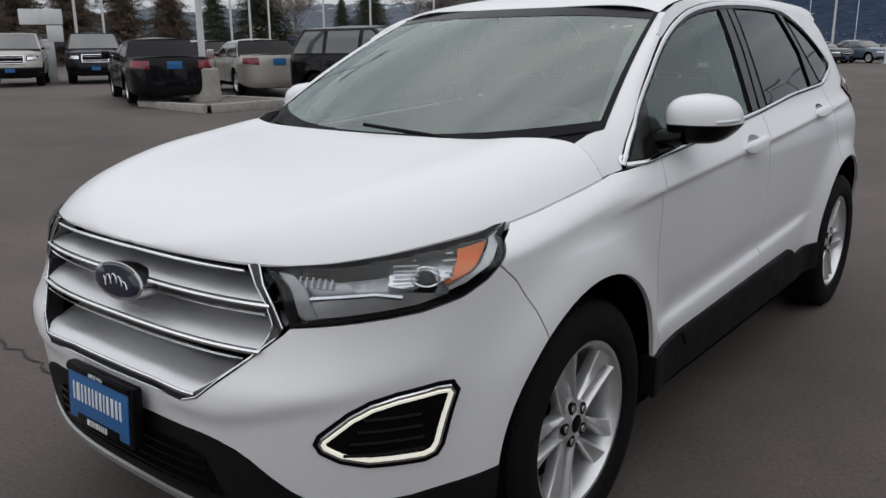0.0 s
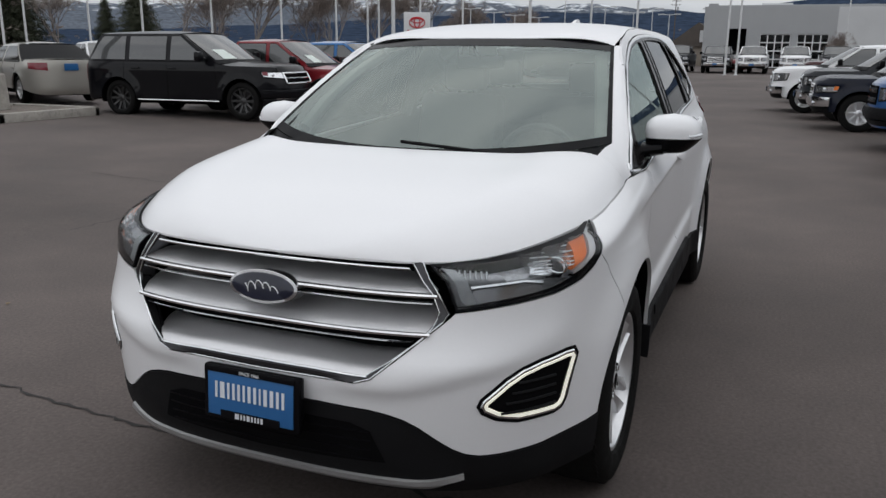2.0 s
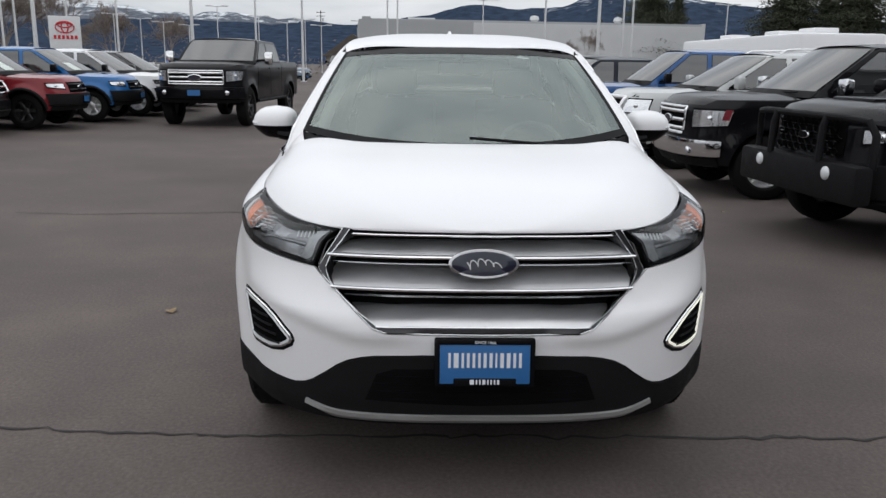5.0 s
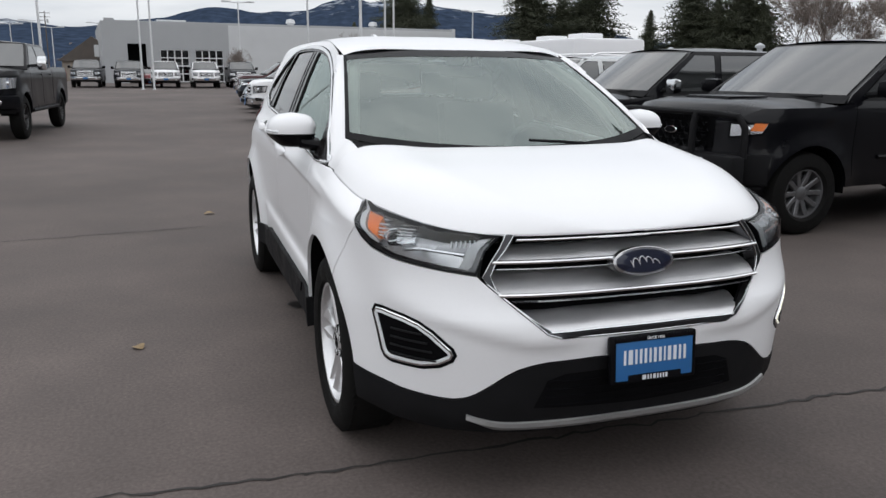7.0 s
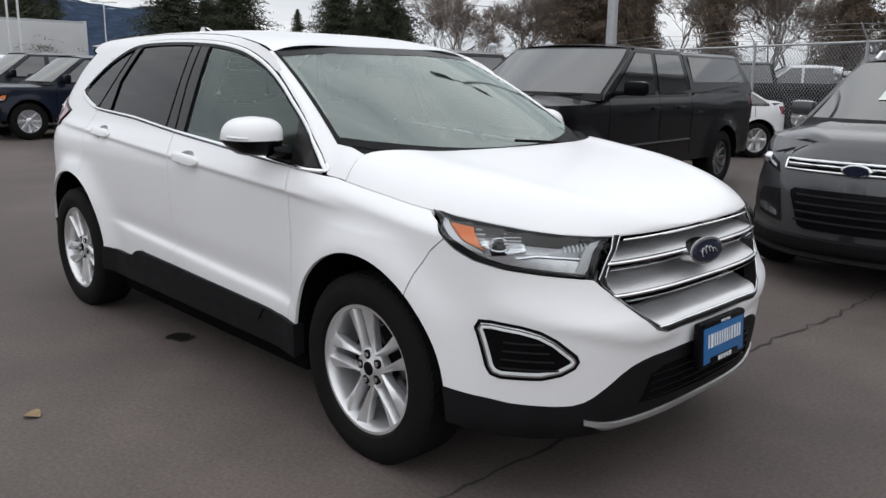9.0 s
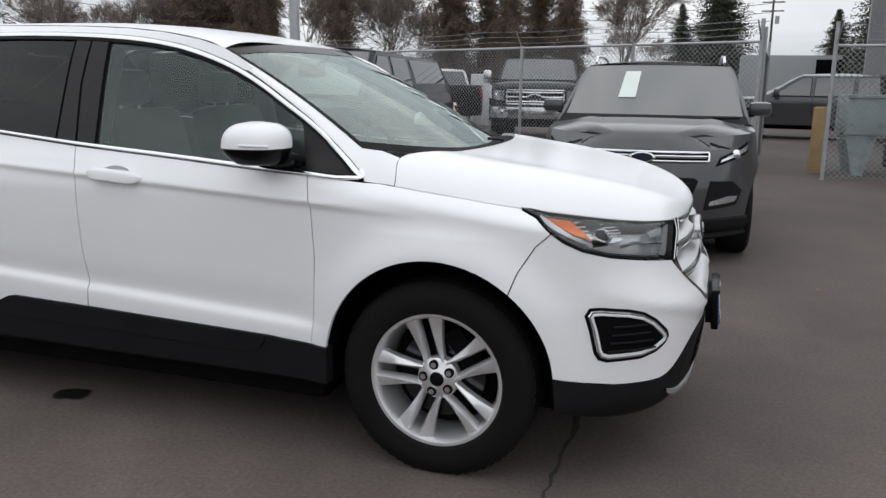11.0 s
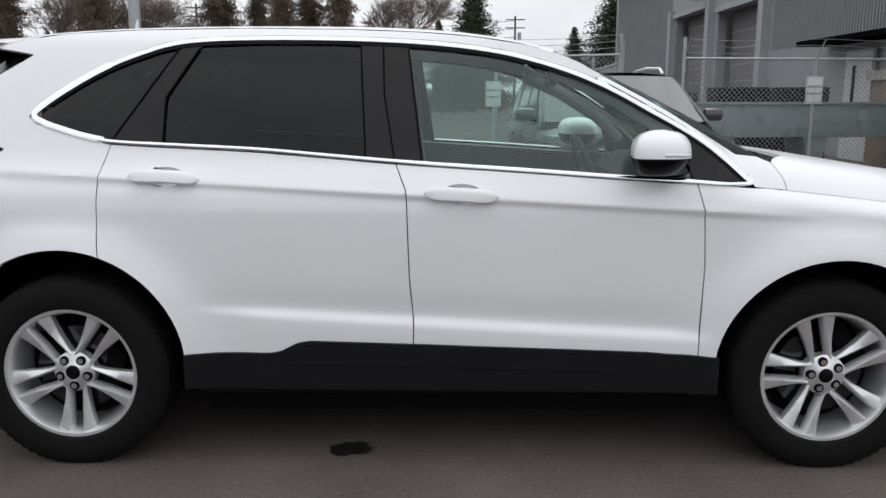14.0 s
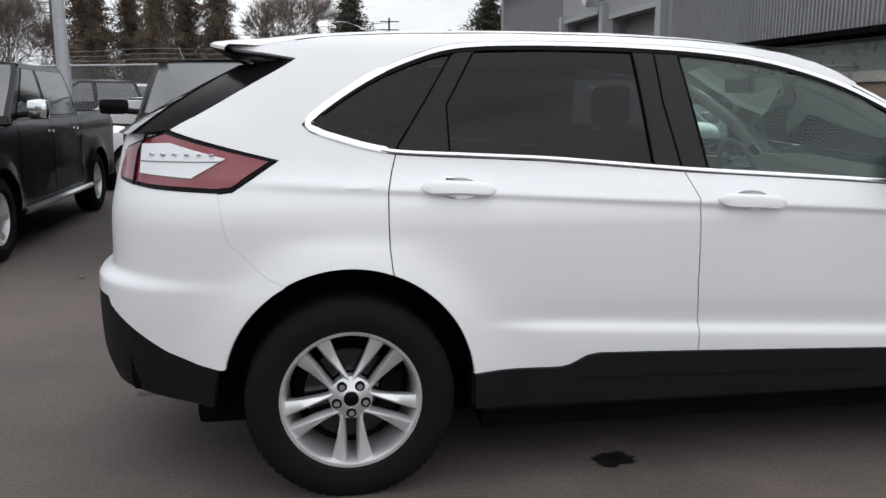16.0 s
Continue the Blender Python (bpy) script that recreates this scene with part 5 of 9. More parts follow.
# wipers
for nm, pts in (("wiper", [(1.365, -0.10, 1.150), (1.355, -0.25, 1.148), (1.31, -0.42, 1.146), (1.235, -0.60, 1.150)]), ("wiper", [(1.30, 0.46, 1.142), (1.335, 0.32, 1.156), (1.352, 0.15, 1.170), (1.352, 0.0, 1.180)])):
    bm = bmesh.new()
    P_ = [Vector(p) for p in pts]
    dense = [P_[i].lerp(P_[i + 1], t) for i in range(3) for t in (0, 0.33, 0.66)] + [P_[-1]]
    tube(bm, dense, 0.0065, 8)
    part(nm, bm, BLACK_TRIM, suv, "black wiper arm and blade")

# cabin
bm = bmesh.new()
rows = []
for y in np.linspace(-0.70, 0.70, 15):
    rows.append([(1.30 - 0.25 * abs(y / 0.75) ** 2.2, y, 1.085), (1.12, y, 1.105 + 0.02 * math.exp(-((y - 0.36) / 0.18) ** 2)), (0.86, y, 1.085 + 0.045 * math.exp(-((y - 0.36) / 0.16) ** 2)), (0.80, y, 1.03), (0.84, y, 0.8), (0.9, y, 0.5)])
sheet(bm, rows)
part("dashboard", bm, CABIN, suv, "dark plastic dashboard")
bm = bmesh.new()
ring = [(0.70 - 0.14 * math.sin(a) * 0.42, 0.36 + 0.185 * math.cos(a), 1.03 + 0.185 * math.sin(a) * 0.9) for a in np.linspace(0, math.tau, 28, endpoint=False)]
tube(bm, ring, 0.016, 8, closed=True)
wheel_rim = part("steering_wheel", bm, CABIN, suv, "black steering wheel")
bm = bmesh.new()
box(bm, 0.715, 0.36, 1.02, 0.05, 0.16, 0.10, 0.02)
box(bm, 0.71, 0.36, 1.02, 0.025, 0.34, 0.03, 0.008)
part("steering_hub", bm, CABIN, wheel_rim)


def seat(x, y, w, rear=False):
    bm = bmesh.new()
    box(bm, x, y, 0.62, 0.52, w, 0.20, 0.06)
    st = part("seat", bm, SEAT, suv, "dark leather seat")
    bm = bmesh.new()
    box(bm, 0, 0, 0.32, 0.16, w, 0.66, 0.06)
    bmesh.ops.transform(bm, matrix=Matrix.Translation((x - 0.24, y, 0.66)) @ Matrix.Rotation(radians(-16), 4, "Y"), verts=bm.verts)
    part("backrest", bm, SEAT, st)
    for yy in ((y,) if not rear else (y - 0.45, y + 0.45)):
        bm = bmesh.new()
        box(bm, x - 0.46, yy, 1.385, 0.10, 0.26, 0.17, 0.045)
        part("headrest", bm, SEAT, st)
        for d in (-0.06, 0.06):
            bm = bmesh.new()
            rod(bm, (x - 0.44, yy + d, 1.24), (x - 0.455, yy + d, 1.34), 0.006)
            part("headrest_post", bm, STEEL, st)


seat(0.15, 0.37, 0.50)
seat(0.15, -0.37, 0.50)
seat(-0.75, 0.0, 1.30, True)
bm = bmesh.new()
box(bm, 0.0, 0, 0.42, 1.86, 1.45, 0.06, 0.01)
part("cabin_floor", bm, CABIN, suv)
bm = bmesh.new()
rows = []
for t in np.linspace(0, 1, 14):
    xx = -1.70 + 2.08 * t
    rows.append([(xx, 0.55 * w, min(float(roof_mid(xx)) - 0.03, 1.66) - 0.06 * abs(w) ** 2.5) for w in np.linspace(-1, 1, 15)])
sheet(bm, rows)
part("headlining", bm, CABIN_LIGHT, suv, "pale headlining")


both("pillar_lining", lambda bm: tube(bm, [(0.40, 0.565, 1.500), (0.60, 0.615, 1.41), (0.80, 0.665, 1.29), (0.94, 0.70, 1.17)], 0.030, 8), CABIN_LIGHT, suv)
both("door_post_lining", lambda bm: tube(bm, [(-0.21, 0.55, 1.55), (-0.20, 0.645, 1.36), (-0.19, 0.71, 1.16)], 0.05, 8), CABIN, suv)


def door_card(bm):
    rows = [[(x, 0.80 - 0.02 * abs(x), z) for z in (max(0.45, 0.86 if x < -0.92 or x > 0.9 else 0), 0.9, 1.0, float(dlo_low(x)) - 0.02)] for x in np.linspace(-1.3, 0.86, 24)]
    sheet(bm, rows)


both("door_lining", door_card, CABIN, suv)
bm = bmesh.new()
box(bm, 0.47, 0.0, 1.475, 0.03, 0.24, 0.065, 0.012)
rod(bm, (0.49, 0, 1.49), (0.56, 0, 1.535), 0.010)
part("inner_mirror", bm, GLOSS_BLACK, suv, "rear-view mirror")
bm = bmesh.new()
sheet(bm, [[(-1.30, y, 1.16), (-2.0, y, 1.16)] for y in (-0.7, 0, 0.7)])
part("parcel_cover", bm, CABIN, suv)
bm = bmesh.new()
rod(bm, (-2.02, 0.55, 0.335), (-2.22, 0.56, 0.325), 0.035, seg=16)
b2 = mirrored(bm)
part("exhaust_tip", bm, CHROME, suv)
part("exhaust_tip", b2, CHROME, suv)


# ---- its wheels: five pairs of spokes ----
def tyre_mesh(r=TYRE_R, rim=0.250, half=0.122, blocks=72):
    bm = bmesh.new()
    prof = [(rim, -half * 0.80), (rim + 0.012, -half * 0.93), (rim + 0.045, -half), (r - 0.055, -half * 0.985), (r - 0.022, -half * 0.90), (r - 0.006, -half * 0.76), (r, -half * 0.45), (r, 0), (r, half * 0.45), (r - 0.006, half * 0.76),
            (r - 0.022, half * 0.90), (r - 0.055, half * 0.985), (rim + 0.045, half), (rim + 0.012, half * 0.93), (rim, half * 0.80)]
    lathe(bm, prof, 64)
    return bm


def tread_mesh(r=TYRE_R, half=0.122, n=66):
    bm = bmesh.new()
    quad = ((0, 1, 3, 2), (4, 6, 7, 5), (0, 4, 5, 1), (2, 3, 7, 6), (0, 2, 6, 4), (1, 5, 7, 3))
    for k in range(n):
        for row, (y, wd) in enumerate(((-half * 0.62, 0.032), (-half * 0.22, 0.045), (half * 0.22, 0.045), (half * 0.62, 0.032))):
            aa = (k + (0.5 if row % 2 else 0)) * math.tau / n
            rr = r + (-0.0036 if abs(y) < half * 0.5 else -0.0075)
            m = Matrix.Rotation(-aa, 4, "Y") @ Matrix.Translation((rr, y, 0)) @ Matrix.Rotation(-0.12 * math.copysign(1, y) if abs(y) > half * 0.5 else 0, 4, "Z") @ Matrix.Rotation(radians(18 if row % 2 else -18), 4, "X") @ Matrix.Diagonal((0.004, wd / 2, math.tau * r / n * 0.33, 1))
            vs = [bm.verts.new(m @ Vector((i, j, l))) for i in (-1, 1) for j in (-1, 1) for l in (-1, 1)]
            for f in quad:
                bm.faces.new([vs[i] for i in f])
    return bm


def spoke(bm, a, d):
    """One of a pair of spokes: a sharp ridge beside the slot between the two, and a broad face that falls away and widens to the rim."""
    c, s_ = math.cos(a), math.sin(a)
    rows = []
    for t in np.linspace(0, 1, 9):
        u, y = 0.058 + 0.184 * t, 0.074 + 0.019 * t ** 1.4
        ridge_v = 0.027 + 0.004 * (1 - t) ** 4
        edge = ridge_v + 0.011 + 0.044 * t ** 1.4
        row = []
        for v, dy in ((ridge_v - 0.010, -0.036), (ridge_v - 0.007, -0.012), (ridge_v, -0.001), (ridge_v + 0.004, 0.0), (edge - 0.003, -0.004 - 0.010 * t), (edge, -0.010 - 0.010 * t), (edge - 0.004, -0.045)):
            row.append((c * u - s_ * v * d, y + dy, s_ * u + c * v * d))
        rows.append(row)
    sheet(bm, rows)


def make_wheel(parent, x, side, turn):
    hub_y = 0.815 * side
    m = Matrix.Translation((x, hub_y, WHEEL_Z)) @ Matrix.Diagonal((1, side, 1, 1)) @ Matrix.Rotation(turn, 4, "Y")
    flip = side < 0

    def add(name, bm, material, par, label="", fin=True):
        bmesh.ops.transform(bm, matrix=m, verts=bm.verts)
        if flip:
            bmesh.ops.reverse_faces(bm, faces=bm.faces)
        return part(name, bm, material, par, label)
    wheel = add("wheel", tyre_mesh(), RUBBER, parent, "black tyre on a silver alloy wheel with five paired spokes")
    add("tread", tread_mesh(), RUBBER, wheel)
    bm = bmesh.new()
    lathe(bm, [(0.254, 0.096), (0.252, 0.101), (0.241, 0.100), (0.235, 0.090), (0.226, 0.06), (0.217, -0.09), (0.250, -0.10)], 64)
    rim = add("rim", bm, ALLOY, wheel, "silver alloy rim")
    for k in range(5):
        a = k / 5 * math.tau + radians(90)
        for d in (-1, 1):
            bm = bmesh.new()
            spoke(bm, a, d)
            add("spoke", bm, ALLOY, wheel)
    bm = bmesh.new()
    lathe(bm, [(0.0, 0.082), (0.030, 0.082), (0.034, 0.079), (0.062, 0.074), (0.078, 0.066), (0.080, 0.03)], 40)
    add("hub", bm, ALLOY, wheel)
    bm = bmesh.new()
    lathe(bm, [(0.0, 0.087), (0.022, 0.086), (0.027, 0.083), (0.028, 0.078)], 30)
    add("hub_cap", bm, GLOSS_BLACK, wheel, "black centre cap")
    for k in range(5):
        a = k / 5 * math.tau + radians(90)
        # black disc on the hub stands in for shade in the nut's hole
        bm = bmesh.new()
        rod(bm, (0.054 * math.cos(a), 0.06, 0.054 * math.sin(a)), (0.054 * math.cos(a), 0.0785, 0.054 * math.sin(a)), 0.0185, 0.0185, 14)
        add("nut_recess", bm, GLOSS_BLACK, wheel)
        bm = bmesh.new()
        rod(bm, (0.054 * math.cos(a), 0.06, 0.054 * math.sin(a)), (0.054 * math.cos(a), 0.084, 0.054 * math.sin(a)), 0.0125, 0.011, 12)
        add("wheel_nut", bm, CHROME, wheel)
    bm = bmesh.new()
    lathe(bm, [(0.03, 0.012), (0.165, 0.012), (0.168, 0.006), (0.168, -0.010), (0.03, -0.010)], 48)
    add("brake_disc", bm, SMOKED, wheel, "dark steel brake disc")
    bm = bmesh.new()
    box(bm, 0.135, 0.005, 0.03, 0.075, 0.07, 0.18, 0.015, Matrix.Rotation(-0.4, 4, "Y"))
    add("brake_caliper", bm, DARK_VOID, wheel)
    bm = bmesh.new()
    lathe(bm, [(0.0, -0.03), (0.205, -0.03)], 32)
    add("wheel_back", bm, DARK_VOID, wheel)


make_wheel(suv, AXLE, 1, 0.3)
make_wheel(suv, AXLE, -1, radians(-14))
make_wheel(suv, -AXLE, 1, 0.9)
make_wheel(suv, -AXLE, -1, radians(36))


# ---- ground: one sheet to the horizon, rising a little to the west side and far off ----
def gz(x, y):
    return 0.022 * min(14.0, max(0.0, -y - 4.5)) + 0.004 * min(60.0, max(0.0, -x - 18.0)) * (1 if y > -7 else max(0.0, 1 - (-7 - y) / 6))


def asphalt():
    m, nt, p = shader("asphalt")
    n, l = nt.nodes, nt.links
    tc = n.new("ShaderNodeTexCoord")

    def tex(scale, detail=4.0, rough=0.6):
        t = n.new("ShaderNodeTexNoise")
        t.inputs["Scale"].default_value, t.inputs["Detail"].default_value, t.inputs["Roughness"].default_value = scale, detail, rough
        l.new(tc.outputs["Object"], t.inputs["Vector"])
        return t.outputs["Fac"]
    patches, grit, fleck = tex(0.22, 5.0), tex(55.0, 3.0), tex(190.0, 2.0)
    wear = tex(0.9, 8.0, 0.75)

    def span(v, a, b, c, d):
        r = n.new("ShaderNodeMapRange")
        for k, q in zip(("From Min", "From Max", "To Min", "To Max"), (a, b, c, d)):
            r.inputs[k].default_value = q
        l.new(v, r.inputs["Value"])
        return r.outputs["Result"]

    def times(a, b):
        q = n.new("ShaderNodeMath")
        q.operation = "MULTIPLY"
        l.new(a, q.inputs[0])
        l.new(b, q.inputs[1])
        return q.outputs[0]
    tone = times(times(span(patches, 0.3, 0.7, 0.72, 1.26), span(grit, 0.3, 0.7, 0.80, 1.20)), times(span(wear, 0.3, 0.75, 0.78, 1.24), span(fleck, 0.62, 0.72, 1.0, 1.6)))
    sc = n.new("ShaderNodeVectorMath")
    sc.operation = "SCALE"
    sc.inputs[0].default_value = (0.100, 0.082, 0.076)
    l.new(tone, sc.inputs["Scale"])
    l.new(sc.outputs["Vector"], p.inputs["Base Color"])
    l.new(span(wear, 0.3, 0.7, 0.72, 0.92), p.inputs["Roughness"])
    p.inputs["Specular IOR Level"].default_value = 0.3
    b = n.new("ShaderNodeBump")
    b.inputs["Strength"].default_value, b.inputs["Distance"].default_value = 0.5, 0.0016
    l.new(grit, b.inputs["Height"])
    l.new(b.outputs["Normal"], p.inputs["Normal"])
    return m


ASPHALT = asphalt()
bm = bmesh.new()
gx = np.concatenate((np.linspace(-3500, -100, 12), np.linspace(-80, 40, 61), np.linspace(60, 3500, 12)))
gy = np.concatenate((np.linspace(-3500, -100, 12), np.linspace(-60, 60, 61), np.linspace(80, 3500, 12)))
sheet(bm, [[(x, y, gz(x, y)) for y in gy] for x in gx])
ground = tagged(part("ground", bm, ASPHALT, None), "dark worn asphalt of a car park", "ground", kind="structure")
CRACK = surface("crack", (0.030, 0.027, 0.026), 0.95, vary=0.3)
rng = random.Random(4)


def crack(pts, w=0.014):
    """An open crack: a thin wandering dark strip."""
    bm = bmesh.new()
    dense = []
    for (ax, ay), (bx, by) in zip(pts, pts[1:]):
        k = max(3, int(math.hypot(bx - ax, by - ay) / 0.06))
        for i in range(k):
            t = i / k
            dense.append((ax + (bx - ax) * t + rng.gauss(0, 0.014), ay + (by - ay) * t + rng.gauss(0, 0.014)))
    dense.append(pts[-1])
    rows = []
    for i, (x, y) in enumerate(dense):
        a, b = dense[max(0, i - 1)], dense[min(len(dense) - 1, i + 1)]
        d = Vector((b[0] - a[0], b[1] - a[1]))
        d = d.normalized() if d.length else Vector((1, 0))
        ww = w * rng.uniform(0.25, 0.8) * (0.3 if i in (0, len(dense) - 1) else 1)
        rows.append([(x - d.y * ww, y + d.x * ww, gz(x, y) + 0.004), (x + d.y * ww, y - d.x * ww, gz(x, y) + 0.004)])
    sheet(bm, rows)
    tagged(part("asphalt_crack", bm, CRACK, None, smooth=False), "thin open crack across the asphalt", "crack", kind="structure")


CRACKS = (
    ((1.66, -4.6), (1.74, -2.35), (1.79, -1.9), (1.84, -1.0), (1.85, 0.0), (1.87, 1.75), (1.95, 2.4), (1.93, 3.4), (2.0, 5.5)),
    ((-3.2, -6.5), (-3.0, -3.5), (-3.3, -1.2)), ((4.2, -3.6), (3.2, -3.9), (1.7, -4.4), (-1.5, -4.2)))
for line in CRACKS:
    crack(line)


def spill(x, y, r, label):
    bm = bmesh.new()
    c = bm.verts.new((x, y, gz(x, y) + 0.005))
    ring = [bm.verts.new((x + r * rng.uniform(0.6, 1.15) * math.cos(a) * 1.25, y + r * rng.uniform(0.6, 1.15) * math.sin(a) * 0.8, gz(x, y) + 0.004)) for a in np.linspace(0, math.tau, 26, endpoint=False)]
    for i in range(26):
        bm.faces.new((c, ring[i], ring[(i + 1) % 26]))
    tagged(part("oil_stain", bm, surface("oil", (0.012, 0.011, 0.010), 0.45, vary=0.3, scale=30), None), label, "stain", kind="structure")


spill(-0.396, -0.777, 0.085, "dark oil stain on the asphalt")
LEAF = surface("dry_leaf", (0.24, 0.17, 0.09), 0.8, vary=0.3, scale=40)


def leaf(x, y, s, turn):
    bm = bmesh.new()
    n = 9
    rows = []
    for i in range(n):
        t = i / (n - 1)
        w = s * 0.45 * math.sin(math.pi * min(1, t * 0.95 + 0.03)) ** 0.8
        rows.append([(s * (t - 0.5), -w, 0.006 + 0.35 * w), (s * (t - 0.5), 0, 0.004 + 0.01 * math.sin(t * 3)), (s * (t - 0.5), w, 0.006 + 0.5 * w)])
    sheet(bm, rows)
    ob = part("fallen_leaf", bm, LEAF, None)
    ob.matrix_world = pose(x, y, gz(x, y), 0, 0, turn)
    tagged(ob, "curled dry brown leaf on the asphalt", "leaf", group="fallen leaves")


for q in ((0.175, -1.73, 0.075, 30), (-3.99, -1.13, 0.10, 100), (0.9, -2.9, 0.03, 10), (3.1, 2.6, 0.03, 60), (-3.4, 3.0, 0.05, 200)):
    leaf(*q)


# ---- the other parked vehicles: forward is +x, the middle of the wheelbase stands at the origin ----
def paint(name, color, metal=0.0, rough=0.32):
    dark = max(color) < 0.05
    return surface(name, color, rough, metal=metal, vary=0.05, scale=2.0, coat=0.38 if dark else 0.75, spec=0.05 if dark else 0.2, coat_rough=0.03)


P_BLACK = paint("black_paint", (0.0045, 0.0045, 0.006))
P_NIGHT = paint("night_blue_paint", (0.012, 0.015, 0.026))
P_RED = paint("red_paint", (0.20, 0.012, 0.018), 0.2)
P_BLUE = paint("blue_paint", (0.018, 0.13, 0.36), 0.2)
P_DEEP = paint("deep_blue_paint", (0.022, 0.085, 0.25), 0.2)
P_SILVER = paint("silver_paint", (0.50, 0.51, 0.51), 0.4)
P_GREY = paint("grey_paint", (0.062, 0.063, 0.067), 0.35)
P_DUSK = paint("dusk_paint", (0.030, 0.032, 0.036), 0.2)
P_SAND = paint("champagne_paint", (0.42, 0.40, 0.36), 0.3)
P_MAROON = paint("maroon_paint", (0.050, 0.010, 0.012), 0.2)
P_SLATE = paint("slate_paint", (0.13, 0.17, 0.22), 0.4)
P_WHITE = WHITE_PAINT
CAR_GLASS = pane("car_glass", (0.16, 0.18, 0.18), ior=1.9)
SCREEN = surface("dark_screen", (0.016, 0.018, 0.018), 0.05, vary=0.15, scale=1.5)
SCREEN.node_tree.nodes["Principled BSDF"].inputs["IOR"].default_value = 2.1
TWO_TONE = surface("machined_rim", (0.16, 0.16, 0.165), 0.35, metal=0.6, vary=0.2, scale=14)
DARK_RIM = surface("dark_rim", (0.014, 0.014, 0.015), 0.35, vary=0.2, coat=0.4)
WHITE_CARD = surface("paper_card", (0.62, 0.68, 0.64), 0.8, vary=0.05)


class Hull:
    """The skin of a vehicle: a rounded plan at each height."""

    def __init__(self, v):
        self.v = v
        self.x0, self.x1 = v["front"] - v["nose_run"], v["rear"] + v["tail_run"]
        self.exp = v["exp"]
        self.nose = pchip(*zip(*v["nose"]))
        self.tail = pchip(*zip(*v["tail"]))
        self.girth = pchip(*zip(*v["girth"]))
        w = v["W"] / 2
        self.th = np.linspace(0, math.pi / 2, 200)
        self.sf, self.sr = self.arc(v["nose_run"], w), self.arc(v["tail_run"], w)
        self.lf, self.ls, self.lr = self.sf[-1], self.x0 - self.x1, self.sr[-1]

    def arc(self, run, w):
        xs, ys = run * np.cos(self.th) ** (2 / self.exp), w * np.sin(self.th) ** (2 / self.exp)
        return np.concatenate(([0], np.cumsum(np.hypot(np.diff(xs), np.diff(ys)))))

    def half(self, x, z):
        v = self.v
        w = self.girth(z)
        for ax in (v["wb"] / 2, -v["wb"] / 2):
            r = np.hypot(x - ax, z - v["r"])
            w = w + v["flare"] * np.exp(-((r - v["arch"]) / 0.09) ** 2) * (z < v["belt"])
        return w

    def at(self, s, z):
        s, z = np.asarray(s, float), np.asarray(z, float)
        sign, a = np.where(s < 0, -1.0, 1.0), np.abs(s)
        thf, thr = np.interp(a, self.sf, self.th), np.interp(self.lf + self.ls + self.lr - a, self.sr, self.th)
        k = 2 / self.exp
        x = np.where(a < self.lf, self.x0 + (self.nose(z) - self.x0) * np.cos(thf) ** k, np.where(a > self.lf + self.ls, self.x1 + (self.tail(z) - self.x1) * np.cos(thr) ** k, self.x0 - (a - self.lf)))
        f = np.where(a < self.lf, np.sin(thf) ** k, np.where(a > self.lf + self.ls, np.sin(thr) ** k, 1.0))
        return np.stack([x, sign * f * self.half(x, z), z], -1)

    def skin(self, s, z, off=0.0):
        s, z = np.asarray(s, float), np.asarray(z, float)
        p = self.at(s, z)
        if off:
            n = np.cross(self.at(s, z + 4e-3) - self.at(s, z - 4e-3), self.at(s + 4e-3, z) - self.at(s - 4e-3, z))
            n /= np.linalg.norm(n, axis=-1, keepdims=True) + 1e-9
            n *= np.sign((n * p * np.array([1, 1, 0])).sum(-1, keepdims=True) + 1e-12)
            p = p + n * off
        return p

    def sx(self, x, z):
        if x > self.x0:
            return float(np.interp(math.acos(min(1, max(0, (x - self.x0) / (float(self.nose(z)) - self.x0))) ** (self.exp / 2)), self.th, self.sf))
        if x < self.x1:
            return self.lf + self.ls + self.lr - float(np.interp(math.acos(min(1, max(0, (x - self.x1) / (float(self.tail(z)) - self.x1))) ** (self.exp / 2)), self.th, self.sr))
        return self.lf + self.x0 - x

    def sy(self, y, z, rear=False):
        if rear:
            ys = self.at(self.lf + self.ls + self.lr - self.sr, np.full(self.sr.shape, float(z)))[:, 1]
            return self.lf + self.ls + self.lr - float(np.interp(abs(y), ys, self.sr))
        ys = self.at(self.sf, np.full(self.sf.shape, float(z)))[:, 1]
        return math.copysign(float(np.interp(abs(y), ys, self.sf)), y)


wheel_cache = {}


def plain_spoke(bm, a, da, r0, r1, w0, w1, y0, y1, dish):
    """One tapering spoke; a is its angle at the hub, a + da at the rim; outer face towards +y."""
    rows = []
    for t in np.linspace(0, 1, 7):
        r, ang, w, y = r0 + (r1 - r0) * t, a + da * t, w0 + (w1 - w0) * t, y0 + (y1 - y0) * t ** 1.6
        c, s_ = math.cos(ang), math.sin(ang)
        row = []
        for u, d in ((-0.5, -0.030), (-0.5, -0.006), (-0.36, 0.0), (0.36, 0.0), (0.5, -0.006), (0.5, -0.030)):
            row.append((c * r - s_ * w * u, y + d, s_ * r + c * w * u))
        rows.append(row)
    sheet(bm, rows)


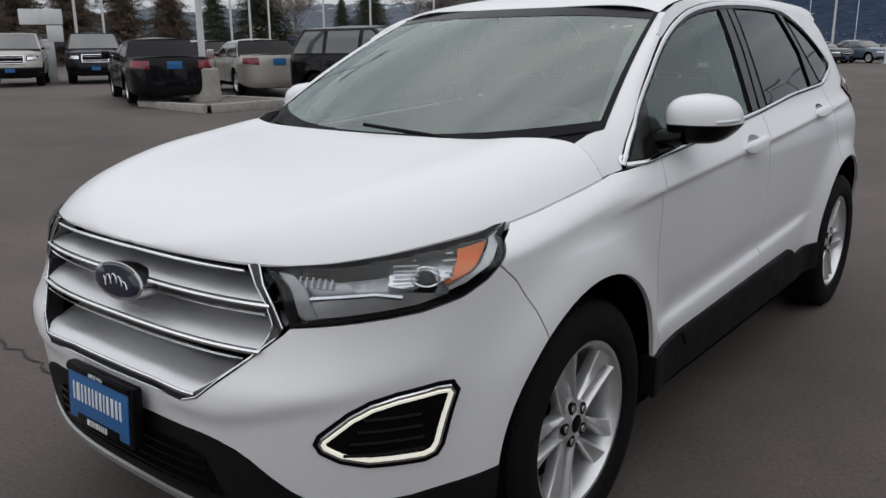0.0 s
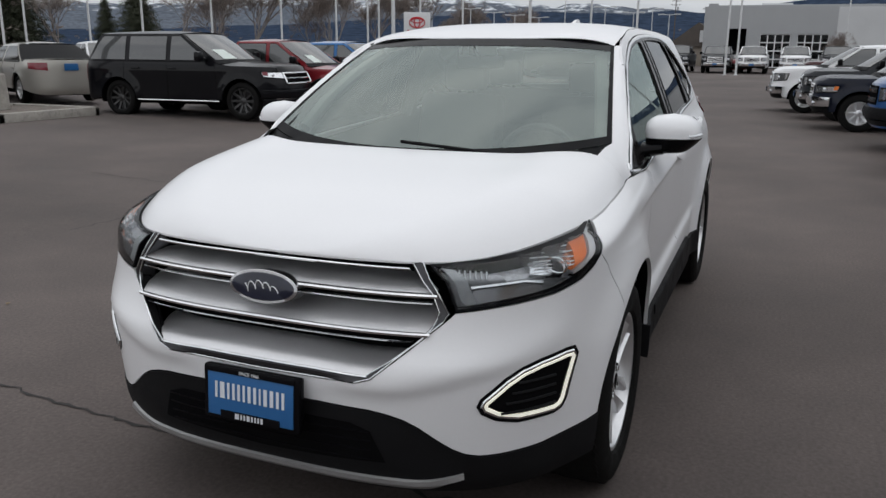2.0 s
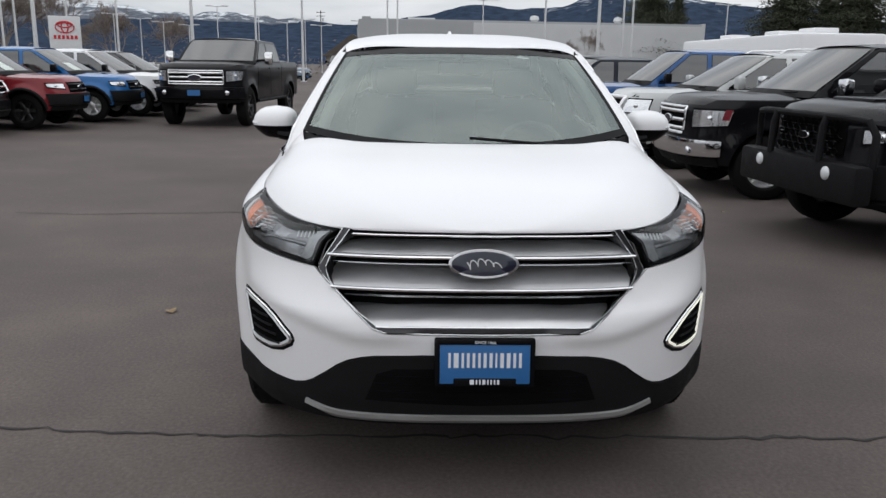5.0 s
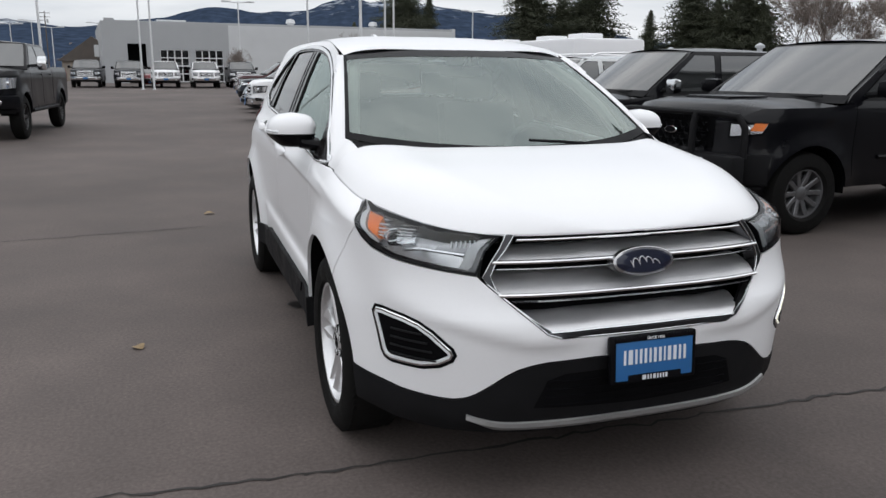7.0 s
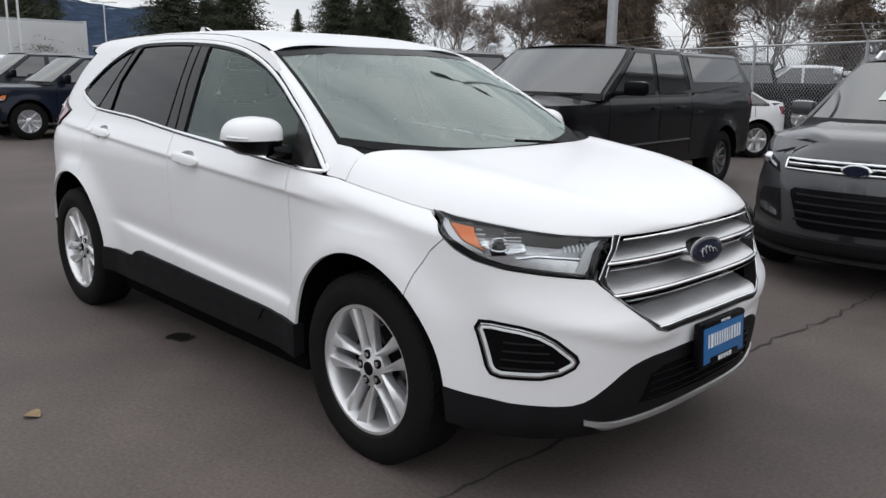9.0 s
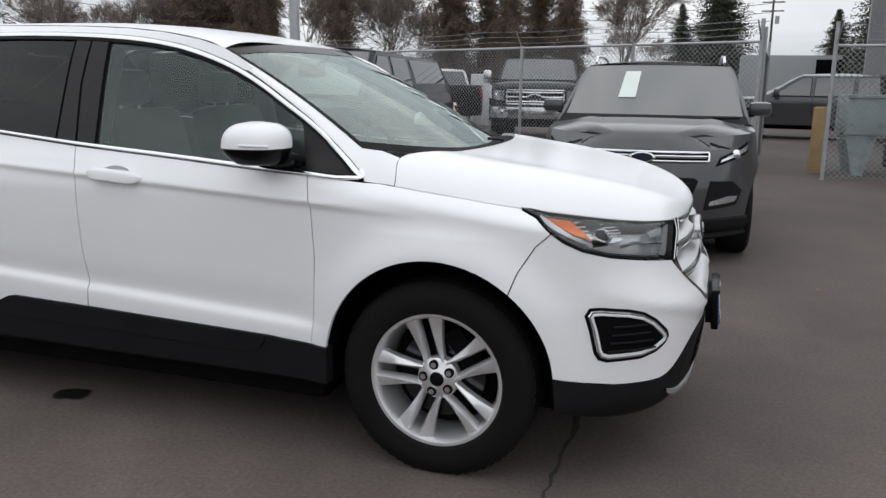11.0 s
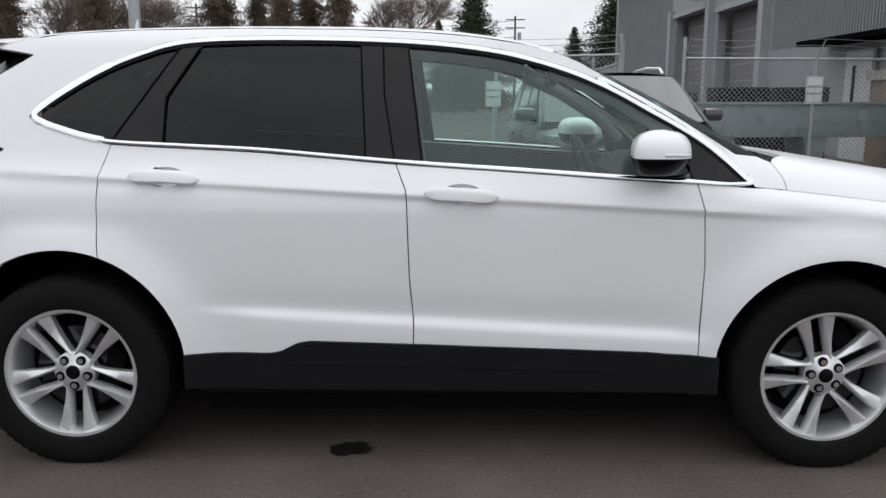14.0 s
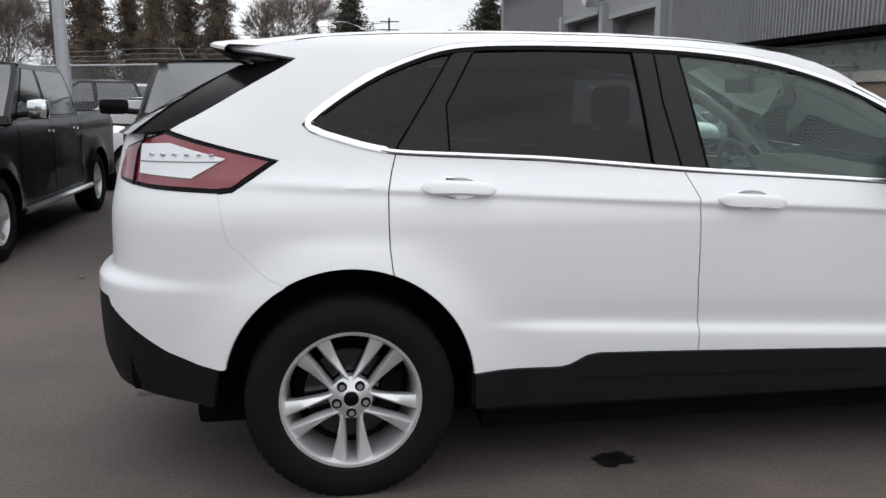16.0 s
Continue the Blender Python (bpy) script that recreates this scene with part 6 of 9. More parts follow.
def plain_wheel(parent, m, r, rim_r, half, metal, spokes, key, flip):
    """A wheel for the other vehicles: tyre, rim, spokes, hub."""
    if key not in wheel_cache:
        meshes = []
        bm = bmesh.new()
        lathe(bm, [(rim_r, -half * 0.8), (rim_r + 0.03, -half), (r - 0.05, -half), (r - 0.012, -half * 0.82), (r, -half * 0.5), (r, half * 0.5), (r - 0.012, half * 0.82), (r - 0.05, half), (rim_r + 0.03, half), (rim_r, half * 0.8)], 40)
        meshes.append(("tyre", bm, RUBBER))
        bm = bmesh.new()
        lathe(bm, [(rim_r + 0.004, half * 0.80), (rim_r - 0.012, half * 0.80), (rim_r - 0.022, half * 0.5), (rim_r - 0.03, -half * 0.2), (0.02, -half * 0.2)], 40)
        meshes.append(("rim", bm, metal))
        bm = bmesh.new()
        lathe(bm, [(0.0, half * 0.62), (0.05, half * 0.60), (0.075, half * 0.5), (0.08, half * 0.1)], 24)
        meshes.append(("hub", bm, metal))
        for k in range(spokes):
            bm = bmesh.new()
            plain_spoke(bm, k / spokes * math.tau, 0.0, 0.05, rim_r - 0.014, 0.05, 0.075 if spokes < 8 else 0.05, half * 0.52, half * 0.72, 0)
            meshes.append(("spoke", bm, metal))
        out = []
        for nm, bm, mt in meshes:
            finish(bm)
            me = bpy.data.meshes.new(nm)
            bm.to_mesh(me)
            bm.free()
            me.materials.append(mt)
            out.append((nm, me))
        wheel_cache[key] = out
    first = None
    for nm, me in wheel_cache[key]:
        ob = new("wheel" if first is None else nm, me)
        if first is None:
            ob.parent = parent
            ob.matrix_local = m @ (Matrix.Rotation(math.pi, 4, "Z") if flip else Matrix.Identity(4))
            first = ob
        else:
            ob.parent = first
    return first


def vehicle(name, label, category, m, v, color, group=""):
    """A parked vehicle from its measures."""
    v = dict(v)
    H, W, wb, r, zb = v["H"], v["W"], v["wb"], v["r"], v["belt"]
    front, rear = wb / 2 + v["fo"], wb / 2 + v["fo"] - v["L"]
    v.update(front=front, rear=rear)
    lod = v.get("lod", 1.0)
    du, dv = 0.09 * lod, 0.05 * lod
    clear, zn, zc, zt = v["clear"], v["zn"], v["zc"], v["deck"]
    hw = W / 2
    v.setdefault("arch", r + 0.07)
    v.setdefault("flare", 0.035)
    v.setdefault("exp", 3.2)
    v.setdefault("nose_run", 0.75)
    v.setdefault("tail_run", 0.35 if v["kind"] == "pickup" else 0.6)
    slope = v.get("slope", 0.06)
    v.setdefault("nose", [(clear - 0.1, front - 0.12), (clear + 0.10, front - 0.02), (clear + 0.25, front), (zn - 0.25, front - 0.02), (zn - 0.05, front - slope), (zn + 0.05, front - slope - 0.06), (H, front - 0.7)])
    v.setdefault("tail", [(clear - 0.1, rear + 0.10), (clear + 0.15, rear), (zt - 0.2, rear + 0.02), (zt, rear + 0.05), (H, rear + (0.05 if v["kind"] == "pickup" else 0.45))])
    top = v.get("top", 0.74)
    v.setdefault("girth", [(clear - 0.1, hw * 0.93), (clear + 0.08, hw * 0.97), (zb - 0.35, hw * 0.985), (zb - 0.15, hw * 0.99), (zb - 0.03, hw * 0.965), (zb + 0.02, hw * 0.945), ((zb + H) / 2, hw * (0.945 + top) / 2 + 0.01), (H - 0.07, hw * top), (H, hw * (top - 0.12))])
    h = Hull(v)
    root = thing(name, label, category, m, group)
    xc, xw, xr, xb = v["cowl"], v["wtop"], v["rtop"], v["rbase"]
    zr = H - 0.07
    line = pchip((rear - 0.01, xb - 0.05, xb + 0.05, xc - 0.05, xc + 0.15, front - 0.35, front + 0.01), (zt, zt, zb, zb - 0.01, zc, (zc + zn) / 2 + 0.03, zn))

    def shoulder(x):
        return float(line(x))

    def X_(*pts):
        return [(h.sx(x, z), z) for x, z in pts]

    def arch_(ax, a0, a1, n=14):
        return X_(*[(ax + v["arch"] * math.cos(radians(a0 + (a1 - a0) * k / n)), r + v["arch"] * math.sin(radians(a0 + (a1 - a0) * k / n))) for k in range(n + 1)])

    def add(nm, bm, mt, par=None, lb="", smooth=True):
        return part(nm, bm, mt, par or root, lb, smooth)

    def skin_patch(nm, poly, mt, off=0.0, depth=0.015, par=None, lb="", side=1, d=None):
        bm = bmesh.new()
        patch(bm, poly, h.skin, (d or du), (d or dv), depth, off)
        if side < 0:
            bmesh.ops.scale(bm, vec=(1, -1, 1), verts=bm.verts)
        return add(nm, bm, mt, par, lb)

    def two(nm, poly, mt, off=0.0, depth=0.015, lb="", d=None):
        return [skin_patch(nm, poly, mt, off, depth, None, lb, s, d) for s in (1, -1)]

    alow = max(2.0, math.degrees(math.asin(max(-0.9, min(0.9, (clear - r) / v["arch"])))))
    # body sides with their wheel openings
    xs_top = np.linspace(front - 0.30, rear + 0.25, 26)
    topline = [(h.sy(y, zn), zn) for y in np.linspace(0, hw * 0.75, 5)] + X_(*[(x, shoulder(x)) for x in xs_top]) + [(h.sy(y, zt, True), zt) for y in (hw * 0.6, 0)]
    low = [(h.sy(0, clear, True), clear), (h.sy(hw * 0.7, clear, True), clear)] + arch_(-wb / 2, 180 - alow, alow) + arch_(wb / 2, 180 - alow, alow) + [(h.sy(hw * 0.7, clear), clear), (h.sy(0, clear), clear)]
    bm = bmesh.new()
    patch(bm, topline + low, h.skin, du, dv, 0.04, 0.0)
    b2 = mirrored(bm)
    tmp = bpy.data.meshes.new("half")
    b2.to_mesh(tmp)
    b2.free()
    bm.from_mesh(tmp)
    bpy.data.meshes.remove(tmp)
    bmesh.ops.remove_doubles(bm, verts=bm.verts, dist=1e-4)
    add("body", bm, color)
    # bonnet: from the rounded front edge to the cowl, between the wings' shoulder lines
    corner = h.at(h.sy(hw * 0.75, zn), zn)
    edge = [tuple(corner)]
    for x in np.linspace(front - 0.30, xc + 0.10, 12):
        ze = shoulder(x)
        edge.append(tuple(h.at(h.sx(x, ze), ze)))
    edge = np.array(edge)
    mid0, mid1 = float(h.at(0.0, zn)[0]), xc + 0.10 + 0.24
    crown = v.get("crown", 0.055)
    rows = []
    for i, t in enumerate(np.linspace(0, 1, len(edge)) ** 1.3):
        e_ = np.array([np.interp(t, np.linspace(0, 1, len(edge)), edge[:, k]) for k in range(3)])
        xm = mid0 + (mid1 - mid0) * t
        rise = math.sin(min(1.0, t / 0.45) * math.pi / 2)
        zm = zn + (e_[2] - zn) + crown * rise
        row = []
        for w in np.linspace(-1, 1, 21):
            a_ = abs(w)
            ridge_ = v.get("ridges", 0.010) * math.exp(-((a_ - 0.62) / 0.09) ** 2) * rise
            row.append((xm + (e_[0] - xm) * a_ ** 2.6, e_[1] * w, zm + (e_[2] - zm) * a_ ** 3.0 + ridge_))
        rows.append(row)
    rows.insert(0, [(q[0] - 0.03, q[1] * 0.99, q[2] - 0.03) for q in rows[0]])
    bm = bmesh.new()
    sheet(bm, rows)
    add("bonnet", bm, color)
    if v.get("scoop"):
        bm = bmesh.new()
        box(bm, xc + 0.55, 0, zc + 0.065, 0.5, 0.62, 0.05, 0.02)
        add("bonnet_scoop", bm, color)
    # cabin sides, glass, roof
    cab = X_((xc - 0.02, zb - 0.01), (xc - 0.10, zb + 0.06), (xw + 0.06, zr - 0.04), (xw - 0.06, zr), (xr + 0.08, zr), (xr, zr - 0.03), (xb, zb - 0.01))
    two("cabin_side", cab, color, 0.0, 0.03)
    slope_f = (xc - 0.10 - xw) / (zr - zb)
    slope_r = (xr - xb) / (zr - zb)
    zl, zh = zb + 0.035, zr - 0.045

    def wx(z, front_edge):
        return (xc - 0.16 - slope_f * (z - zb)) if front_edge else (xb + 0.10 + slope_r * (z - zb))
    cuts = v["windows"]
    edges = [None] + list(cuts) + [None]
    for i in range(len(edges) - 1):
        a, b = edges[i], edges[i + 1]
        p1 = (wx(zl, True), zl) if a is None else (a - 0.04, zl)
        p2 = (wx(zh, True), zh) if a is None else (a - 0.055, zh)
        p3 = (wx(zh, False), zh) if b is None else (b + 0.035, zh)
        p4 = (wx(zl, False), zl) if b is None else (b + 0.045, zl)
        if p1[0] - p4[0] < 0.1:
            continue
        for sd in (1, -1):
            back_ = skin_patch("side_window", X_(p1, p2, p3, p4), GLOSS_BLACK, 0.003, 0.0, None, "dark side window", sd, 0.12)
            skin_patch("pane", shrink(X_(p1, p2, p3, p4), 0.012), SCREEN, 0.007, 0.0, back_, "", sd, 0.12)
    if cuts:
        two("post", X_((wx(zl, True) + 0.02, zl - 0.03), (wx(zl, True) - 0.02, zl - 0.005), (wx(zl, False), zl - 0.005), (wx(zl, False), zl - 0.03)), v.get("trim", GLOSS_BLACK), 0.004, 0.0, d=0.15)

    def edge_y(x, z):
        return float(h.at(h.sx(x, z), z)[1])

    def slab(xa, za, xz, zz, bow_a, bow_z, n=17, wmax=1.0, t0=0.0, t1=1.0, lift=0.0, m_=7):
        rows = []
        up_ = Vector((abs(zz - za), 0, abs(xa - xz))).normalized() * lift * (1 if bow_a > 0 else -1)
        for t in np.linspace(t0, t1, m_):
            row = []
            x, z = xa + (xz - xa) * t, za + (zz - za) * t
            y = edge_y(x, z) * 0.985
            for w in np.linspace(-wmax, wmax, n):
                row.append((x + (bow_a + (bow_z - bow_a) * t) * (1 - abs(w) ** 2.2) + up_.x, y * w, z + 0.01 * (1 - abs(w) ** 2) + abs(up_.z)))
            rows.append(row)
        return rows
    bow = v.get("bow", 0.24)
    ws_rows = slab(xc - 0.06, zb, xw, zr, bow, 0.12)
    bm = bmesh.new()
    sheet(bm, ws_rows)
    wsb = add("windscreen", bm, color, None, "windscreen reflecting grey sky")
    bm = bmesh.new()
    sheet(bm, slab(xc - 0.06, zb, xw, zr, bow, 0.12, 17, 0.945, 0.03, 0.955, 0.012))
    add("windscreen_pane", bm, SCREEN, wsb)
    bm = bmesh.new()
    sheet(bm, slab(xc - 0.06, zb, xw, zr, bow, 0.12, 17, 0.985, -0.06, 0.075, 0.017, 3))
    add("cowl", bm, BLACK_TRIM, wsb)
    if v.get("clearglass", True):
        bm = bmesh.new()
        tube(bm, [(xw + 0.16 + bow * 0.4, -0.11, zr - 0.13), (xw + 0.16 + bow * 0.4, 0.11, zr - 0.13)], 0.028, 6)
        add("inner_mirror", bm, GLOSS_BLACK, wsb)
    if v.get("card"):
        w0, w1, t0_, t1_ = v["card"]
        bm = bmesh.new()
        sheet(bm, [row[int(round((w0 + 1) * 20)):int(round((w1 + 1) * 20)) + 1] for row in slab(xc - 0.06, zb, xw, zr, bow, 0.12, 41, 1.0, t0_, t1_, 0.018, 4)])
        add("price_card", bm, WHITE_CARD, wsb, "pale paper card behind the windscreen")
    bm = bmesh.new()
    sheet(bm, slab(xb + 0.03, zb, xr, zr, -0.05, -0.04))
    add("back_window", bm, GLOSS_BLACK, None, "dark back window")
    rows = []
    for t in np.linspace(0, 1, 12):
        x = xw + (xr - xw) * t
        ye = edge_y(x, zr)
        rows.append([(x + (0.10 * (1 - t) ** 3 - 0.04 * t ** 3) * (1 - abs(w) ** 2.2), ye * w, zr + 0.07 * (1 - abs(w) ** 2.4) * (0.35 + 0.65 * math.sin(math.pi * min(1, 0.12 + 0.80 * t)))) for w in np.linspace(-1, 1, 13)])
    bm = bmesh.new()
    sheet(bm, rows)
    roof_ob = add("roof", bm, color)
    if v.get("rails"):
        for sd in (1, -1):
            bm = bmesh.new()
            ye = edge_y((xw + xr) / 2, zr) - 0.06
            tube(bm, [(xw - 0.15, ye * sd, zr + 0.03), (xw - 0.28, ye * sd, zr + 0.095), ((xw + xr) / 2, ye * sd, zr + 0.115), (xr + 0.30, ye * sd, zr + 0.09), (xr + 0.15, ye * sd, zr + 0.02)], 0.016, 8)
            add("roof_rail", bm, SATIN_SILVER, roof_ob, "silver roof rail")
    # load bed or boot
    if v["kind"] == "pickup":
        bm = bmesh.new()
        ye = edge_y(rear + 0.8, zt) * 0.96
        box(bm, (rear + xb) / 2 + 0.02, 0, zt - 0.03, xb - rear - 0.14, 2 * ye, 0.03, 0.005)
        add("bed_cover", bm, BLACK_TRIM, None, "black load bed cover")
        if v.get("canopy"):
            rows = []
            x_a, x_b = xb - 0.02, rear + 0.10
            for t in np.linspace(0, 1, 8):
                x = x_a + (x_b - x_a) * t
                hh = (zr + 0.0 - zt) * (1 if t < 0.9 else 1 - 0.35 * (t - 0.9) / 0.1)
                rows.append([(x, y * ye, zt + z * hh) for y, z in ((-1.02, 0), (-0.98, 0.3), (-0.84, 0.93), (-0.76, 1.0), (0, 1.03), (0.76, 1.0), (0.84, 0.93), (0.98, 0.3), (1.02, 0))])
            bm = bmesh.new()
            vs = sheet(bm, rows)
            bm.faces.new(vs[-1])
            bm.faces.new(vs[0])
            can = add("canopy", bm, color, None, "black load bed canopy with side windows")
            for sd in (1, -1):
                bm = bmesh.new()
                xa_, xb_ = x_a - 0.12, x_b + 0.28
                sheet(bm, [[(xa_, sd * ye * 0.985, zt + 0.28 * (zr - zt)), (xb_ + 0.02, sd * ye * 0.985, zt + 0.28 * (zr - zt))], [(xa_, sd * ye * 0.865, zt + 0.88 * (zr - zt)), (xb_ + 0.16, sd * ye * 0.865, zt + 0.88 * (zr - zt))]])
                add("canopy_window", bm, CAR_GLASS, can)
    elif v["kind"] == "sedan":
        rows = []
        for t in np.linspace(0, 1, 6):
            x = xb + 0.10 + (rear + 0.06 - xb - 0.10) * t
            row = []
            for w in np.linspace(-1, 1, 11):
                xe = x + 0.12 * t * t * abs(w) ** 3
                ye = float(h.at(h.sx(xe, zt), zt)[1])
                row.append((xe, ye * w, zt + 0.03 * (1 - abs(w) ** 3)))
            rows.append(row)
        bm = bmesh.new()
        sheet(bm, rows)
        add("boot_lid", bm, color)
    # underside, liners
    bm = bmesh.new()
    box(bm, (front + rear) / 2, 0, clear + 0.12, v["L"] - 0.7, W * 0.62, 0.30, 0.03)
    box(bm, 0, 0, clear + 0.15, wb - 2 * v["arch"] - 0.04, W * 0.86, 0.24, 0.03)
    add("underbody", bm, DARK_VOID)
    for ax in (wb / 2, -wb / 2):
        for sd in (1, -1):
            bm = bmesh.new()
            rr = v["arch"] + 0.004
            rows = []
            for a in np.linspace(radians(alow - 8), radians(188 - alow), 16):
                x, z = ax + rr * math.cos(a), r + rr * math.sin(a)
                yo = float(h.at(h.sx(x, max(z, clear)), max(z, clear))[1]) - 0.02
                rows.append([(x, yo * sd, z), (x, (hw - 0.40) * sd, z)])
            vs = sheet(bm, rows)
            bm.faces.new([q[1] for q in vs])
            add("wheel_liner", bm, DARK_VOID)
            plain_wheel(root, Matrix.Translation((ax, sd * (hw - v.get("tyre_w", 0.26) / 2 - 0.025), r)), r, v["rim"], v.get("tyre_w", 0.26) / 2, v.get("rim_mat", ALLOY), v.get("spokes", 6), (r, v["rim"], v.get("tyre_w", 0.26), v.get("rim_mat", ALLOY).name, v.get("spokes", 6)), sd < 0)
    if v["flare"] > 0.05:
        for ax in (wb / 2, -wb / 2):
            for sd in (1, -1):
                bm = bmesh.new()
                tube(bm, [tuple(h.skin(h.sx(ax + (v["arch"] + 0.015) * math.cos(a), r + (v["arch"] + 0.015) * math.sin(a)), r + (v["arch"] + 0.015) * math.sin(a), 0.012) * np.array([1, sd, 1])) for a in np.linspace(radians(6), radians(174), 18)], 0.035, 8)
                add("wheel_arch_trim", bm, BLACK_TRIM)
    # face
    g = v["grille"]
    zg0, zg1, yg = g["z0"], g["z1"], g["y"]
    ygb = g.get("yb", yg)
    gp = [(h.sy(ygb, zg0), zg0), (h.sy(yg, (zg0 + zg1) / 2), (zg0 + zg1) / 2), (h.sy(yg, zg1), zg1), (-h.sy(yg, zg1), zg1), (-h.sy(yg, (zg0 + zg1) / 2), (zg0 + zg1) / 2), (-h.sy(ygb, zg0), zg0)]
    gr = skin_patch("grille", gp, g.get("back", DARK_VOID), 0.006, 0.03, None, g.get("label", ""), 1, 0.08)
    nb = g.get("bars", 3)
    for k in range(nb):
        z = zg0 + (zg1 - zg0) * (k + 0.5) / nb
        bh = (zg1 - zg0) / nb * g.get("fill", 0.45)
        bm = bmesh.new()
        rows = []
        for t in np.linspace(-1, 1, 15):
            s_ = h.sy(min(yg, ygb + (yg - ygb) * 2 * (z - zg0) / (zg1 - zg0)) * 0.97, z) * t
            rows.append([tuple(h.skin(s_, z + dz, o)) for dz, o in ((bh / 2, 0.004), (bh / 2, 0.018), (0, 0.026), (-bh / 2, 0.018), (-bh / 2, 0.004))])
        sheet(bm, rows)
        add("grille_bar", bm, g.get("bar_mat", CHROME), gr)
    if g.get("rim_mat"):
        bm = bmesh.new()
        loop = []
        for i in range(len(gp)):
            a, b = gp[i], gp[(i + 1) % len(gp)]
            loop += [tuple(h.skin(a[0] + (b[0] - a[0]) * t, a[1] + (b[1] - a[1]) * t, 0.016)) for t in np.linspace(0, 1, 6)[:-1]]
        tube(bm, loop, g.get("rim_r", 0.022), 8, closed=True)
        add("grille_surround", bm, g["rim_mat"], gr)
    if g.get("badge"):
        bm = bmesh.new()
        zz = (zg0 + zg1) / 2
        p = h.skin(0.0, zz, 0.035)
        rows = []
        for f, o in ((1.0, -0.02), (1.0, 0.004), (0.9, 0.010), (0.05, 0.012)):
            rows.append([(p[0] + o, g["badge"] * f * math.cos(a), zz + g["badge"] * 0.42 * f * math.sin(a)) for a in np.linspace(0, math.tau, 25)])
        sheet(bm, rows)
        bd = add("badge", bm, CHROME, gr, "plain chrome oval badge")
        bm = bmesh.new()
        sheet(bm, [[(p[0] + 0.0135, g["badge"] * f * math.cos(a), zz + g["badge"] * 0.42 * f * math.sin(a)) for a in np.linspace(0, math.tau, 25)] for f in (0.82, 0.05)])
        add("badge_face", bm, g.get("badge_mat", BADGE_BLUE), bd)
    for sd in (1, -1):
        q = v["lamp"]
        pl = [(h.sy(q["y0"], q["z0"]), q["z0"])] + X_((q["x"], q["z0"] + q.get("rise", 0.04)), (q["x"] - 0.06, q["z1"])) + [(h.sy(q["y0"] - q.get("in", 0.0), q["z1"] - q.get("drop", 0.0)), q["z1"] - q.get("drop", 0.0))]
        lamp_o = skin_patch("headlamp", pl, GLOSS_BLACK, 0.005, 0.02, None, "clear headlamp", sd, 0.08)
        inner = shrink(pl, 0.022)
        skin_patch("lamp_bowl", inner, REFLECTOR, 0.010, 0.0, lamp_o, "chrome lamp bowl", sd, 0.08)
        c = np.mean(np.array(pl), 0)
        bm = bmesh.new()
        p = h.skin(c[0], c[1], 0.004)
        bmesh.ops.create_uvsphere(bm, u_segments=14, v_segments=8, radius=min(0.04, (q["z1"] - q["z0"]) * 0.22), matrix=Matrix.Translation((p[0], p[1] * sd, p[2])))
        add("lamp_bulb", bm, REFLECTOR, lamp_o)
        if q.get("amber"):
            am = X_((q["x"] + 0.09, q["z0"] + 0.45 * (q["z1"] - q["z0"])), (q["x"], q["z0"] + 0.45 * (q["z1"] - q["z0"])), (q["x"] - 0.04, q["z1"]), (q["x"] + 0.06, q["z1"]))
            skin_patch("indicator", shrink(am, 0.008), AMBER if q["amber"] == 1 else RED_LENS, 0.014, 0.0, lamp_o, "amber indicator", sd, 0.08)
        tz0, tz1 = v.get("tail_z", (zt - 0.42, zt - 0.05))
        tp = X_((rear + v.get("tail_in", 0.22), tz0 + 0.04), (rear + v.get("tail_in", 0.22) + 0.05, tz1)) + [(h.sy(hw * v.get("tail_y", 0.80), tz1, True), tz1), (h.sy(hw * v.get("tail_y", 0.80), tz0, True), tz0)]
        skin_patch("tail_lamp", tp, RED_LENS, 0.008, 0.02, None, "red tail lamp", sd, 0.08)
        # mirror
        bm = bmesh.new()
        mz, my = zb + 0.10, hw + v.get("mir", 0.13)
        mh = v.get("mir_h", 0.20)
        box(bm, xc - 0.32, my * sd, mz + 0.02, 0.13, v.get("mir_w", 0.20), mh, 0.05)
        mo = add("door_mirror", bm, v.get("mir_mat", color), None, v.get("mir_label", "door mirror"))
        bm = bmesh.new()
        tube(bm, [(xc - 0.30, (hw - 0.08) * sd, mz - 0.04), (xc - 0.31, (my - 0.05) * sd, mz - 0.02)], 0.03, 8)
        add("mirror_arm", bm, BLACK_TRIM, mo)
        # handles and door lines
        for x in v["doors"]:
            bm = bmesh.new()
            p = h.skin(h.sx(x[0], zb - 0.13), zb - 0.13, 0.020)
            box(bm, p[0], p[1] * sd, p[2], 0.19, 0.024, 0.032, 0.010)
            add("door_handle", bm, v.get("handle_mat", color))
        for x in v["gaps"]:
            bm = bmesh.new()
            pts = [tuple(h.skin(h.sx(x + 0.02 * math.sin(t * 3), clear + 0.10 + (zb - clear - 0.10) * t), clear + 0.10 + (zb - clear - 0.10) * t, 0.0) * np.array([1, sd, 1])) for t in np.linspace(0, 1, 8)]
            tube(bm, pts, 0.0045, 5)
            add("door_gap", bm, DARK_VOID)
        if v.get("step"):
            bm = bmesh.new()
            tube(bm, [(x, (hw - 0.03) * sd, clear - 0.01) for x in np.linspace(-wb / 2 + v["arch"] + 0.05, wb / 2 - v["arch"] - 0.05, 5)], 0.045, 8, flat=1.4)
            add("side_step", bm, v["step"], None, "side step")
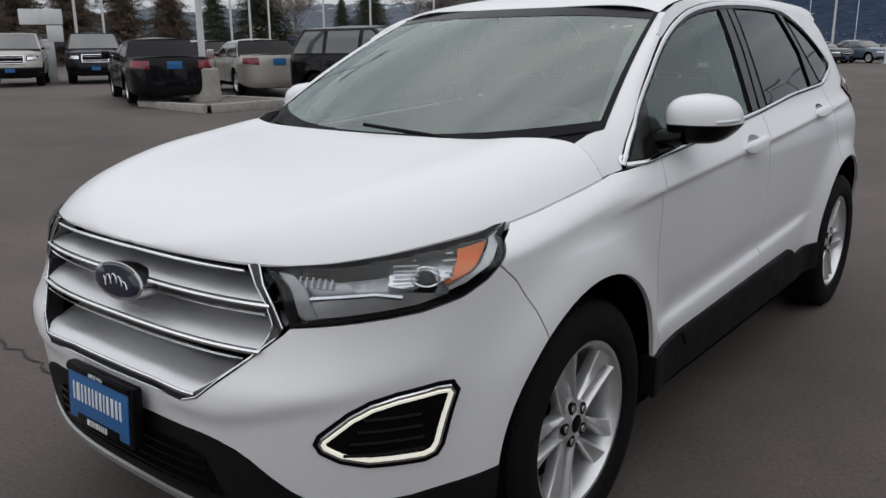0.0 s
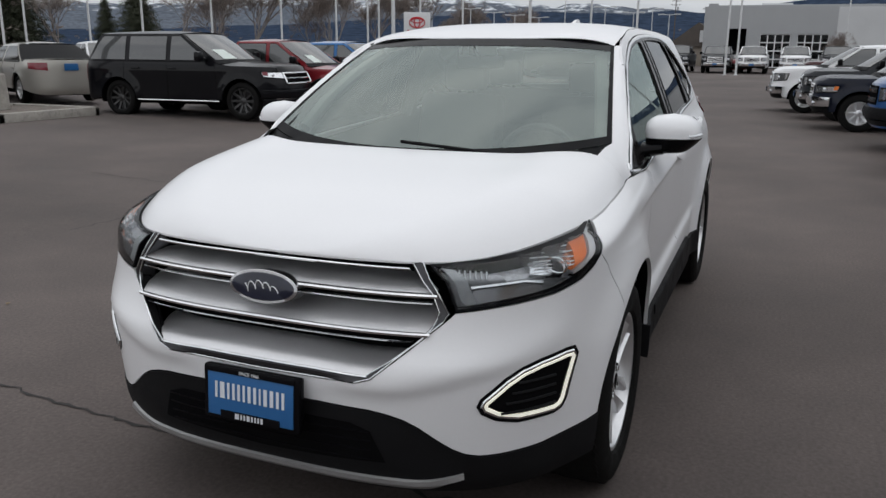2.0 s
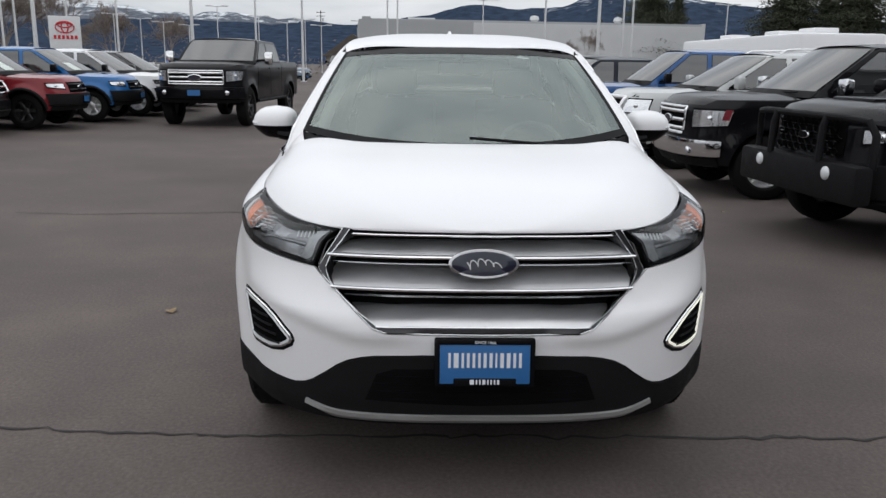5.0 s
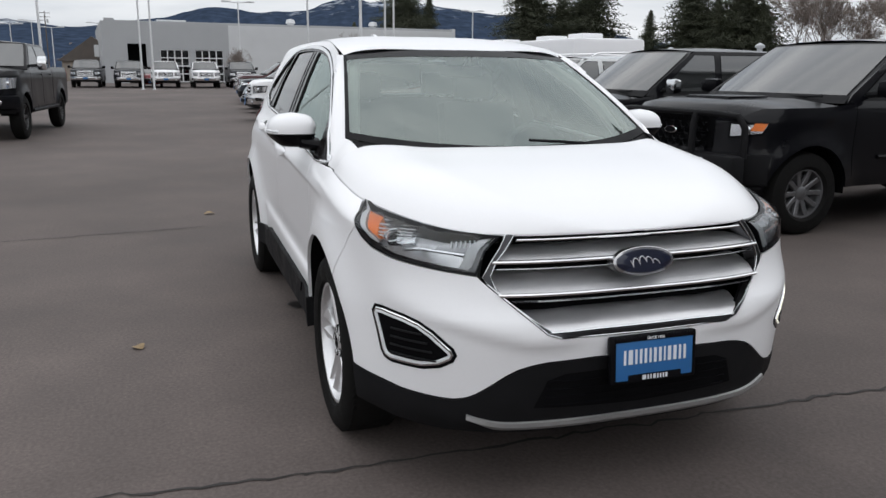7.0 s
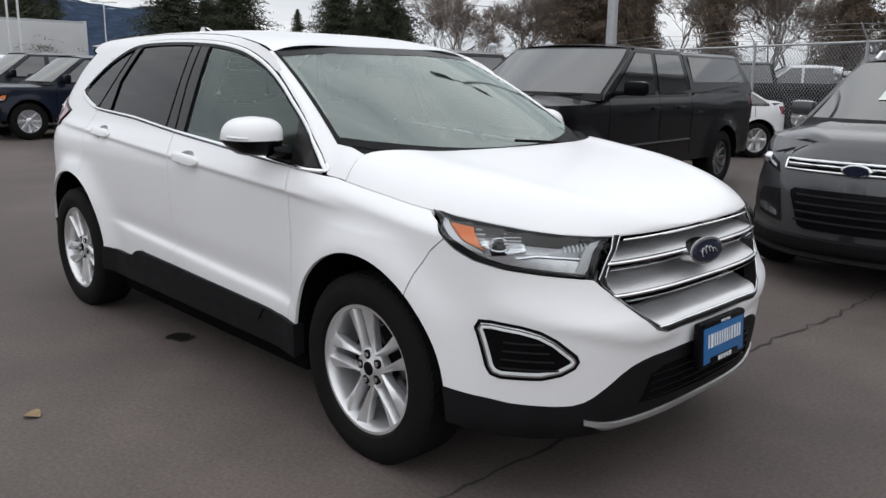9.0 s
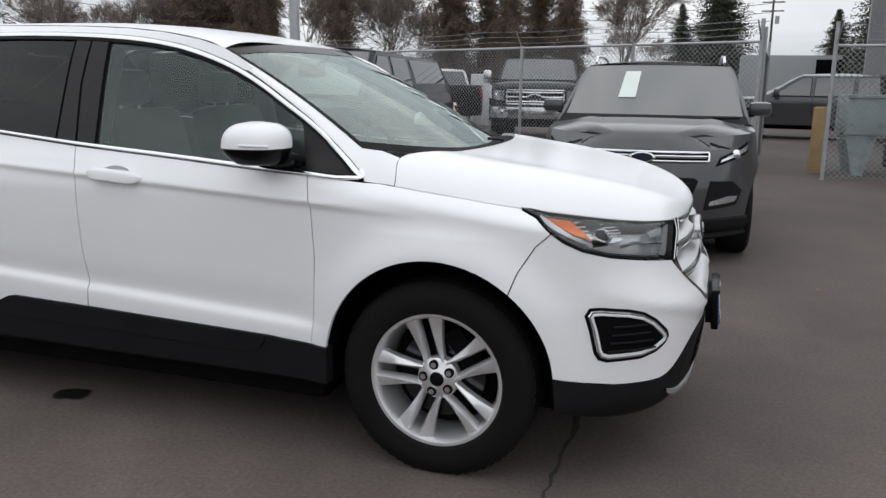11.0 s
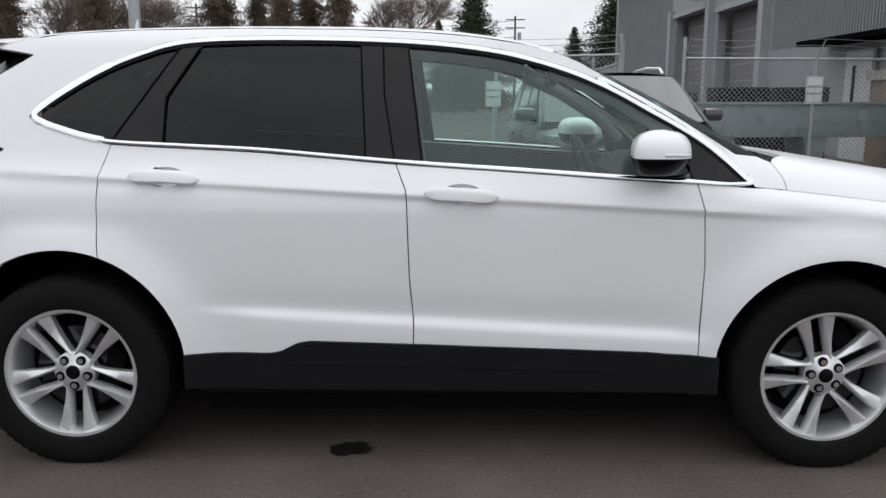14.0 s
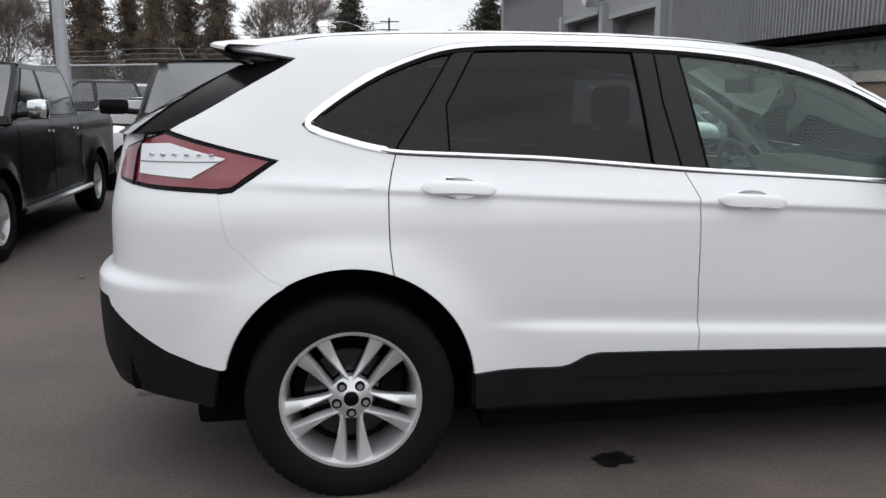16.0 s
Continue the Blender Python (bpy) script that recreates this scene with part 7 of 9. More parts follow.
        if v.get("sill_strip"):
            bm = bmesh.new()
            tube(bm, [tuple(h.skin(h.sx(x, clear + 0.07), clear + 0.07, 0.01) * np.array([1, sd, 1])) for x in np.linspace(-wb / 2 + v["arch"] + 0.05, wb / 2 - v["arch"] - 0.05, 8)], 0.016, 6)
            add("sill_strip", bm, CHROME, None, "chrome sill strip")
    for nm, mt, lb, pts, middle in v.get("face", ()):
        half_ = [(h.sy(y, z), z) for y, z in pts]
        if middle:
            skin_patch(nm, half_ + [(-q[0], q[1]) for q in half_[::-1] if q[0] > 1e-6], mt, 0.010, 0.02, None, lb, 1, 0.06)
        else:
            two(nm, half_, mt, 0.008 if mt is BLACK_TRIM else 0.016, 0.02, lb, 0.06)
    for z0_, z1_, n_, y_ in v.get("face_slats", ()):
        for k in range(n_):
            bm = bmesh.new()
            z = z0_ + (z1_ - z0_) * k / (n_ - 1)
            tube(bm, [tuple(h.skin(h.sy(y_, z) * t, z, 0.016)) for t in np.linspace(-1, 1, 13)], 0.011, 6)
            add("grille_slat", bm, BLACK_TRIM)
    if v.get("side_strip"):
        z, x0_, x1_, mt = v["side_strip"]
        for sd in (1, -1):
            bm = bmesh.new()
            tube(bm, [tuple(h.skin(h.sx(x, z), z, 0.006) * np.array([1, sd, 1])) for x in np.linspace(x0_, x1_, 8)], 0.022, 6)
            add("side_strip", bm, mt, None, "door moulding strip")
    b = v["bumper"]
    bm = bmesh.new()
    rows = []
    for t in np.linspace(-1, 1, 25):
        row = []
        for z, o in ((b["z1"], 0.0), (b["z1"] - 0.01, b["out"]), ((b["z0"] + b["z1"]) / 2, b["out"] + 0.012), (b["z0"] + 0.02, b["out"]), (b["z0"], 0.0)):
            s_ = h.sy(hw * b.get("w", 0.93), z) * t
            row.append(tuple(h.skin(s_, z, o)))
        rows.append(row)
    sheet(bm, rows)
    fb = add("front_bumper", bm, b["mat"], None, b.get("label", ""))
    if b.get("lip"):
        bm = bmesh.new()
        rows = []
        for t in np.linspace(-1, 1, 21):
            row = []
            for z, o in ((b["z0"] + 0.0, 0.0), (b["z0"] - 0.02, 0.03), (b["z0"] - b["lip"], 0.01), (b["z0"] - b["lip"] - 0.02, -0.05)):
                row.append(tuple(h.skin(h.sy(hw * 0.9, max(z, clear - 0.08)) * t, max(z, clear - 0.08), o)))
            rows.append(row)
        sheet(bm, rows)
        add("bumper_lip", bm, BLACK_TRIM, fb, "black lower valance")
    if b.get("fog"):
        for sd in (1, -1):
            bm = bmesh.new()
            p = h.skin(h.sy(hw * 0.66, b["fog"]), b["fog"], b["out"] + 0.01)
            bmesh.ops.create_uvsphere(bm, u_segments=14, v_segments=8, radius=0.055, matrix=Matrix.Translation((p[0], p[1] * sd, p[2])) @ Matrix.Diagonal((0.4, 1, 1, 1)))
            add("fog_lamp", bm, REFLECTOR, fb)
    if v.get("plate", True):
        bm = bmesh.new()
        zz = b.get("plate_z", (b["z0"] + b["z1"]) / 2)
        p = h.skin(0.0, zz, b["out"] + 0.03)
        box(bm, p[0], 0, zz, 0.02, 0.32, 0.16, 0.006)
        pl = add("dealer_plate", bm, GLOSS_BLACK, fb, "blue dealer plate")
        bm = bmesh.new()
        box(bm, p[0] + 0.0115, 0, zz + 0.004, 0.004, 0.29, 0.125)
        add("plate_sheet", bm, PLATE_BLUE, pl)
        if not v.get("noside"):
            bm = bmesh.new()
            zz = v.get("rear_plate", zt - 0.30)
            p = h.skin(h.lf + h.ls + h.lr, zz, 0.02)
            box(bm, p[0], 0, zz, 0.02, 0.32, 0.16, 0.006)
            add("rear_plate", bm, PLATE_BLUE, None, "blue dealer plate")
    # wipers
    for y in (-0.32, 0.22):
        bm = bmesh.new()
        tube(bm, [(xc + 0.14 - 0.10 * abs(y + k * 0.10) ** 2, y + k * 0.11, zb + 0.030 + 0.003 * k) for k in range(6)], 0.012, 6)
        add("wiper", bm, BLACK_TRIM, wsb)
    if v.get("bullbar"):
        zz0, zz1 = b["z0"], zg1 + 0.04
        bm = bmesh.new()
        box(bm, front + 0.02, 0, (b["z0"] + b["z1"]) / 2 - 0.02, 0.17, W * 0.94, b["z1"] - b["z0"] + 0.04, 0.05)
        bb = add("winch_bumper", bm, BLACK_TRIM, None, "heavy black steel bumper with bar guard")
        for y in (-0.40, 0.40):
            bm = bmesh.new()
            tube(bm, [(front + 0.09, y, b["z1"] - 0.02), (front + 0.08, y, zz1 - 0.1), (front + 0.05, y, zz1)], 0.032, 10)
            add("guard_post", bm, BLACK_TRIM, bb)
        bm = bmesh.new()
        tube(bm, [(front - 0.06, -hw * 0.90, b["z1"] - 0.03), (front - 0.06, -hw * 0.90, zz1 - 0.13), (front - 0.03, -hw * 0.84, zz1 - 0.02), (front + 0.04, -hw * 0.6, zz1), (front + 0.05, 0, zz1), (front + 0.04, hw * 0.6, zz1), (front - 0.03, hw * 0.84, zz1 - 0.02), (front - 0.06, hw * 0.90, zz1 - 0.13), (front - 0.06, hw * 0.90, b["z1"] - 0.03)], 0.032, 10)
        add("guard_hoop", bm, BLACK_TRIM, bb)
        for y in (-0.55, 0.55):
            bm = bmesh.new()
            bmesh.ops.create_uvsphere(bm, u_segments=16, v_segments=10, radius=0.060, matrix=Matrix.Translation((front + 0.105, y, (b["z0"] + b["z1"]) / 2 + 0.05)) @ Matrix.Diagonal((0.45, 1, 1, 1)))
            add("spot_lamp", bm, WHITE_LENS, bb, "round clear spot lamp")
        for k in range(5):
            for j in range(9):
                bm = bmesh.new()
                zz = zg0 + (zg1 - zg0) * (k + 0.5) / 5
                y = (j - 4 + (0.5 if k % 2 else 0)) * yg * 0.21
                if abs(y) > yg * 0.92:
                    bm.free()
                    continue
                p = h.skin(h.sy(y, zz), zz, 0.02)
                tube(bm, [(p[0], p[1] + 0.048 * math.cos(a), p[2] + 0.038 * math.sin(a)) for a in np.linspace(0, math.tau, 6, endpoint=False)], 0.008, 5, closed=True)
                add("mesh_cell", bm, GLOSS_BLACK, gr)
    return root


def variant(base, **kw):
    d = dict(base)
    d.update(kw)
    return d


TRUCK = dict(kind="pickup", crown=0.06, bow=0.26, exp=2.9, L=5.9, W=2.02, H=1.95, wb=3.68, fo=0.95, r=0.405, rim=0.25, clear=0.42, zn=1.16, zc=1.24, belt=1.29, deck=1.35, cowl=1.36, wtop=0.52, rtop=-1.00, rbase=-1.16, windows=(0.14,), slope=0.03, top=0.80,
             doors=((0.26,), (-0.74,)), gaps=(1.22, 0.10, -1.06), grille=dict(z0=0.80, z1=1.12, y=0.50, bars=3, fill=0.4, rim_mat=CHROME, badge=0.14), lamp=dict(y0=0.60, z0=0.86, z1=1.10, x=2.35, amber=0),
             bumper=dict(z0=0.52, z1=0.74, out=0.07, mat=CHROME, label="chrome front bumper", lip=0.12, fog=0.60), mir_mat=GLOSS_BLACK, step=BLACK_TRIM)
MIDPICK = variant(TRUCK, L=5.35, W=1.86, H=1.81, wb=3.22, fo=0.90, r=0.385, rim=0.23, exp=2.8, nose_run=0.9, zn=0.99, zc=1.11, belt=1.17, deck=1.22, slope=0.09, cowl=1.16, wtop=0.20, rtop=-0.98, rbase=-1.14, windows=(-0.02,), doors=((0.10,), (-0.78,)), gaps=(1.02, -0.06, -1.06),
                  grille=dict(z0=0.78, z1=1.00, y=0.46, bars=2, fill=0.3, bar_mat=GLOSS_BLACK, badge=0.11), lamp=dict(y0=0.55, z0=0.84, z1=0.99, x=2.10), bumper=dict(z0=0.50, z1=0.76, out=0.05, mat=BLACK_TRIM, label="black front bumper with silver skid", lip=0.10), clear=0.40, flare=0.06)
SUV = dict(kind="suv", L=5.10, W=1.93, H=1.80, wb=3.04, fo=0.92, r=0.385, rim=0.262, clear=0.30, zn=0.97, zc=1.10, belt=1.15, deck=1.16, exp=2.5, nose_run=1.0, slope=0.12, cowl=0.98, wtop=0.02, rtop=-2.02, rbase=-2.40, crown=0.06, bow=0.30, windows=(-0.24, -1.28), top=0.76,
           doors=((-0.12,), (-1.04,)), gaps=(0.92, -0.27, -1.36), grille=dict(z0=0.74, z1=0.98, y=0.42, bars=2, fill=0.2, rim_mat=CHROME), lamp=dict(y0=0.50, z0=0.82, z1=0.98, x=1.98, amber=2), bumper=dict(z0=0.44, z1=0.62, out=0.02, mat=P_BLACK, lip=0.14), rear_plate=0.85)
SEDAN = dict(kind="sedan", L=4.75, W=1.82, H=1.45, wb=2.75, fo=0.92, r=0.33, rim=0.225, clear=0.22, zn=0.74, zc=0.93, belt=0.96, deck=1.02, cowl=0.92, wtop=0.10, rtop=-1.05, rbase=-1.75, windows=(-0.32,), top=0.72, slope=0.10,
             doors=((-0.20,), (-1.10,)), gaps=(0.85, -0.34, -1.30), grille=dict(z0=0.44, z1=0.64, y=0.45, bars=3, fill=0.3), lamp=dict(y0=0.48, z0=0.60, z1=0.74, x=1.85), bumper=dict(z0=0.28, z1=0.42, out=0.01, mat=BLACK_TRIM), tyre_w=0.22, flare=0.025, tail_in=0.30, tail_y=0.56, tail_z=(0.78, 0.96), rear_plate=0.80)


# ---- vehicles in their rows ----
def stand(x, y, h):
    return pose(x, y, gz(x, y), 0, 0, h)


def parked(x, y, h, s=0.93, wb=3.4):
    """A place in a row, for a vehicle somewhat smaller than its type's usual measures."""
    d = (1 - s) * wb / 2
    x, y = x + d * math.cos(radians(h)) + (0.07 if abs(math.sin(radians(h))) > 0.8 else 0), y + d * math.sin(radians(h))
    return stand(x, y, h) @ Matrix.Diagonal((s, s, s, 1))


LEFT_ROW, RIGHT_ROW, FAR_ROW = "vehicles in the west row", "vehicles in the east row", "trucks before the showroom"
vehicle("sport_utility_vehicle", "black sport utility vehicle with black wheels and chrome sill strip", "car", stand(-10.35, -10.46, 94), variant(SUV, rim_mat=DARK_RIM, spokes=10, sill_strip=True, mir_mat=P_BLACK, grille=dict(z0=0.74, z1=0.94, y=0.50, bars=1, fill=0.12, rim_mat=CHROME), rear_plate=0.9, card=(-0.75, -0.4, 0.10, 0.42), plate=False, face=(("lip_strip", CHROME, "chrome lip strip", ((0.0, 0.40), (0.70, 0.42), (0.70, 0.445), (0.0, 0.425)), True), ("fog_recess", GLOSS_BLACK, "dark lower grille", ((0.0, 0.50), (0.55, 0.51), (0.50, 0.60), (0.0, 0.61)), True))), P_BLACK, LEFT_ROW)
vehicle("pickup_truck", "red crew cab pickup with black bumper", "pickup", parked(-12.5, -9.8, 91), variant(MIDPICK, rim_mat=DARK_RIM, card=(-0.7, -0.4, 0.1, 0.4)), P_RED, LEFT_ROW)
vehicle("pickup_truck", "bright blue crew cab pickup with black bumper", "pickup", parked(-14.95, -9.45, 91), variant(MIDPICK, card=(-0.7, -0.4, 0.1, 0.4)), P_BLUE, LEFT_ROW)
vehicle("pickup_truck", "white crew cab pickup with black bumper", "pickup", parked(-17.3, -9.2, 91), variant(MIDPICK, lod=1.5), P_WHITE, LEFT_ROW)
vehicle("sport_utility_vehicle", "grey sport utility vehicle nosed towards the lane", "car", parked(-19.6, -9.1, 91), variant(SUV, lod=1.6), P_GREY, LEFT_ROW)
vehicle("sedan", "pale champagne sedan nosed towards the lane", "car", parked(-22.0, -9.0, 91), variant(SEDAN, lod=1.6), P_SAND, LEFT_ROW)
BIG = variant(TRUCK, L=6.2, W=2.05, H=2.08, wb=3.95, fo=0.97, r=0.46, rim=0.27, clear=0.58, zn=1.36, zc=1.42, belt=1.46, deck=1.50, windows=(0.14,), lamp=dict(y0=0.66, z0=1.02, z1=1.30, x=2.55), cowl=1.42, wtop=0.62, rtop=-0.98, rbase=-1.14, gaps=(1.3, 0.10, -1.06),
              grille=dict(z0=0.98, z1=1.28, y=0.62, bars=3, fill=0.42, rim_mat=CHROME, badge=0.17), bumper=dict(z0=0.66, z1=0.92, out=0.08, mat=BLACK_TRIM, label="black front bumper", lip=0.10, fog=0.80), rim_mat=DARK_RIM, mir=0.20, mir_h=0.30, mir_mat=CHROME)
vehicle("pickup_truck", "tall black heavy pickup with chrome grille", "pickup", stand(-16.6, -5.1, -4), variant(BIG, bumper=dict(BIG["bumper"], mat=P_BLACK)), P_BLACK)
TUND = variant(TRUCK, H=1.94, W=2.03, wb=3.70, L=5.70, fo=0.80, deck=1.33, cowl=1.44, wtop=0.56, rtop=-0.66, rbase=-0.82, windows=(0.14,), doors=((0.26,), (-0.40,)), gaps=(1.30, 0.10, -0.78), scoop=True, bullbar=True, canopy=True, plate=False,
               grille=dict(z0=0.84, z1=1.14, y=0.52, bars=1, fill=0.04, bar_mat=GLOSS_BLACK, badge=0.09, badge_mat=GLOSS_BLACK), lamp=dict(y0=0.66, z0=0.94, z1=1.10, x=2.36, amber=1), bumper=dict(z0=0.50, z1=0.80, out=0.04, mat=BLACK_TRIM, lip=0.08), spokes=10, rim=0.24, rim_mat=TWO_TONE, mir=0.18, mir_h=0.16, mir_w=0.27, step=None, clear=0.45, exp=2.9, crown=0.07, bow=0.26, side_strip=(0.74, 0.98, -0.72, GLOSS_BLACK))
vehicle("pickup_truck", "black pickup with bar guard and bed canopy", "pickup", stand(-2.37, 5.82, -85) @ Matrix.Diagonal((1, 0.98, 0.95, 1)), TUND, P_BLACK, RIGHT_ROW)
vehicle("pickup_truck", "black crew cab pickup with chrome mesh grille", "pickup", parked(-5.25, 5.60, -89), variant(TRUCK, lamp=dict(y0=0.62, z0=0.86, z1=1.12, x=2.35, amber=2), mir_mat=CHROME, handle_mat=CHROME, step=CHROME, plate=False), P_BLACK, RIGHT_ROW)
YUK = variant(SUV, L=5.25, W=2.03, H=1.89, wb=2.95, fo=1.0, r=0.40, rim=0.27, clear=0.34, zn=1.14, zc=1.22, belt=1.27, deck=1.28, rails=True, lamp=dict(y0=0.56, z0=0.86, z1=1.12, x=2.0, amber=0), grille=dict(z0=0.80, z1=1.12, y=0.50, bars=4, fill=0.25, bar_mat=GLOSS_BLACK, rim_mat=SATIN_SILVER, rim_r=0.035), bumper=dict(z0=0.44, z1=0.66, out=0.02, mat=P_SILVER, lip=0.10, fog=0.52))
vehicle("sport_utility_vehicle", "large silver sport utility vehicle with chrome-edged grille", "car", parked(-8.05, 5.15, -89), variant(YUK, plate=False), P_SILVER, RIGHT_ROW)
vehicle("pickup_truck", "blue off-road pickup with black grille", "pickup", parked(-11.05, 5.35, -89), variant(TRUCK, H=1.99, grille=dict(z0=0.80, z1=1.12, y=0.55, bars=2, fill=0.5, bar_mat=GLOSS_BLACK), bumper=dict(z0=0.56, z1=0.76, out=0.06, mat=BLACK_TRIM, lip=0.10), flare=0.06, r=0.43, plate=False), P_DEEP, RIGHT_ROW)
OLD = variant(TRUCK, H=1.86, W=1.98, zn=1.08, zc=1.14, belt=1.20, deck=1.26, exp=2.8, grille=dict(z0=0.76, z1=1.00, y=0.46, bars=2, fill=0.3, rim_mat=CHROME), lamp=dict(y0=0.56, z0=0.80, z1=0.98, x=2.30, amber=1))
vehicle("pickup_truck", "old dark blue pickup with chrome bumper", "pickup", parked(-14.95, 4.55, -89), variant(OLD, spokes=8, plate=False), P_NIGHT, RIGHT_ROW)
vehicle("pickup_truck", "dark grey pickup with chrome bumper", "pickup", parked(-17.75, 4.35, -89), variant(TRUCK, lod=1.3), P_DUSK, RIGHT_ROW)
vehicle("pickup_truck", "white pickup with chrome bumper", "pickup", parked(-20.3, 3.65, -90), variant(TRUCK, lod=1.3, H=1.9), P_WHITE, RIGHT_ROW)
vehicle("sedan", "dark grey sedan nosed towards the lane", "car", parked(-24.4, 3.5, -90), variant(SEDAN, lod=1.5), P_GREY, RIGHT_ROW)
vehicle("sedan", "slate blue sedan nosed towards the lane", "car", parked(-27.0, 3.6, -90), variant(SEDAN, lod=1.5), P_SLATE, RIGHT_ROW)
vehicle("sport_utility_vehicle", "dark blue sport utility vehicle nosed towards the lane", "car", parked(-31.4, 4.0, -90), variant(SUV, lod=1.6), P_NIGHT, RIGHT_ROW)
vehicle("pickup_truck", "maroon pickup with chrome bumper, facing the lane", "pickup", parked(-35.4, 4.6, -90), variant(TRUCK, lod=1.6), P_MAROON, RIGHT_ROW)
ESC = variant(SUV, L=4.52, W=1.84, H=1.69, wb=2.69, fo=0.89, r=0.345, rim=0.23, clear=0.24, zn=0.93, zc=1.06, belt=1.10, deck=1.10, cowl=0.90, wtop=-0.02, rtop=-1.70, rbase=-2.03, windows=(-0.34, -1.22), doors=((-0.18,), (-1.04,)), gaps=(0.82, -0.32, -1.28), rails=True, card=(-0.42, -0.22, 0.36, 0.84), plate=False,
              slope=0.14, exp=2.35, nose_run=1.05, crown=0.075, ridges=0.016, bow=0.34, top=0.77,
              nose=[(0.14, 2.10), (0.30, 2.20), (0.45, 2.235), (0.62, 2.23), (0.76, 2.205), (0.86, 2.17), (0.93, 2.11), (1.0, 2.0), (1.69, 1.2)],
              grille=dict(z0=0.838, z1=0.900, y=0.50, bars=1, fill=0.30, badge=0.10, back=GLOSS_BLACK, rim_mat=CHROME, rim_r=0.009), lamp=dict(y0=0.56, z0=0.800, z1=0.985, x=1.70, rise=0.10, drop=0.115, **{"in": -0.03}),
              face=(("lower_grille", GLOSS_BLACK, "black slatted lower grille", ((0.0, 0.44), (0.30, 0.44), (0.345, 0.46), (0.435, 0.69), (0.40, 0.715), (0.0, 0.72)), True),
                    ("fog_recess", BLACK_TRIM, "black fog lamp recess", ((0.49, 0.46), (0.74, 0.49), (0.78, 0.60), (0.70, 0.68), (0.53, 0.69)), False), ("fog_lamp", REFLECTOR, "clear fog lamp strip", ((0.52, 0.495), (0.72, 0.52), (0.74, 0.56), (0.66, 0.565), (0.53, 0.53)), False)),
              face_slats=((0.50, 0.67, 4, 0.37),), bumper=dict(z0=0.27, z1=0.39, out=0.02, mat=BLACK_TRIM, lip=0.05), mir_mat=P_GREY, mir=0.05, mir_h=0.13)
vehicle("sport_utility_vehicle", "dark grey compact sport utility vehicle with roof rails", "car", stand(1.71, 5.18, -88), ESC, P_GREY)
vehicle("sedan", "white sedan parked beside the chain-link fence", "car", stand(-4.50, 11.30, 238), variant(SEDAN, L=4.45, plate=False), P_WHITE)
vehicle("pickup_truck", "dark heavy pickup with chrome grille behind the fence", "pickup", stand(-2.0, 16.9, -80), variant(BIG, rim_mat=ALLOY, plate=False, bumper=dict(BIG["bumper"], mat=CHROME, label="chrome front bumper"), clear=0.5), P_DUSK)
vehicle("sport_utility_vehicle", "dark grey sport utility vehicle behind the fence", "car", stand(4.6, 21.5, 172), variant(SUV, lod=1.5, L=4.7, wb=2.8, plate=False), P_GREY)
vehicle("pickup_truck", "black pickup standing side-on behind the fence", "pickup", stand(-7.7, 20.2, 212), variant(TRUCK, lod=1.6, plate=False), P_BLACK)
vehicle("pickup_truck", "white pickup in the yard beyond the fence", "pickup", stand(-8.2, 26.5, 212), variant(TRUCK, lod=1.8, plate=False), P_WHITE)
# west lot beyond the island
vehicle("sedan", "black sedan seen from behind, red tail lamps", "car", stand(-7.87, -16.07, -113), variant(SEDAN, L=4.9, H=1.47, rear_plate=0.86), P_BLACK)
vehicle("sedan", "champagne sedan seen from behind", "car", stand(-11.2, -16.5, -113), variant(SEDAN, rear_plate=0.86), P_SAND)
vehicle("sport_utility_vehicle", "champagne sport utility vehicle facing the lane", "car", stand(-9.6, -27.5, 62), variant(SUV, lod=1.5, L=4.8), P_SAND)
vehicle("sport_utility_vehicle", "dark blue sport utility vehicle facing the lane", "car", stand(-12.4, -27.3, 62), variant(SUV, lod=1.5, L=4.8), P_NIGHT)
vehicle("sedan", "glossy red sedan parked across the west lot", "car", stand(-14.0, -23.5, -88), variant(SEDAN, lod=1.5), P_RED)
vehicle("sedan", "white sedan parked beyond the kerbed island", "car", stand(-16.8, -30.0, 62), variant(SEDAN, lod=1.6, H=1.55), P_WHITE)
vehicle("sedan", "white sedan parked beyond the kerbed island", "car", stand(-19.5, -22.5, 62), variant(SEDAN, lod=1.6, H=1.55), P_WHITE)
# far row before the showroom
far_black = vehicle("pickup_truck", "dark grey pickup facing the lane", "pickup", stand(-60, -6.4, 0), variant(TRUCK, lod=2.0), P_DUSK, FAR_ROW)
far_white = vehicle("pickup_truck", "white pickup with black grille facing the lane", "pickup", stand(-60, -1.1, 0), variant(TRUCK, lod=2.0), P_WHITE, FAR_ROW)
for y in (-3.6, 4.4):
    copy_thing(far_black, stand(-60.5, y, 0))
copy_thing(far_white, stand(-60, 1.7, 0))
vehicle("sedan", "red sedan parked before the showroom", "car", stand(-63, -2.2, 0), variant(SEDAN, lod=2.0), P_RED)
vehicle("sedan", "slate blue sedan parked along the far lane", "car", stand(-55.5, -10.4, 60), variant(SEDAN, lod=2.0), P_SLATE)
vehicle("sedan", "grey sedan parked along the far lane", "car", stand(-54, -12.6, 60), variant(SEDAN, lod=2.0), P_GREY)

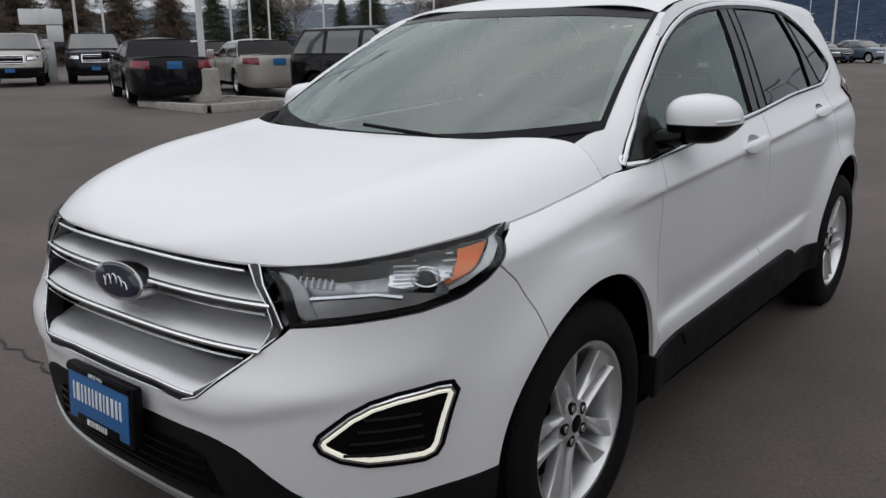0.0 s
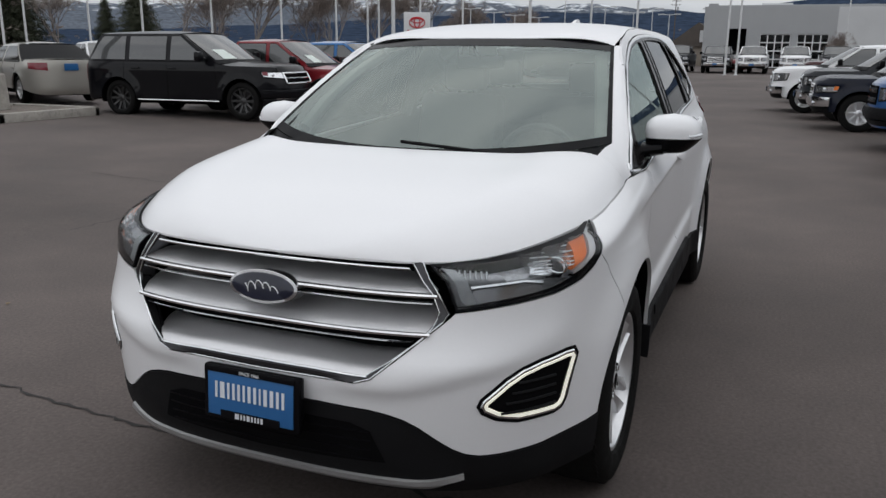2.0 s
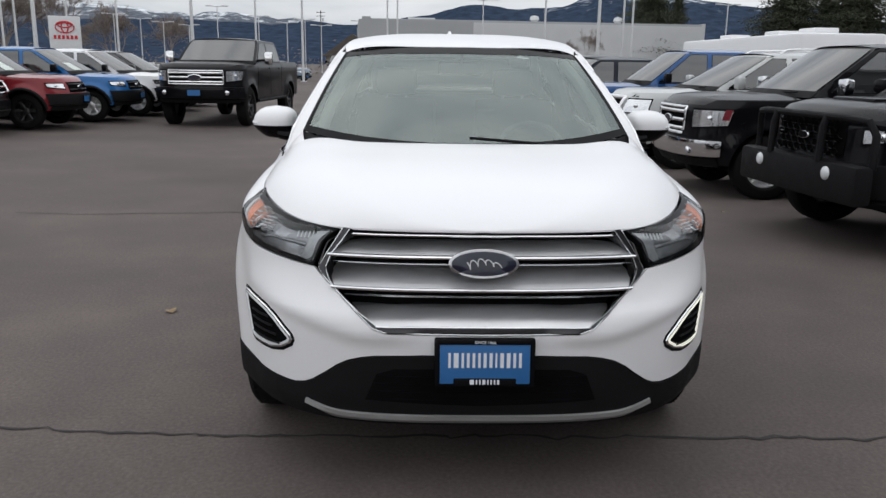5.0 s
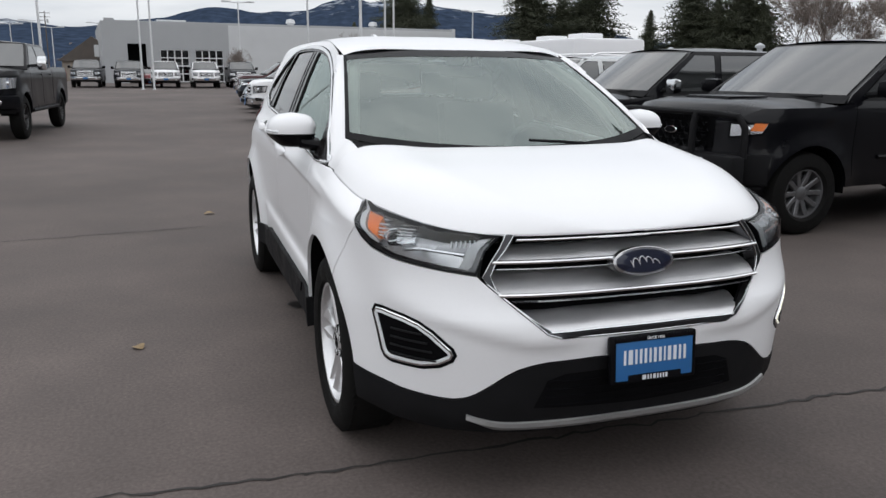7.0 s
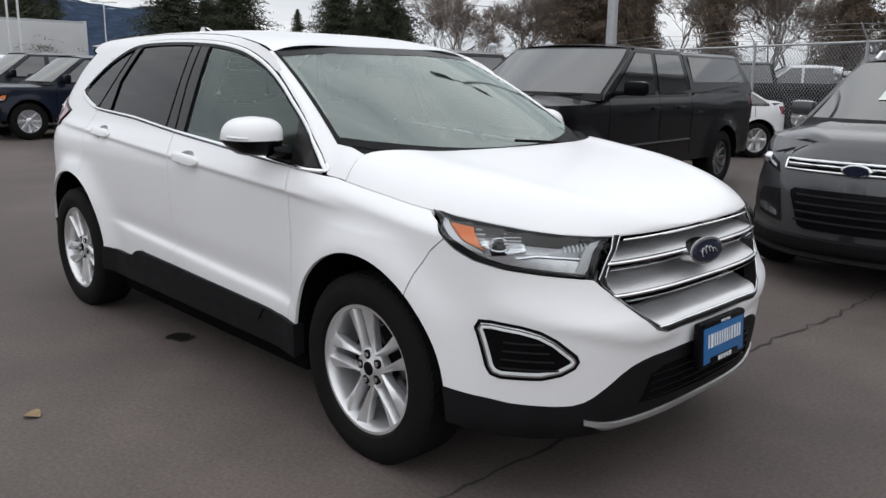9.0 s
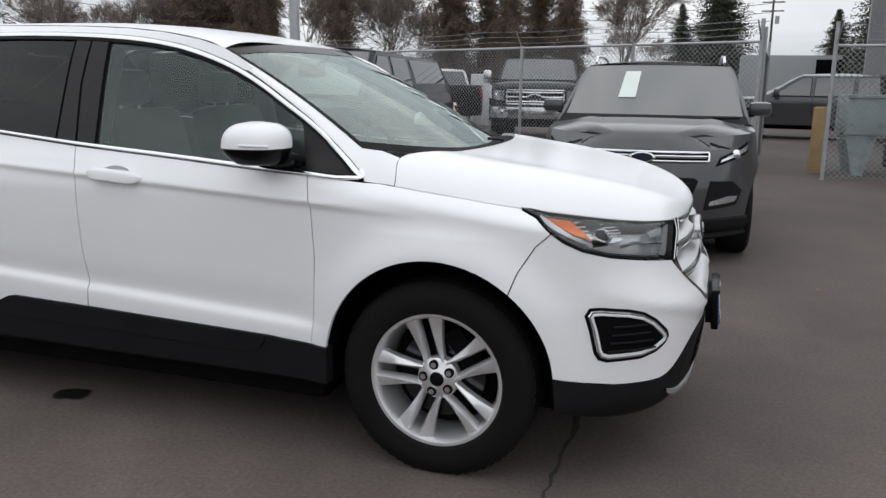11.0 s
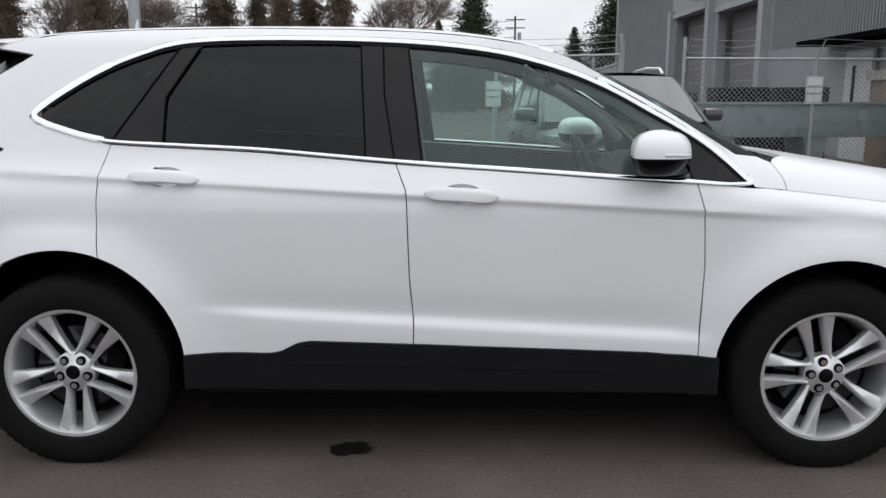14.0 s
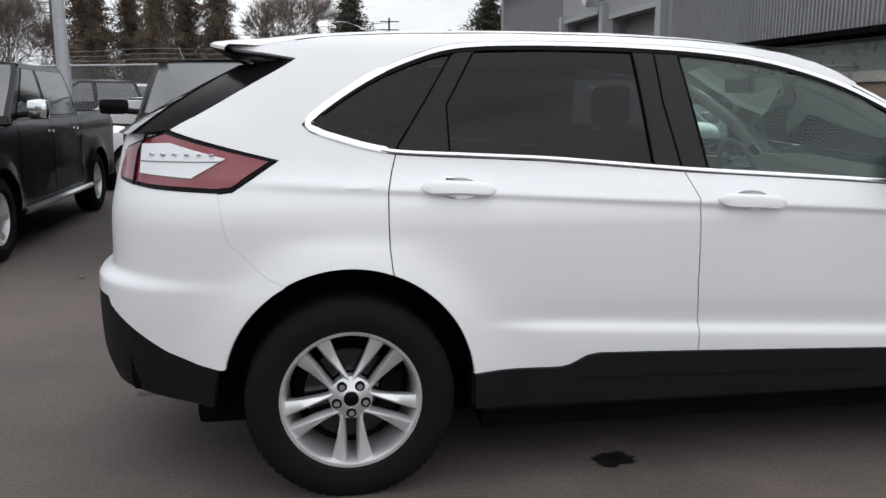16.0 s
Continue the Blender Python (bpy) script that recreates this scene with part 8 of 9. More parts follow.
# ---- kerbed island with a lamp pole on a concrete foot ----
CONCRETE = surface("concrete", (0.34, 0.32, 0.29), 0.9, vary=0.18, scale=5, grain=90, bump=0.003, second=(0.20, 0.19, 0.17), spots=0.5)
GALVANISED = surface("galvanised", (0.42, 0.43, 0.44), 0.5, metal=0.6, vary=0.12, scale=14)
POLE_WHITE = surface("pole_white", (0.60, 0.61, 0.62), 0.5, vary=0.08)
GRAVEL = surface("gravel", (0.17, 0.145, 0.125), 0.95, vary=0.35, scale=18, grain=120, bump=0.02, bump_scale=45)
IX0, IX1, IY0, IY1 = -8.85, -6.55, -14.6, -12.2
bm = bmesh.new()
zi = gz(0, -13.4)
for a, b in (((IX0, IY0), (IX1, IY0)), ((IX1, IY0), (IX1, IY1)), ((IX1, IY1), (IX0, IY1)), ((IX0, IY1), (IX0, IY0))):
    cx, cy = (a[0] + b[0]) / 2, (a[1] + b[1]) / 2
    box(bm, cx, cy, zi + 0.04, abs(b[0] - a[0]) + 0.16, abs(b[1] - a[1]) + 0.16, 0.22, 0.03)
tagged(part("kerb", bm, CONCRETE, None), "pale worn concrete kerb round an island", "kerb", kind="structure")
bm = bmesh.new()
sheet(bm, [[(x, y, zi + 0.11 + 0.02 * noise.noise(Vector((x * 3, y * 3, 0)))) for y in np.linspace(IY0 + 0.05, IY1 - 0.05, 14)] for x in np.linspace(IX0 + 0.05, IX1 - 0.05, 14)])
tagged(part("gravel_bed", bm, GRAVEL, None), "brown gravel inside the kerbed island", "gravel", kind="structure")


def lamp_pole(x, y, height, label, foot=0.0, arms=2, r=0.09, group="lamp poles", material=None, lean=0.0):
    root = thing("street_lamp", label, "lamp pole", pose(x, y, gz(x, y) + (0.11 if foot else 0)), group)
    mt = material or POLE_WHITE
    if foot:
        bm = bmesh.new()
        lathe(bm, [(0.0, foot), (0.30, foot), (0.33, foot - 0.03), (0.36, 0.0), (0.0, 0.0)], 28, "Z")
        part("concrete_foot", bm, CONCRETE, root, "round concrete foot")
    bm = bmesh.new()
    rod(bm, (0, 0, foot), (0, 0, height), r, r * 0.7, 14)
    part("pole", bm, mt, root)
    bm = bmesh.new()
    box(bm, 0, 0, foot + 0.015, 4.2 * r, 4.2 * r, 0.03, 0.006)
    part("base_plate", bm, mt, root)
    for k in range(arms):
        d = 1 if k == 0 else -1
        bm = bmesh.new()
        rod(bm, (0, 0, height - 0.1), (0, d * 0.7, height - 0.02), 0.04, 0.04, 8)
        arm = part("arm", bm, mt, root)
        bm = bmesh.new()
        box(bm, 0, d * 1.05, height, 0.34, 0.75, 0.13, 0.03)
        part("lamp_head", bm, mt, arm, "flat lamp head")
    return root


lamp_pole(-7.62, -13.75, 8.5, "pale lamp pole on a concrete foot in the island", 0.72, r=0.075)
lamp_pole(-5.7, 11.0, 9.0, "thick grey lamp pole beside the fence", 0.0, r=0.11, material=GALVANISED)
POLES = (
    (216.2, 60, 10.5, 0.08), (207.7, 60, 10.5, 0.08), (205.5, 60, 10.5, 0.08), (204.8, 62, 10.5, 0.08), (203.7, 60, 10.5, 0.15), (201.8, 60, 10.5, 0.08), (198.8, 60, 10.5, 0.08), (194.1, 60, 10.5, 0.13), (189.9, 60, 10.5, 0.08), (186.7, 58, 10.5, 0.09),
    (180.8, 58, 10.5, 0.07), (180.1, 58, 10.5, 0.07), (169.8, 58, 10.5, 0.08), (166.2, 60, 10.5, 0.13), (164.5, 58, 10.5, 0.08), (163.9, 58, 10.5, 0.08),
    (240.4, 60, 10.5, 0.11), (238.7, 60, 10.5, 0.09), (230.4, 60, 10.5, 0.09), (229.1, 60, 10.5, 0.09), (227.8, 60, 10.5, 0.08), (220.7, 60, 10.5, 0.09), (211.5, 60, 10.5, 0.08), (224.0, 60, 10.5, 0.08),
    (202.2, 110, 8.0, 0.07), (199.5, 110, 6.9, 0.07), (197.9, 112, 6.5, 0.07), (196.5, 115, 6.3, 0.07), (194.9, 120, 6.2, 0.07), (193.0, 110, 8.2, 0.07), (190.3, 110, 7.1, 0.07), (188.4, 110, 6.4, 0.07), (187.2, 112, 7.0, 0.07), (186.1, 112, 6.3, 0.07), (183.4, 118, 7.2, 0.07), (179.3, 90, 6.0, 0.07), (174.5, 76, 7.2, 0.07), (158.6, 100, 8.4, 0.08), (154.1, 104, 8.2, 0.08),
)
for az, d, hgt, r in POLES:
    lamp_pole(4.0 + d * math.cos(radians(az)), -1.8 + d * math.sin(radians(az)), hgt, "tall slim white lamp pole with flat heads", 0.0, 2, r)

# ---- showroom building ----
CLADDING = surface("pale_cladding", (0.54, 0.55, 0.56), 0.7, vary=0.05, scale=0.6)
CLADDING_DARK = surface("grey_cladding", (0.36, 0.37, 0.38), 0.7, vary=0.05, scale=0.6)
WHITE_METAL = surface("white_metal", (0.62, 0.63, 0.64), 0.6, vary=0.06)


def az_at(az, d):
    return Vector((4.6 + d * math.cos(radians(az)), -1.6 + d * math.sin(radians(az)), 0))


SA, SB = az_at(183.1, 80), az_at(160.2, 88)
S_dir = (SB - SA).normalized()
S_len = (SB - SA).length
S_m = Matrix.Translation((SA.x, SA.y, gz(SA.x, SA.y))) @ Matrix.Rotation(math.atan2(S_dir.y, S_dir.x), 4, "Z")
show = thing("showroom", "long low showroom building with pale grey cladding", "building", S_m)


def wall_run(name, x0, x1, z0, z1, material, parent, y=0.0, thick=0.3, label=""):
    bm = bmesh.new()
    box(bm, (x0 + x1) / 2, y + thick / 2, (z0 + z1) / 2, x1 - x0, thick, z1 - z0)
    return part(name, bm, material, parent, label, smooth=False)


def along(az):
    """The place along the front that lies at a bearing."""
    d = Vector((math.cos(radians(az)), math.sin(radians(az)), 0))
    n_ = Vector((-S_dir.y, S_dir.x, 0))
    o = az_at(0, 0)
    return ((o + d * ((SA - o).dot(n_) / d.dot(n_))) - SA).dot(S_dir)


f0 = along(175.4)
HB = 5.45
door_spans = ((along(181.8), along(180.65), 0, 3.5), (along(179.8), along(178.0), 0.1, 3.0), (along(177.6), along(175.8), 0.1, 3.0))
x = 0.0
for x0, x1, z0, z1 in door_spans:
    wall_run("wall", x, x0, -0.6, HB, CLADDING_DARK, show)
    wall_run("wall", x0, x1, z1, HB, CLADDING_DARK, show)
    x = x1
wall_run("wall", x, f0, -0.6, HB, CLADDING_DARK, show)
wall_run("wall", f0, S_len, -0.6, HB - 0.12, CLADDING, show)
wall_run("parapet", 0.0, along(182.5), HB, HB + 0.25, CLADDING_DARK, show)
# near-black sheet stands in for the unlit interior behind the openings
wall_run("backing", 0.3, f0 - 0.1, -0.6, HB - 0.2, DARK_VOID, show, y=1.5)
bm = bmesh.new()
box(bm, S_len / 2, 12, HB - 0.05, S_len, 23.5, 0.3)
part("roof", bm, CLADDING_DARK, show, smooth=False)
wall_run("end_wall", -0.3, 0.0, -0.6, HB, CLADDING_DARK, show, y=0, thick=22)
wall_run("end_wall", S_len, S_len + 0.3, -0.6, HB + 0.15, CLADDING, show, y=0, thick=22)
wall_run("white_band", f0 * 0.42, f0 * 0.66, HB + 0.05, HB + 0.28, WHITE_METAL, show, y=1.0)
for x0, x1, z0, z1 in door_spans[1:]:
    for i in range(4):
        for j in range(4):
            w, h = (x1 - x0) / 4, (z1 - z0) / 4
            bm = bmesh.new()
            box(bm, x0 + (i + 0.5) * w, 0.12, z0 + (j + 0.5) * h, w - 0.12, 0.02, h - 0.12)
            part("door_pane", bm, CAR_GLASS, show, smooth=False)
    for i in range(5):
        wall_run("door_bar", x0 + i * (x1 - x0) / 4 - 0.05, x0 + i * (x1 - x0) / 4 + 0.05, z0, z1, WHITE_METAL, show, y=0.08, thick=0.06)
        wall_run("door_rail", x0, x1, z0 + i * (z1 - z0) / 4 - 0.05, z0 + i * (z1 - z0) / 4 + 0.05, WHITE_METAL, show, y=0.09, thick=0.05)
wall_run("vent_panel", S_len * 0.70, S_len * 0.76, 0.9, 1.9, CLADDING_DARK, show, y=-0.05, thick=0.1)
for xx in (S_len * 0.52, S_len * 0.78):
    bm = bmesh.new()
    lathe(bm, [(0.35, 0), (0.35, 0.35), (0.5, 0.4), (0.4, 0.75), (0.0, 0.85)], 14, "Z")
    bmesh.ops.translate(bm, vec=(xx, 4, HB + 0.05), verts=bm.verts)
    part("roof_vent", bm, WHITE_METAL, show)
# small gabled house beyond
hp = az_at(183.8, 95)
house = thing("house", "small brown house with a gabled roof", "house", Matrix.Translation((hp.x, hp.y, gz(hp.x, hp.y))) @ Matrix.Diagonal((0.6, 0.6, 0.8, 1)))
BROWN = surface("brown_roof", (0.10, 0.085, 0.075), 0.9, vary=0.2, scale=1.0)
bm = bmesh.new()
box(bm, 0, 0, 1.0, 8, 10, 3.2)
part("wall", bm, surface("tan_wall", (0.30, 0.26, 0.22), 0.9, vary=0.1), house, smooth=False)
bm = bmesh.new()
vs = [bm.verts.new(p) for p in ((-4.6, -5.6, 2.5), (4.6, -5.6, 2.5), (4.6, 0, 5.6), (-4.6, 0, 5.6), (4.6, 5.6, 2.5), (-4.6, 5.6, 2.5))]
bm.faces.new((vs[0], vs[1], vs[2], vs[3]))
bm.faces.new((vs[3], vs[2], vs[4], vs[5]))
bm.faces.new((vs[1], vs[4], vs[2]))
bm.faces.new((vs[0], vs[3], vs[5]))
rf = part("roof", bm, BROWN, house, smooth=False)
bm = bmesh.new()
box(bm, 4.2, 1.2, 3.8, 1.2, 1.8, 1.5)
part("dormer", bm, WHITE_METAL, rf, smooth=False)

# dealer sign panels
SIGN_RED = surface("sign_red", (0.50, 0.02, 0.03), 0.5, vary=0.05)
tp = Vector((3.5 + 58 * math.cos(radians(203.3)), -0.5 + 58 * math.sin(radians(203.3)), 0))
sg = thing("pylon_sign", "white pylon sign with red oval emblem", "sign", Matrix.Translation((tp.x, tp.y, gz(tp.x, tp.y))) @ Matrix.Rotation(radians(25), 4, "Z"))
bm = bmesh.new()
box(bm, 0, 0, 2.35, 0.3, 1.9, 3.2, 0.06)
part("panel", bm, WHITE_METAL, sg)
bm = bmesh.new()
for ry, rz, zc_ in ((0.55, 0.36, 3.25), (0.20, 0.34, 3.25), (0.40, 0.15, 3.38)):
    tube(bm, [(0.17, ry * math.cos(a), zc_ + rz * math.sin(a)) for a in np.linspace(0, math.tau, 24, endpoint=False)], 0.045, 6, closed=True)
part("emblem", bm, SIGN_RED, sg, "three red ovals")
bm = bmesh.new()
for k in range(6):
    box(bm, 0.16, -0.62 + k * 0.25, 2.62, 0.02, 0.16, 0.24)
part("emblem_bars", bm, SIGN_RED, sg, "row of plain red bars")
wp = Vector((3.4 + 34 * math.cos(radians(244.5)), 2.0 + 34 * math.sin(radians(244.5)), 0))
sg2 = thing("notice_board", "white two-part roadside sign board", "sign", Matrix.Translation((wp.x, wp.y, gz(wp.x, wp.y))) @ Matrix.Rotation(radians(64), 4, "Z"))
bm = bmesh.new()
box(bm, 0, 0, 2.35, 0.2, 1.45, 0.55, 0.03)
part("upper_panel", bm, WHITE_METAL, sg2)
bm = bmesh.new()
box(bm, 0, 0.42, 1.75, 0.2, 0.55, 0.6, 0.03)
part("lower_panel", bm, WHITE_METAL, sg2)
bm = bmesh.new()
box(bm, 0, 0, 0.75, 0.18, 0.7, 1.6, 0.03)
part("plinth", bm, WHITE_METAL, sg2)

# ---- pale tank and chain-link fence ----
crate = thing("plastic_tank", "tall pale grey plastic tank standing in the yard", "tank", stand(-5.4, 23.2, 32))
bm = bmesh.new()
box(bm, 0, 0, 0.86, 0.58, 0.42, 1.72, 0.06)
part("body", bm, WHITE_METAL, crate)
bm = bmesh.new()
lathe(bm, [(0.10, 1.70), (0.10, 1.77), (0.08, 1.79), (0.0, 1.79)], 16, "Z")
part("cap", bm, BLACK_TRIM, crate, "black screw cap")
WIRE = surface("wire", (0.30, 0.31, 0.32), 0.5, metal=0.7, vary=0.1)


def chain_fence(a, b, height, label, posts, mesh=0.062, barbed=True):
    a, b = Vector((*a, 0)), Vector((*b, 0))
    d = (b - a)
    L = d.length
    m = Matrix.Translation((a.x, a.y, gz(a.x, a.y))) @ Matrix.Rotation(math.atan2(d.y, d.x), 4, "Z")
    root = thing("chain_link_fence", label, "fence", m)
    for x in posts:
        bm = bmesh.new()
        rod(bm, (x, 0, 0), (x, 0, height + (0.35 if x in (posts[0], posts[-1]) else 0.04)), 0.032, 0.032, 10)
        part("post", bm, GALVANISED, root)
        if barbed:
            bm = bmesh.new()
            rod(bm, (x, 0, height), (x + 0.02, -0.22, height + 0.32), 0.014, 0.012, 6)
            part("barb_arm", bm, GALVANISED, root)
    bm = bmesh.new()
    rod(bm, (0, 0, height), (L, 0, height), 0.022, 0.022, 8)
    part("top_rail", bm, GALVANISED, root)
    bm = bmesh.new()
    w = 0.0042

    def strand(p, q, k):
        o = Vector((0, 0.004 * k, 0))
        t = (q - p).normalized()
        s = Vector((t.z, 0, -t.x)) * w
        n_ = Vector((0, w, 0))
        A = [bm.verts.new(p + o + v_) for v_ in (s, n_, -s)]
        B = [bm.verts.new(q + o + v_) for v_ in (s, n_, -s)]
        for i in range(3):
            bm.faces.new((A[i], A[(i + 1) % 3], B[(i + 1) % 3], B[i]))
    hh = height - 0.03
    c = -hh
    while c < L:
        for k in (1, -1):
            x0, x1 = max(c, 0), min(c + hh, L)
            if x1 - x0 > 0.02:
                z0, z1 = x0 - c, x1 - c
                if k > 0:
                    strand(Vector((x0, 0, 0.03 + z0)), Vector((x1, 0, 0.03 + z1)), 1)
                else:
                    strand(Vector((x0, 0, height - z0)), Vector((x1, 0, height - z1)), -1)
        c += mesh * 1.414
    tagged(part("wire_mesh", bm, WIRE, root, "grey diamond wire mesh"), kind="stuff")
    if barbed:
        for k in range(3):
            bm = bmesh.new()
            tube(bm, [(x, -0.07 * (k + 1), height + 0.10 * (k + 1) - 0.02 * math.sin(x * 2.1)) for x in np.linspace(0, L, 30)], 0.004, 4)
            part("barbed_wire", bm, WIRE, root)
    return root


chain_fence((-9.5, 16.78), (2.9, 10.4), 2.12, "grey chain-link fence with barbed wire", (0.0, 3.0, 6.0, 9.0, 11.6, 13.94))
chain_fence((3.95, 10.25), (9.0, 10.75), 2.05, "grey chain-link fence before the workshop yard", (0.0, 2.35, 5.07))
chain_fence((2.95, 10.5), (3.25, 15.2), 2.0, "open chain-link gate leaf", (0.0, 4.71), barbed=False)


def parking_sign(x, y, h, turn, label):
    root = thing("parking_sign", label, "sign", pose(x, y, gz(x, y), 0, 0, turn))
    bm = bmesh.new()
    box(bm, 0, 0, h, 0.305, 0.006, 0.46, 0.002)
    part("plate", bm, WHITE_METAL, root, "white plate")
    bm = bmesh.new()
    rod(bm, (0, 0.02, 0), (0, 0.02, h + 0.1), 0.025, 0.025, 8)
    part("post", bm, GALVANISED, root)
    for txt, dz in (("RESERVED", 0.06), ("PARKING", -0.06)):
        lettering("lettering", txt, 0.062, Matrix.Translation((0, -0.0045, h + dz)) @ Matrix.Rotation(radians(90), 4, "X"), surface("sign_ink", (0.03, 0.06, 0.05), 0.6, vary=0.1), root)
    bm = bmesh.new()
    tube(bm, [(sx_ * 0.135, -0.004, h + sz_ * 0.21) for sx_, sz_ in ((-1, -1), (1, -1), (1, 1), (-1, 1))], 0.004, 4, closed=True)
    part("border", bm, surface("sign_border", (0.05, 0.10, 0.08), 0.6, vary=0.1), root)
    return root


parking_sign(6.25, 10.38, 1.52, 6, "white reserved parking sign before the fence")
parking_sign(0.75, 11.2, 1.46, -24, "white reserved parking sign before the fence")

# ---- steel tank on legs, workshop ----
TEAL = surface("teal_steel", (0.27, 0.33, 0.33), 0.6, vary=0.14, scale=2.0, second=(0.10, 0.10, 0.09), spots=0.45, metal=0.1)
tank = thing("steel_trough", "long pale teal steel trough on legs behind the fence", "tank", pose(6.75, 11.75, 0, 0, 0, 4))
bm = bmesh.new()
box(bm, 0, 0, 0.99, 4.9, 0.9, 0.64, 0.02)
part("trough", bm, TEAL, tank)
bm = bmesh.new()
box(bm, 0, -0.46, 1.29, 4.96, 0.06, 0.05, 0.01)
part("rim", bm, TEAL, tank)
for xx in (-2.2, 0.0, 2.1):
    bm = bmesh.new()
    vs = [bm.verts.new((xx + dx, dy, z)) for z, wd in ((0.67, 0.24), (0.0, 0.08)) for dx, dy in ((-wd, -0.40), (wd, -0.40), (wd, 0.40), (-wd, 0.40))]
    for f in ((0, 1, 5, 4), (1, 2, 6, 5), (2, 3, 7, 6), (3, 0, 4, 7), (4, 5, 6, 7)):
        bm.faces.new([vs[i] for i in f])
    part("leg", bm, TEAL, tank)
for xx, zz in ((1.05, 1.08),):
    bm = bmesh.new()
    box(bm, xx - 0.2, -0.452, zz, 0.16, 0.01, 0.18)
    part("hatch", bm, CLADDING_DARK, tank)
bm = bmesh.new()
rod(bm, (1.6, -0.52, 1.05), (2.45, -0.52, 1.05), 0.035)
part("pipe", bm, BLACK_TRIM, tank)
for xx in (-0.9, 0.3):
    bx_ = thing("black_crate", "black plastic crate behind the trough", "crate", pose(6.7 + xx, 12.9, 0))
    bm = bmesh.new()
    box(bm, 0, 0, 0.8, 1.0, 0.8, 1.6, 0.03)
    part("body", bm, BLACK_TRIM, bx_)
bm = bmesh.new()
WOOD = surface("weathered_wood", (0.32, 0.22, 0.11), 0.85, vary=0.25, scale=4)
pal = thing("timber_stack", "upright weathered timber boards beside the gate", "timber", pose(3.9, 11.3, 0))
for k in range(4):
    bm = bmesh.new()
    box(bm, 0.05 + 0.02 * k, 0.12 * k, 0.55, 0.22, 0.05, 1.1, 0.01)
    part("board", bm, WOOD, pal)

RIB = surface("ribbed_steel", (0.30, 0.30, 0.31), 0.55, vary=0.08, scale=0.8, metal=0.1)
DOOR_GREY = surface("roller_door", (0.165, 0.155, 0.155), 0.65, vary=0.08, scale=1.0)
TAN = surface("tan_panel", (0.22, 0.17, 0.13), 0.8, vary=0.15, scale=2)
shop = thing("workshop", "tall grey ribbed steel workshop with roller doors", "building", Matrix.Translation((9.25, 8.0, 0)) @ Matrix.Rotation(radians(90), 4, "Z"))
# local x runs along the wall (north), the wall faces +y
HS = 7.2
spans = ((13.2, 17.2, 4.3), (18.6, 22.6, 4.6))
x = 0.0
for x0, x1, zt_ in spans:
    wall_run("wall", x, x0, 0, HS, RIB, shop, y=-0.3, thick=0.3)
    wall_run("wall", x0, x1, zt_, HS, RIB, shop, y=-0.3, thick=0.3)
    dr = wall_run("roller_door", x0, x1, 0, zt_, DOOR_GREY, shop, y=-0.6, thick=0.1, label="closed grey roller door")
    for k in range(int(zt_ / 0.55)):
        wall_run("door_slat", x0, x1, 0.3 + k * 0.55, 0.33 + k * 0.55, RIB, dr, y=-0.5, thick=0.02)
    for k in range(4):
        wall_run("door_window", x0 + 0.35 + k * (x1 - x0 - 0.4) / 4, x0 + 0.35 + k * (x1 - x0 - 0.4) / 4 + 0.6, 1.0, 1.6, CAR_GLASS, dr, y=-0.49, thick=0.02)
    wall_run("door_head", x0 - 0.15, x1 + 0.15, zt_, zt_ + 0.18, CLADDING_DARK, shop, y=0.0, thick=0.12)
    x = x1
wall_run("wall", x, 35.0, 0, HS, RIB, shop, y=-0.3, thick=0.3)
for xx in (12.75, 17.9, 23.0):
    wall_run("pilaster", xx - 0.2, xx + 0.2, 0, 4.9, CLADDING_DARK, shop, y=0.0, thick=0.22)
for k in range(86):
    xx = 0.2 + k * 0.14 if k < 88 else 0
    if xx > 12.5:
        break
    wall_run("rib", xx - 0.022, xx + 0.022, 2.75, HS, RIB, shop, y=0.0, thick=0.045)
for k in range(60):
    xx = 23.4 + k * 0.19
    wall_run("rib", xx - 0.025, xx + 0.025, 0.0, HS, RIB, shop, y=0.0, thick=0.04)
bm = bmesh.new()
box(bm, 17.5, -8, HS + 0.1, 36, 17, 0.25)
part("roof", bm, RIB, shop, smooth=False)
wall_run("gable", 35.0, 35.3, 0, HS, RIB, shop, y=-16, thick=16)
wall_run("gable", -0.3, 0.0, 0, HS, RIB, shop, y=-16, thick=16)
lean = thing("lean_to", "low lean-to with tan panels along the workshop wall", "shed", Matrix.Translation((9.2, 8.2, 0)) @ Matrix.Rotation(radians(90), 4, "Z"))
wall_run("panel_wall", 0.0, 5.2, 0.0, 1.75, TAN, lean, y=0.35, thick=0.1)
wall_run("glass_block", 0.2, 5.0, 1.95, 2.5, surface("glass_block", (0.16, 0.18, 0.17), 0.3, vary=0.2), lean, y=0.30, thick=0.08)
wall_run("ledge", -0.1, 5.3, 1.75, 1.95, CONCRETE, lean, y=0.30, thick=0.22)
wall_run("canopy", -0.2, 8.4, 2.62, 2.74, DARK_VOID, lean, y=0.0, thick=0.75)
wall_run("door_frame", 5.9, 7.1, 0.0, 2.45, CLADDING, lean, y=0.03, thick=0.08)
wall_run("door_slot", 6.6, 6.72, 0.9, 2.1, DARK_VOID, lean, y=0.12, thick=0.01)
fl = thing("flood_lamp", "square flood lamp on a wall bracket", "lamp", Matrix.Translation((8.75, 26.3, 5.05)) @ Matrix.Rotation(radians(25), 4, "X"))
bm = bmesh.new()
box(bm, 0, 0, 0, 0.5, 0.55, 0.32, 0.04)
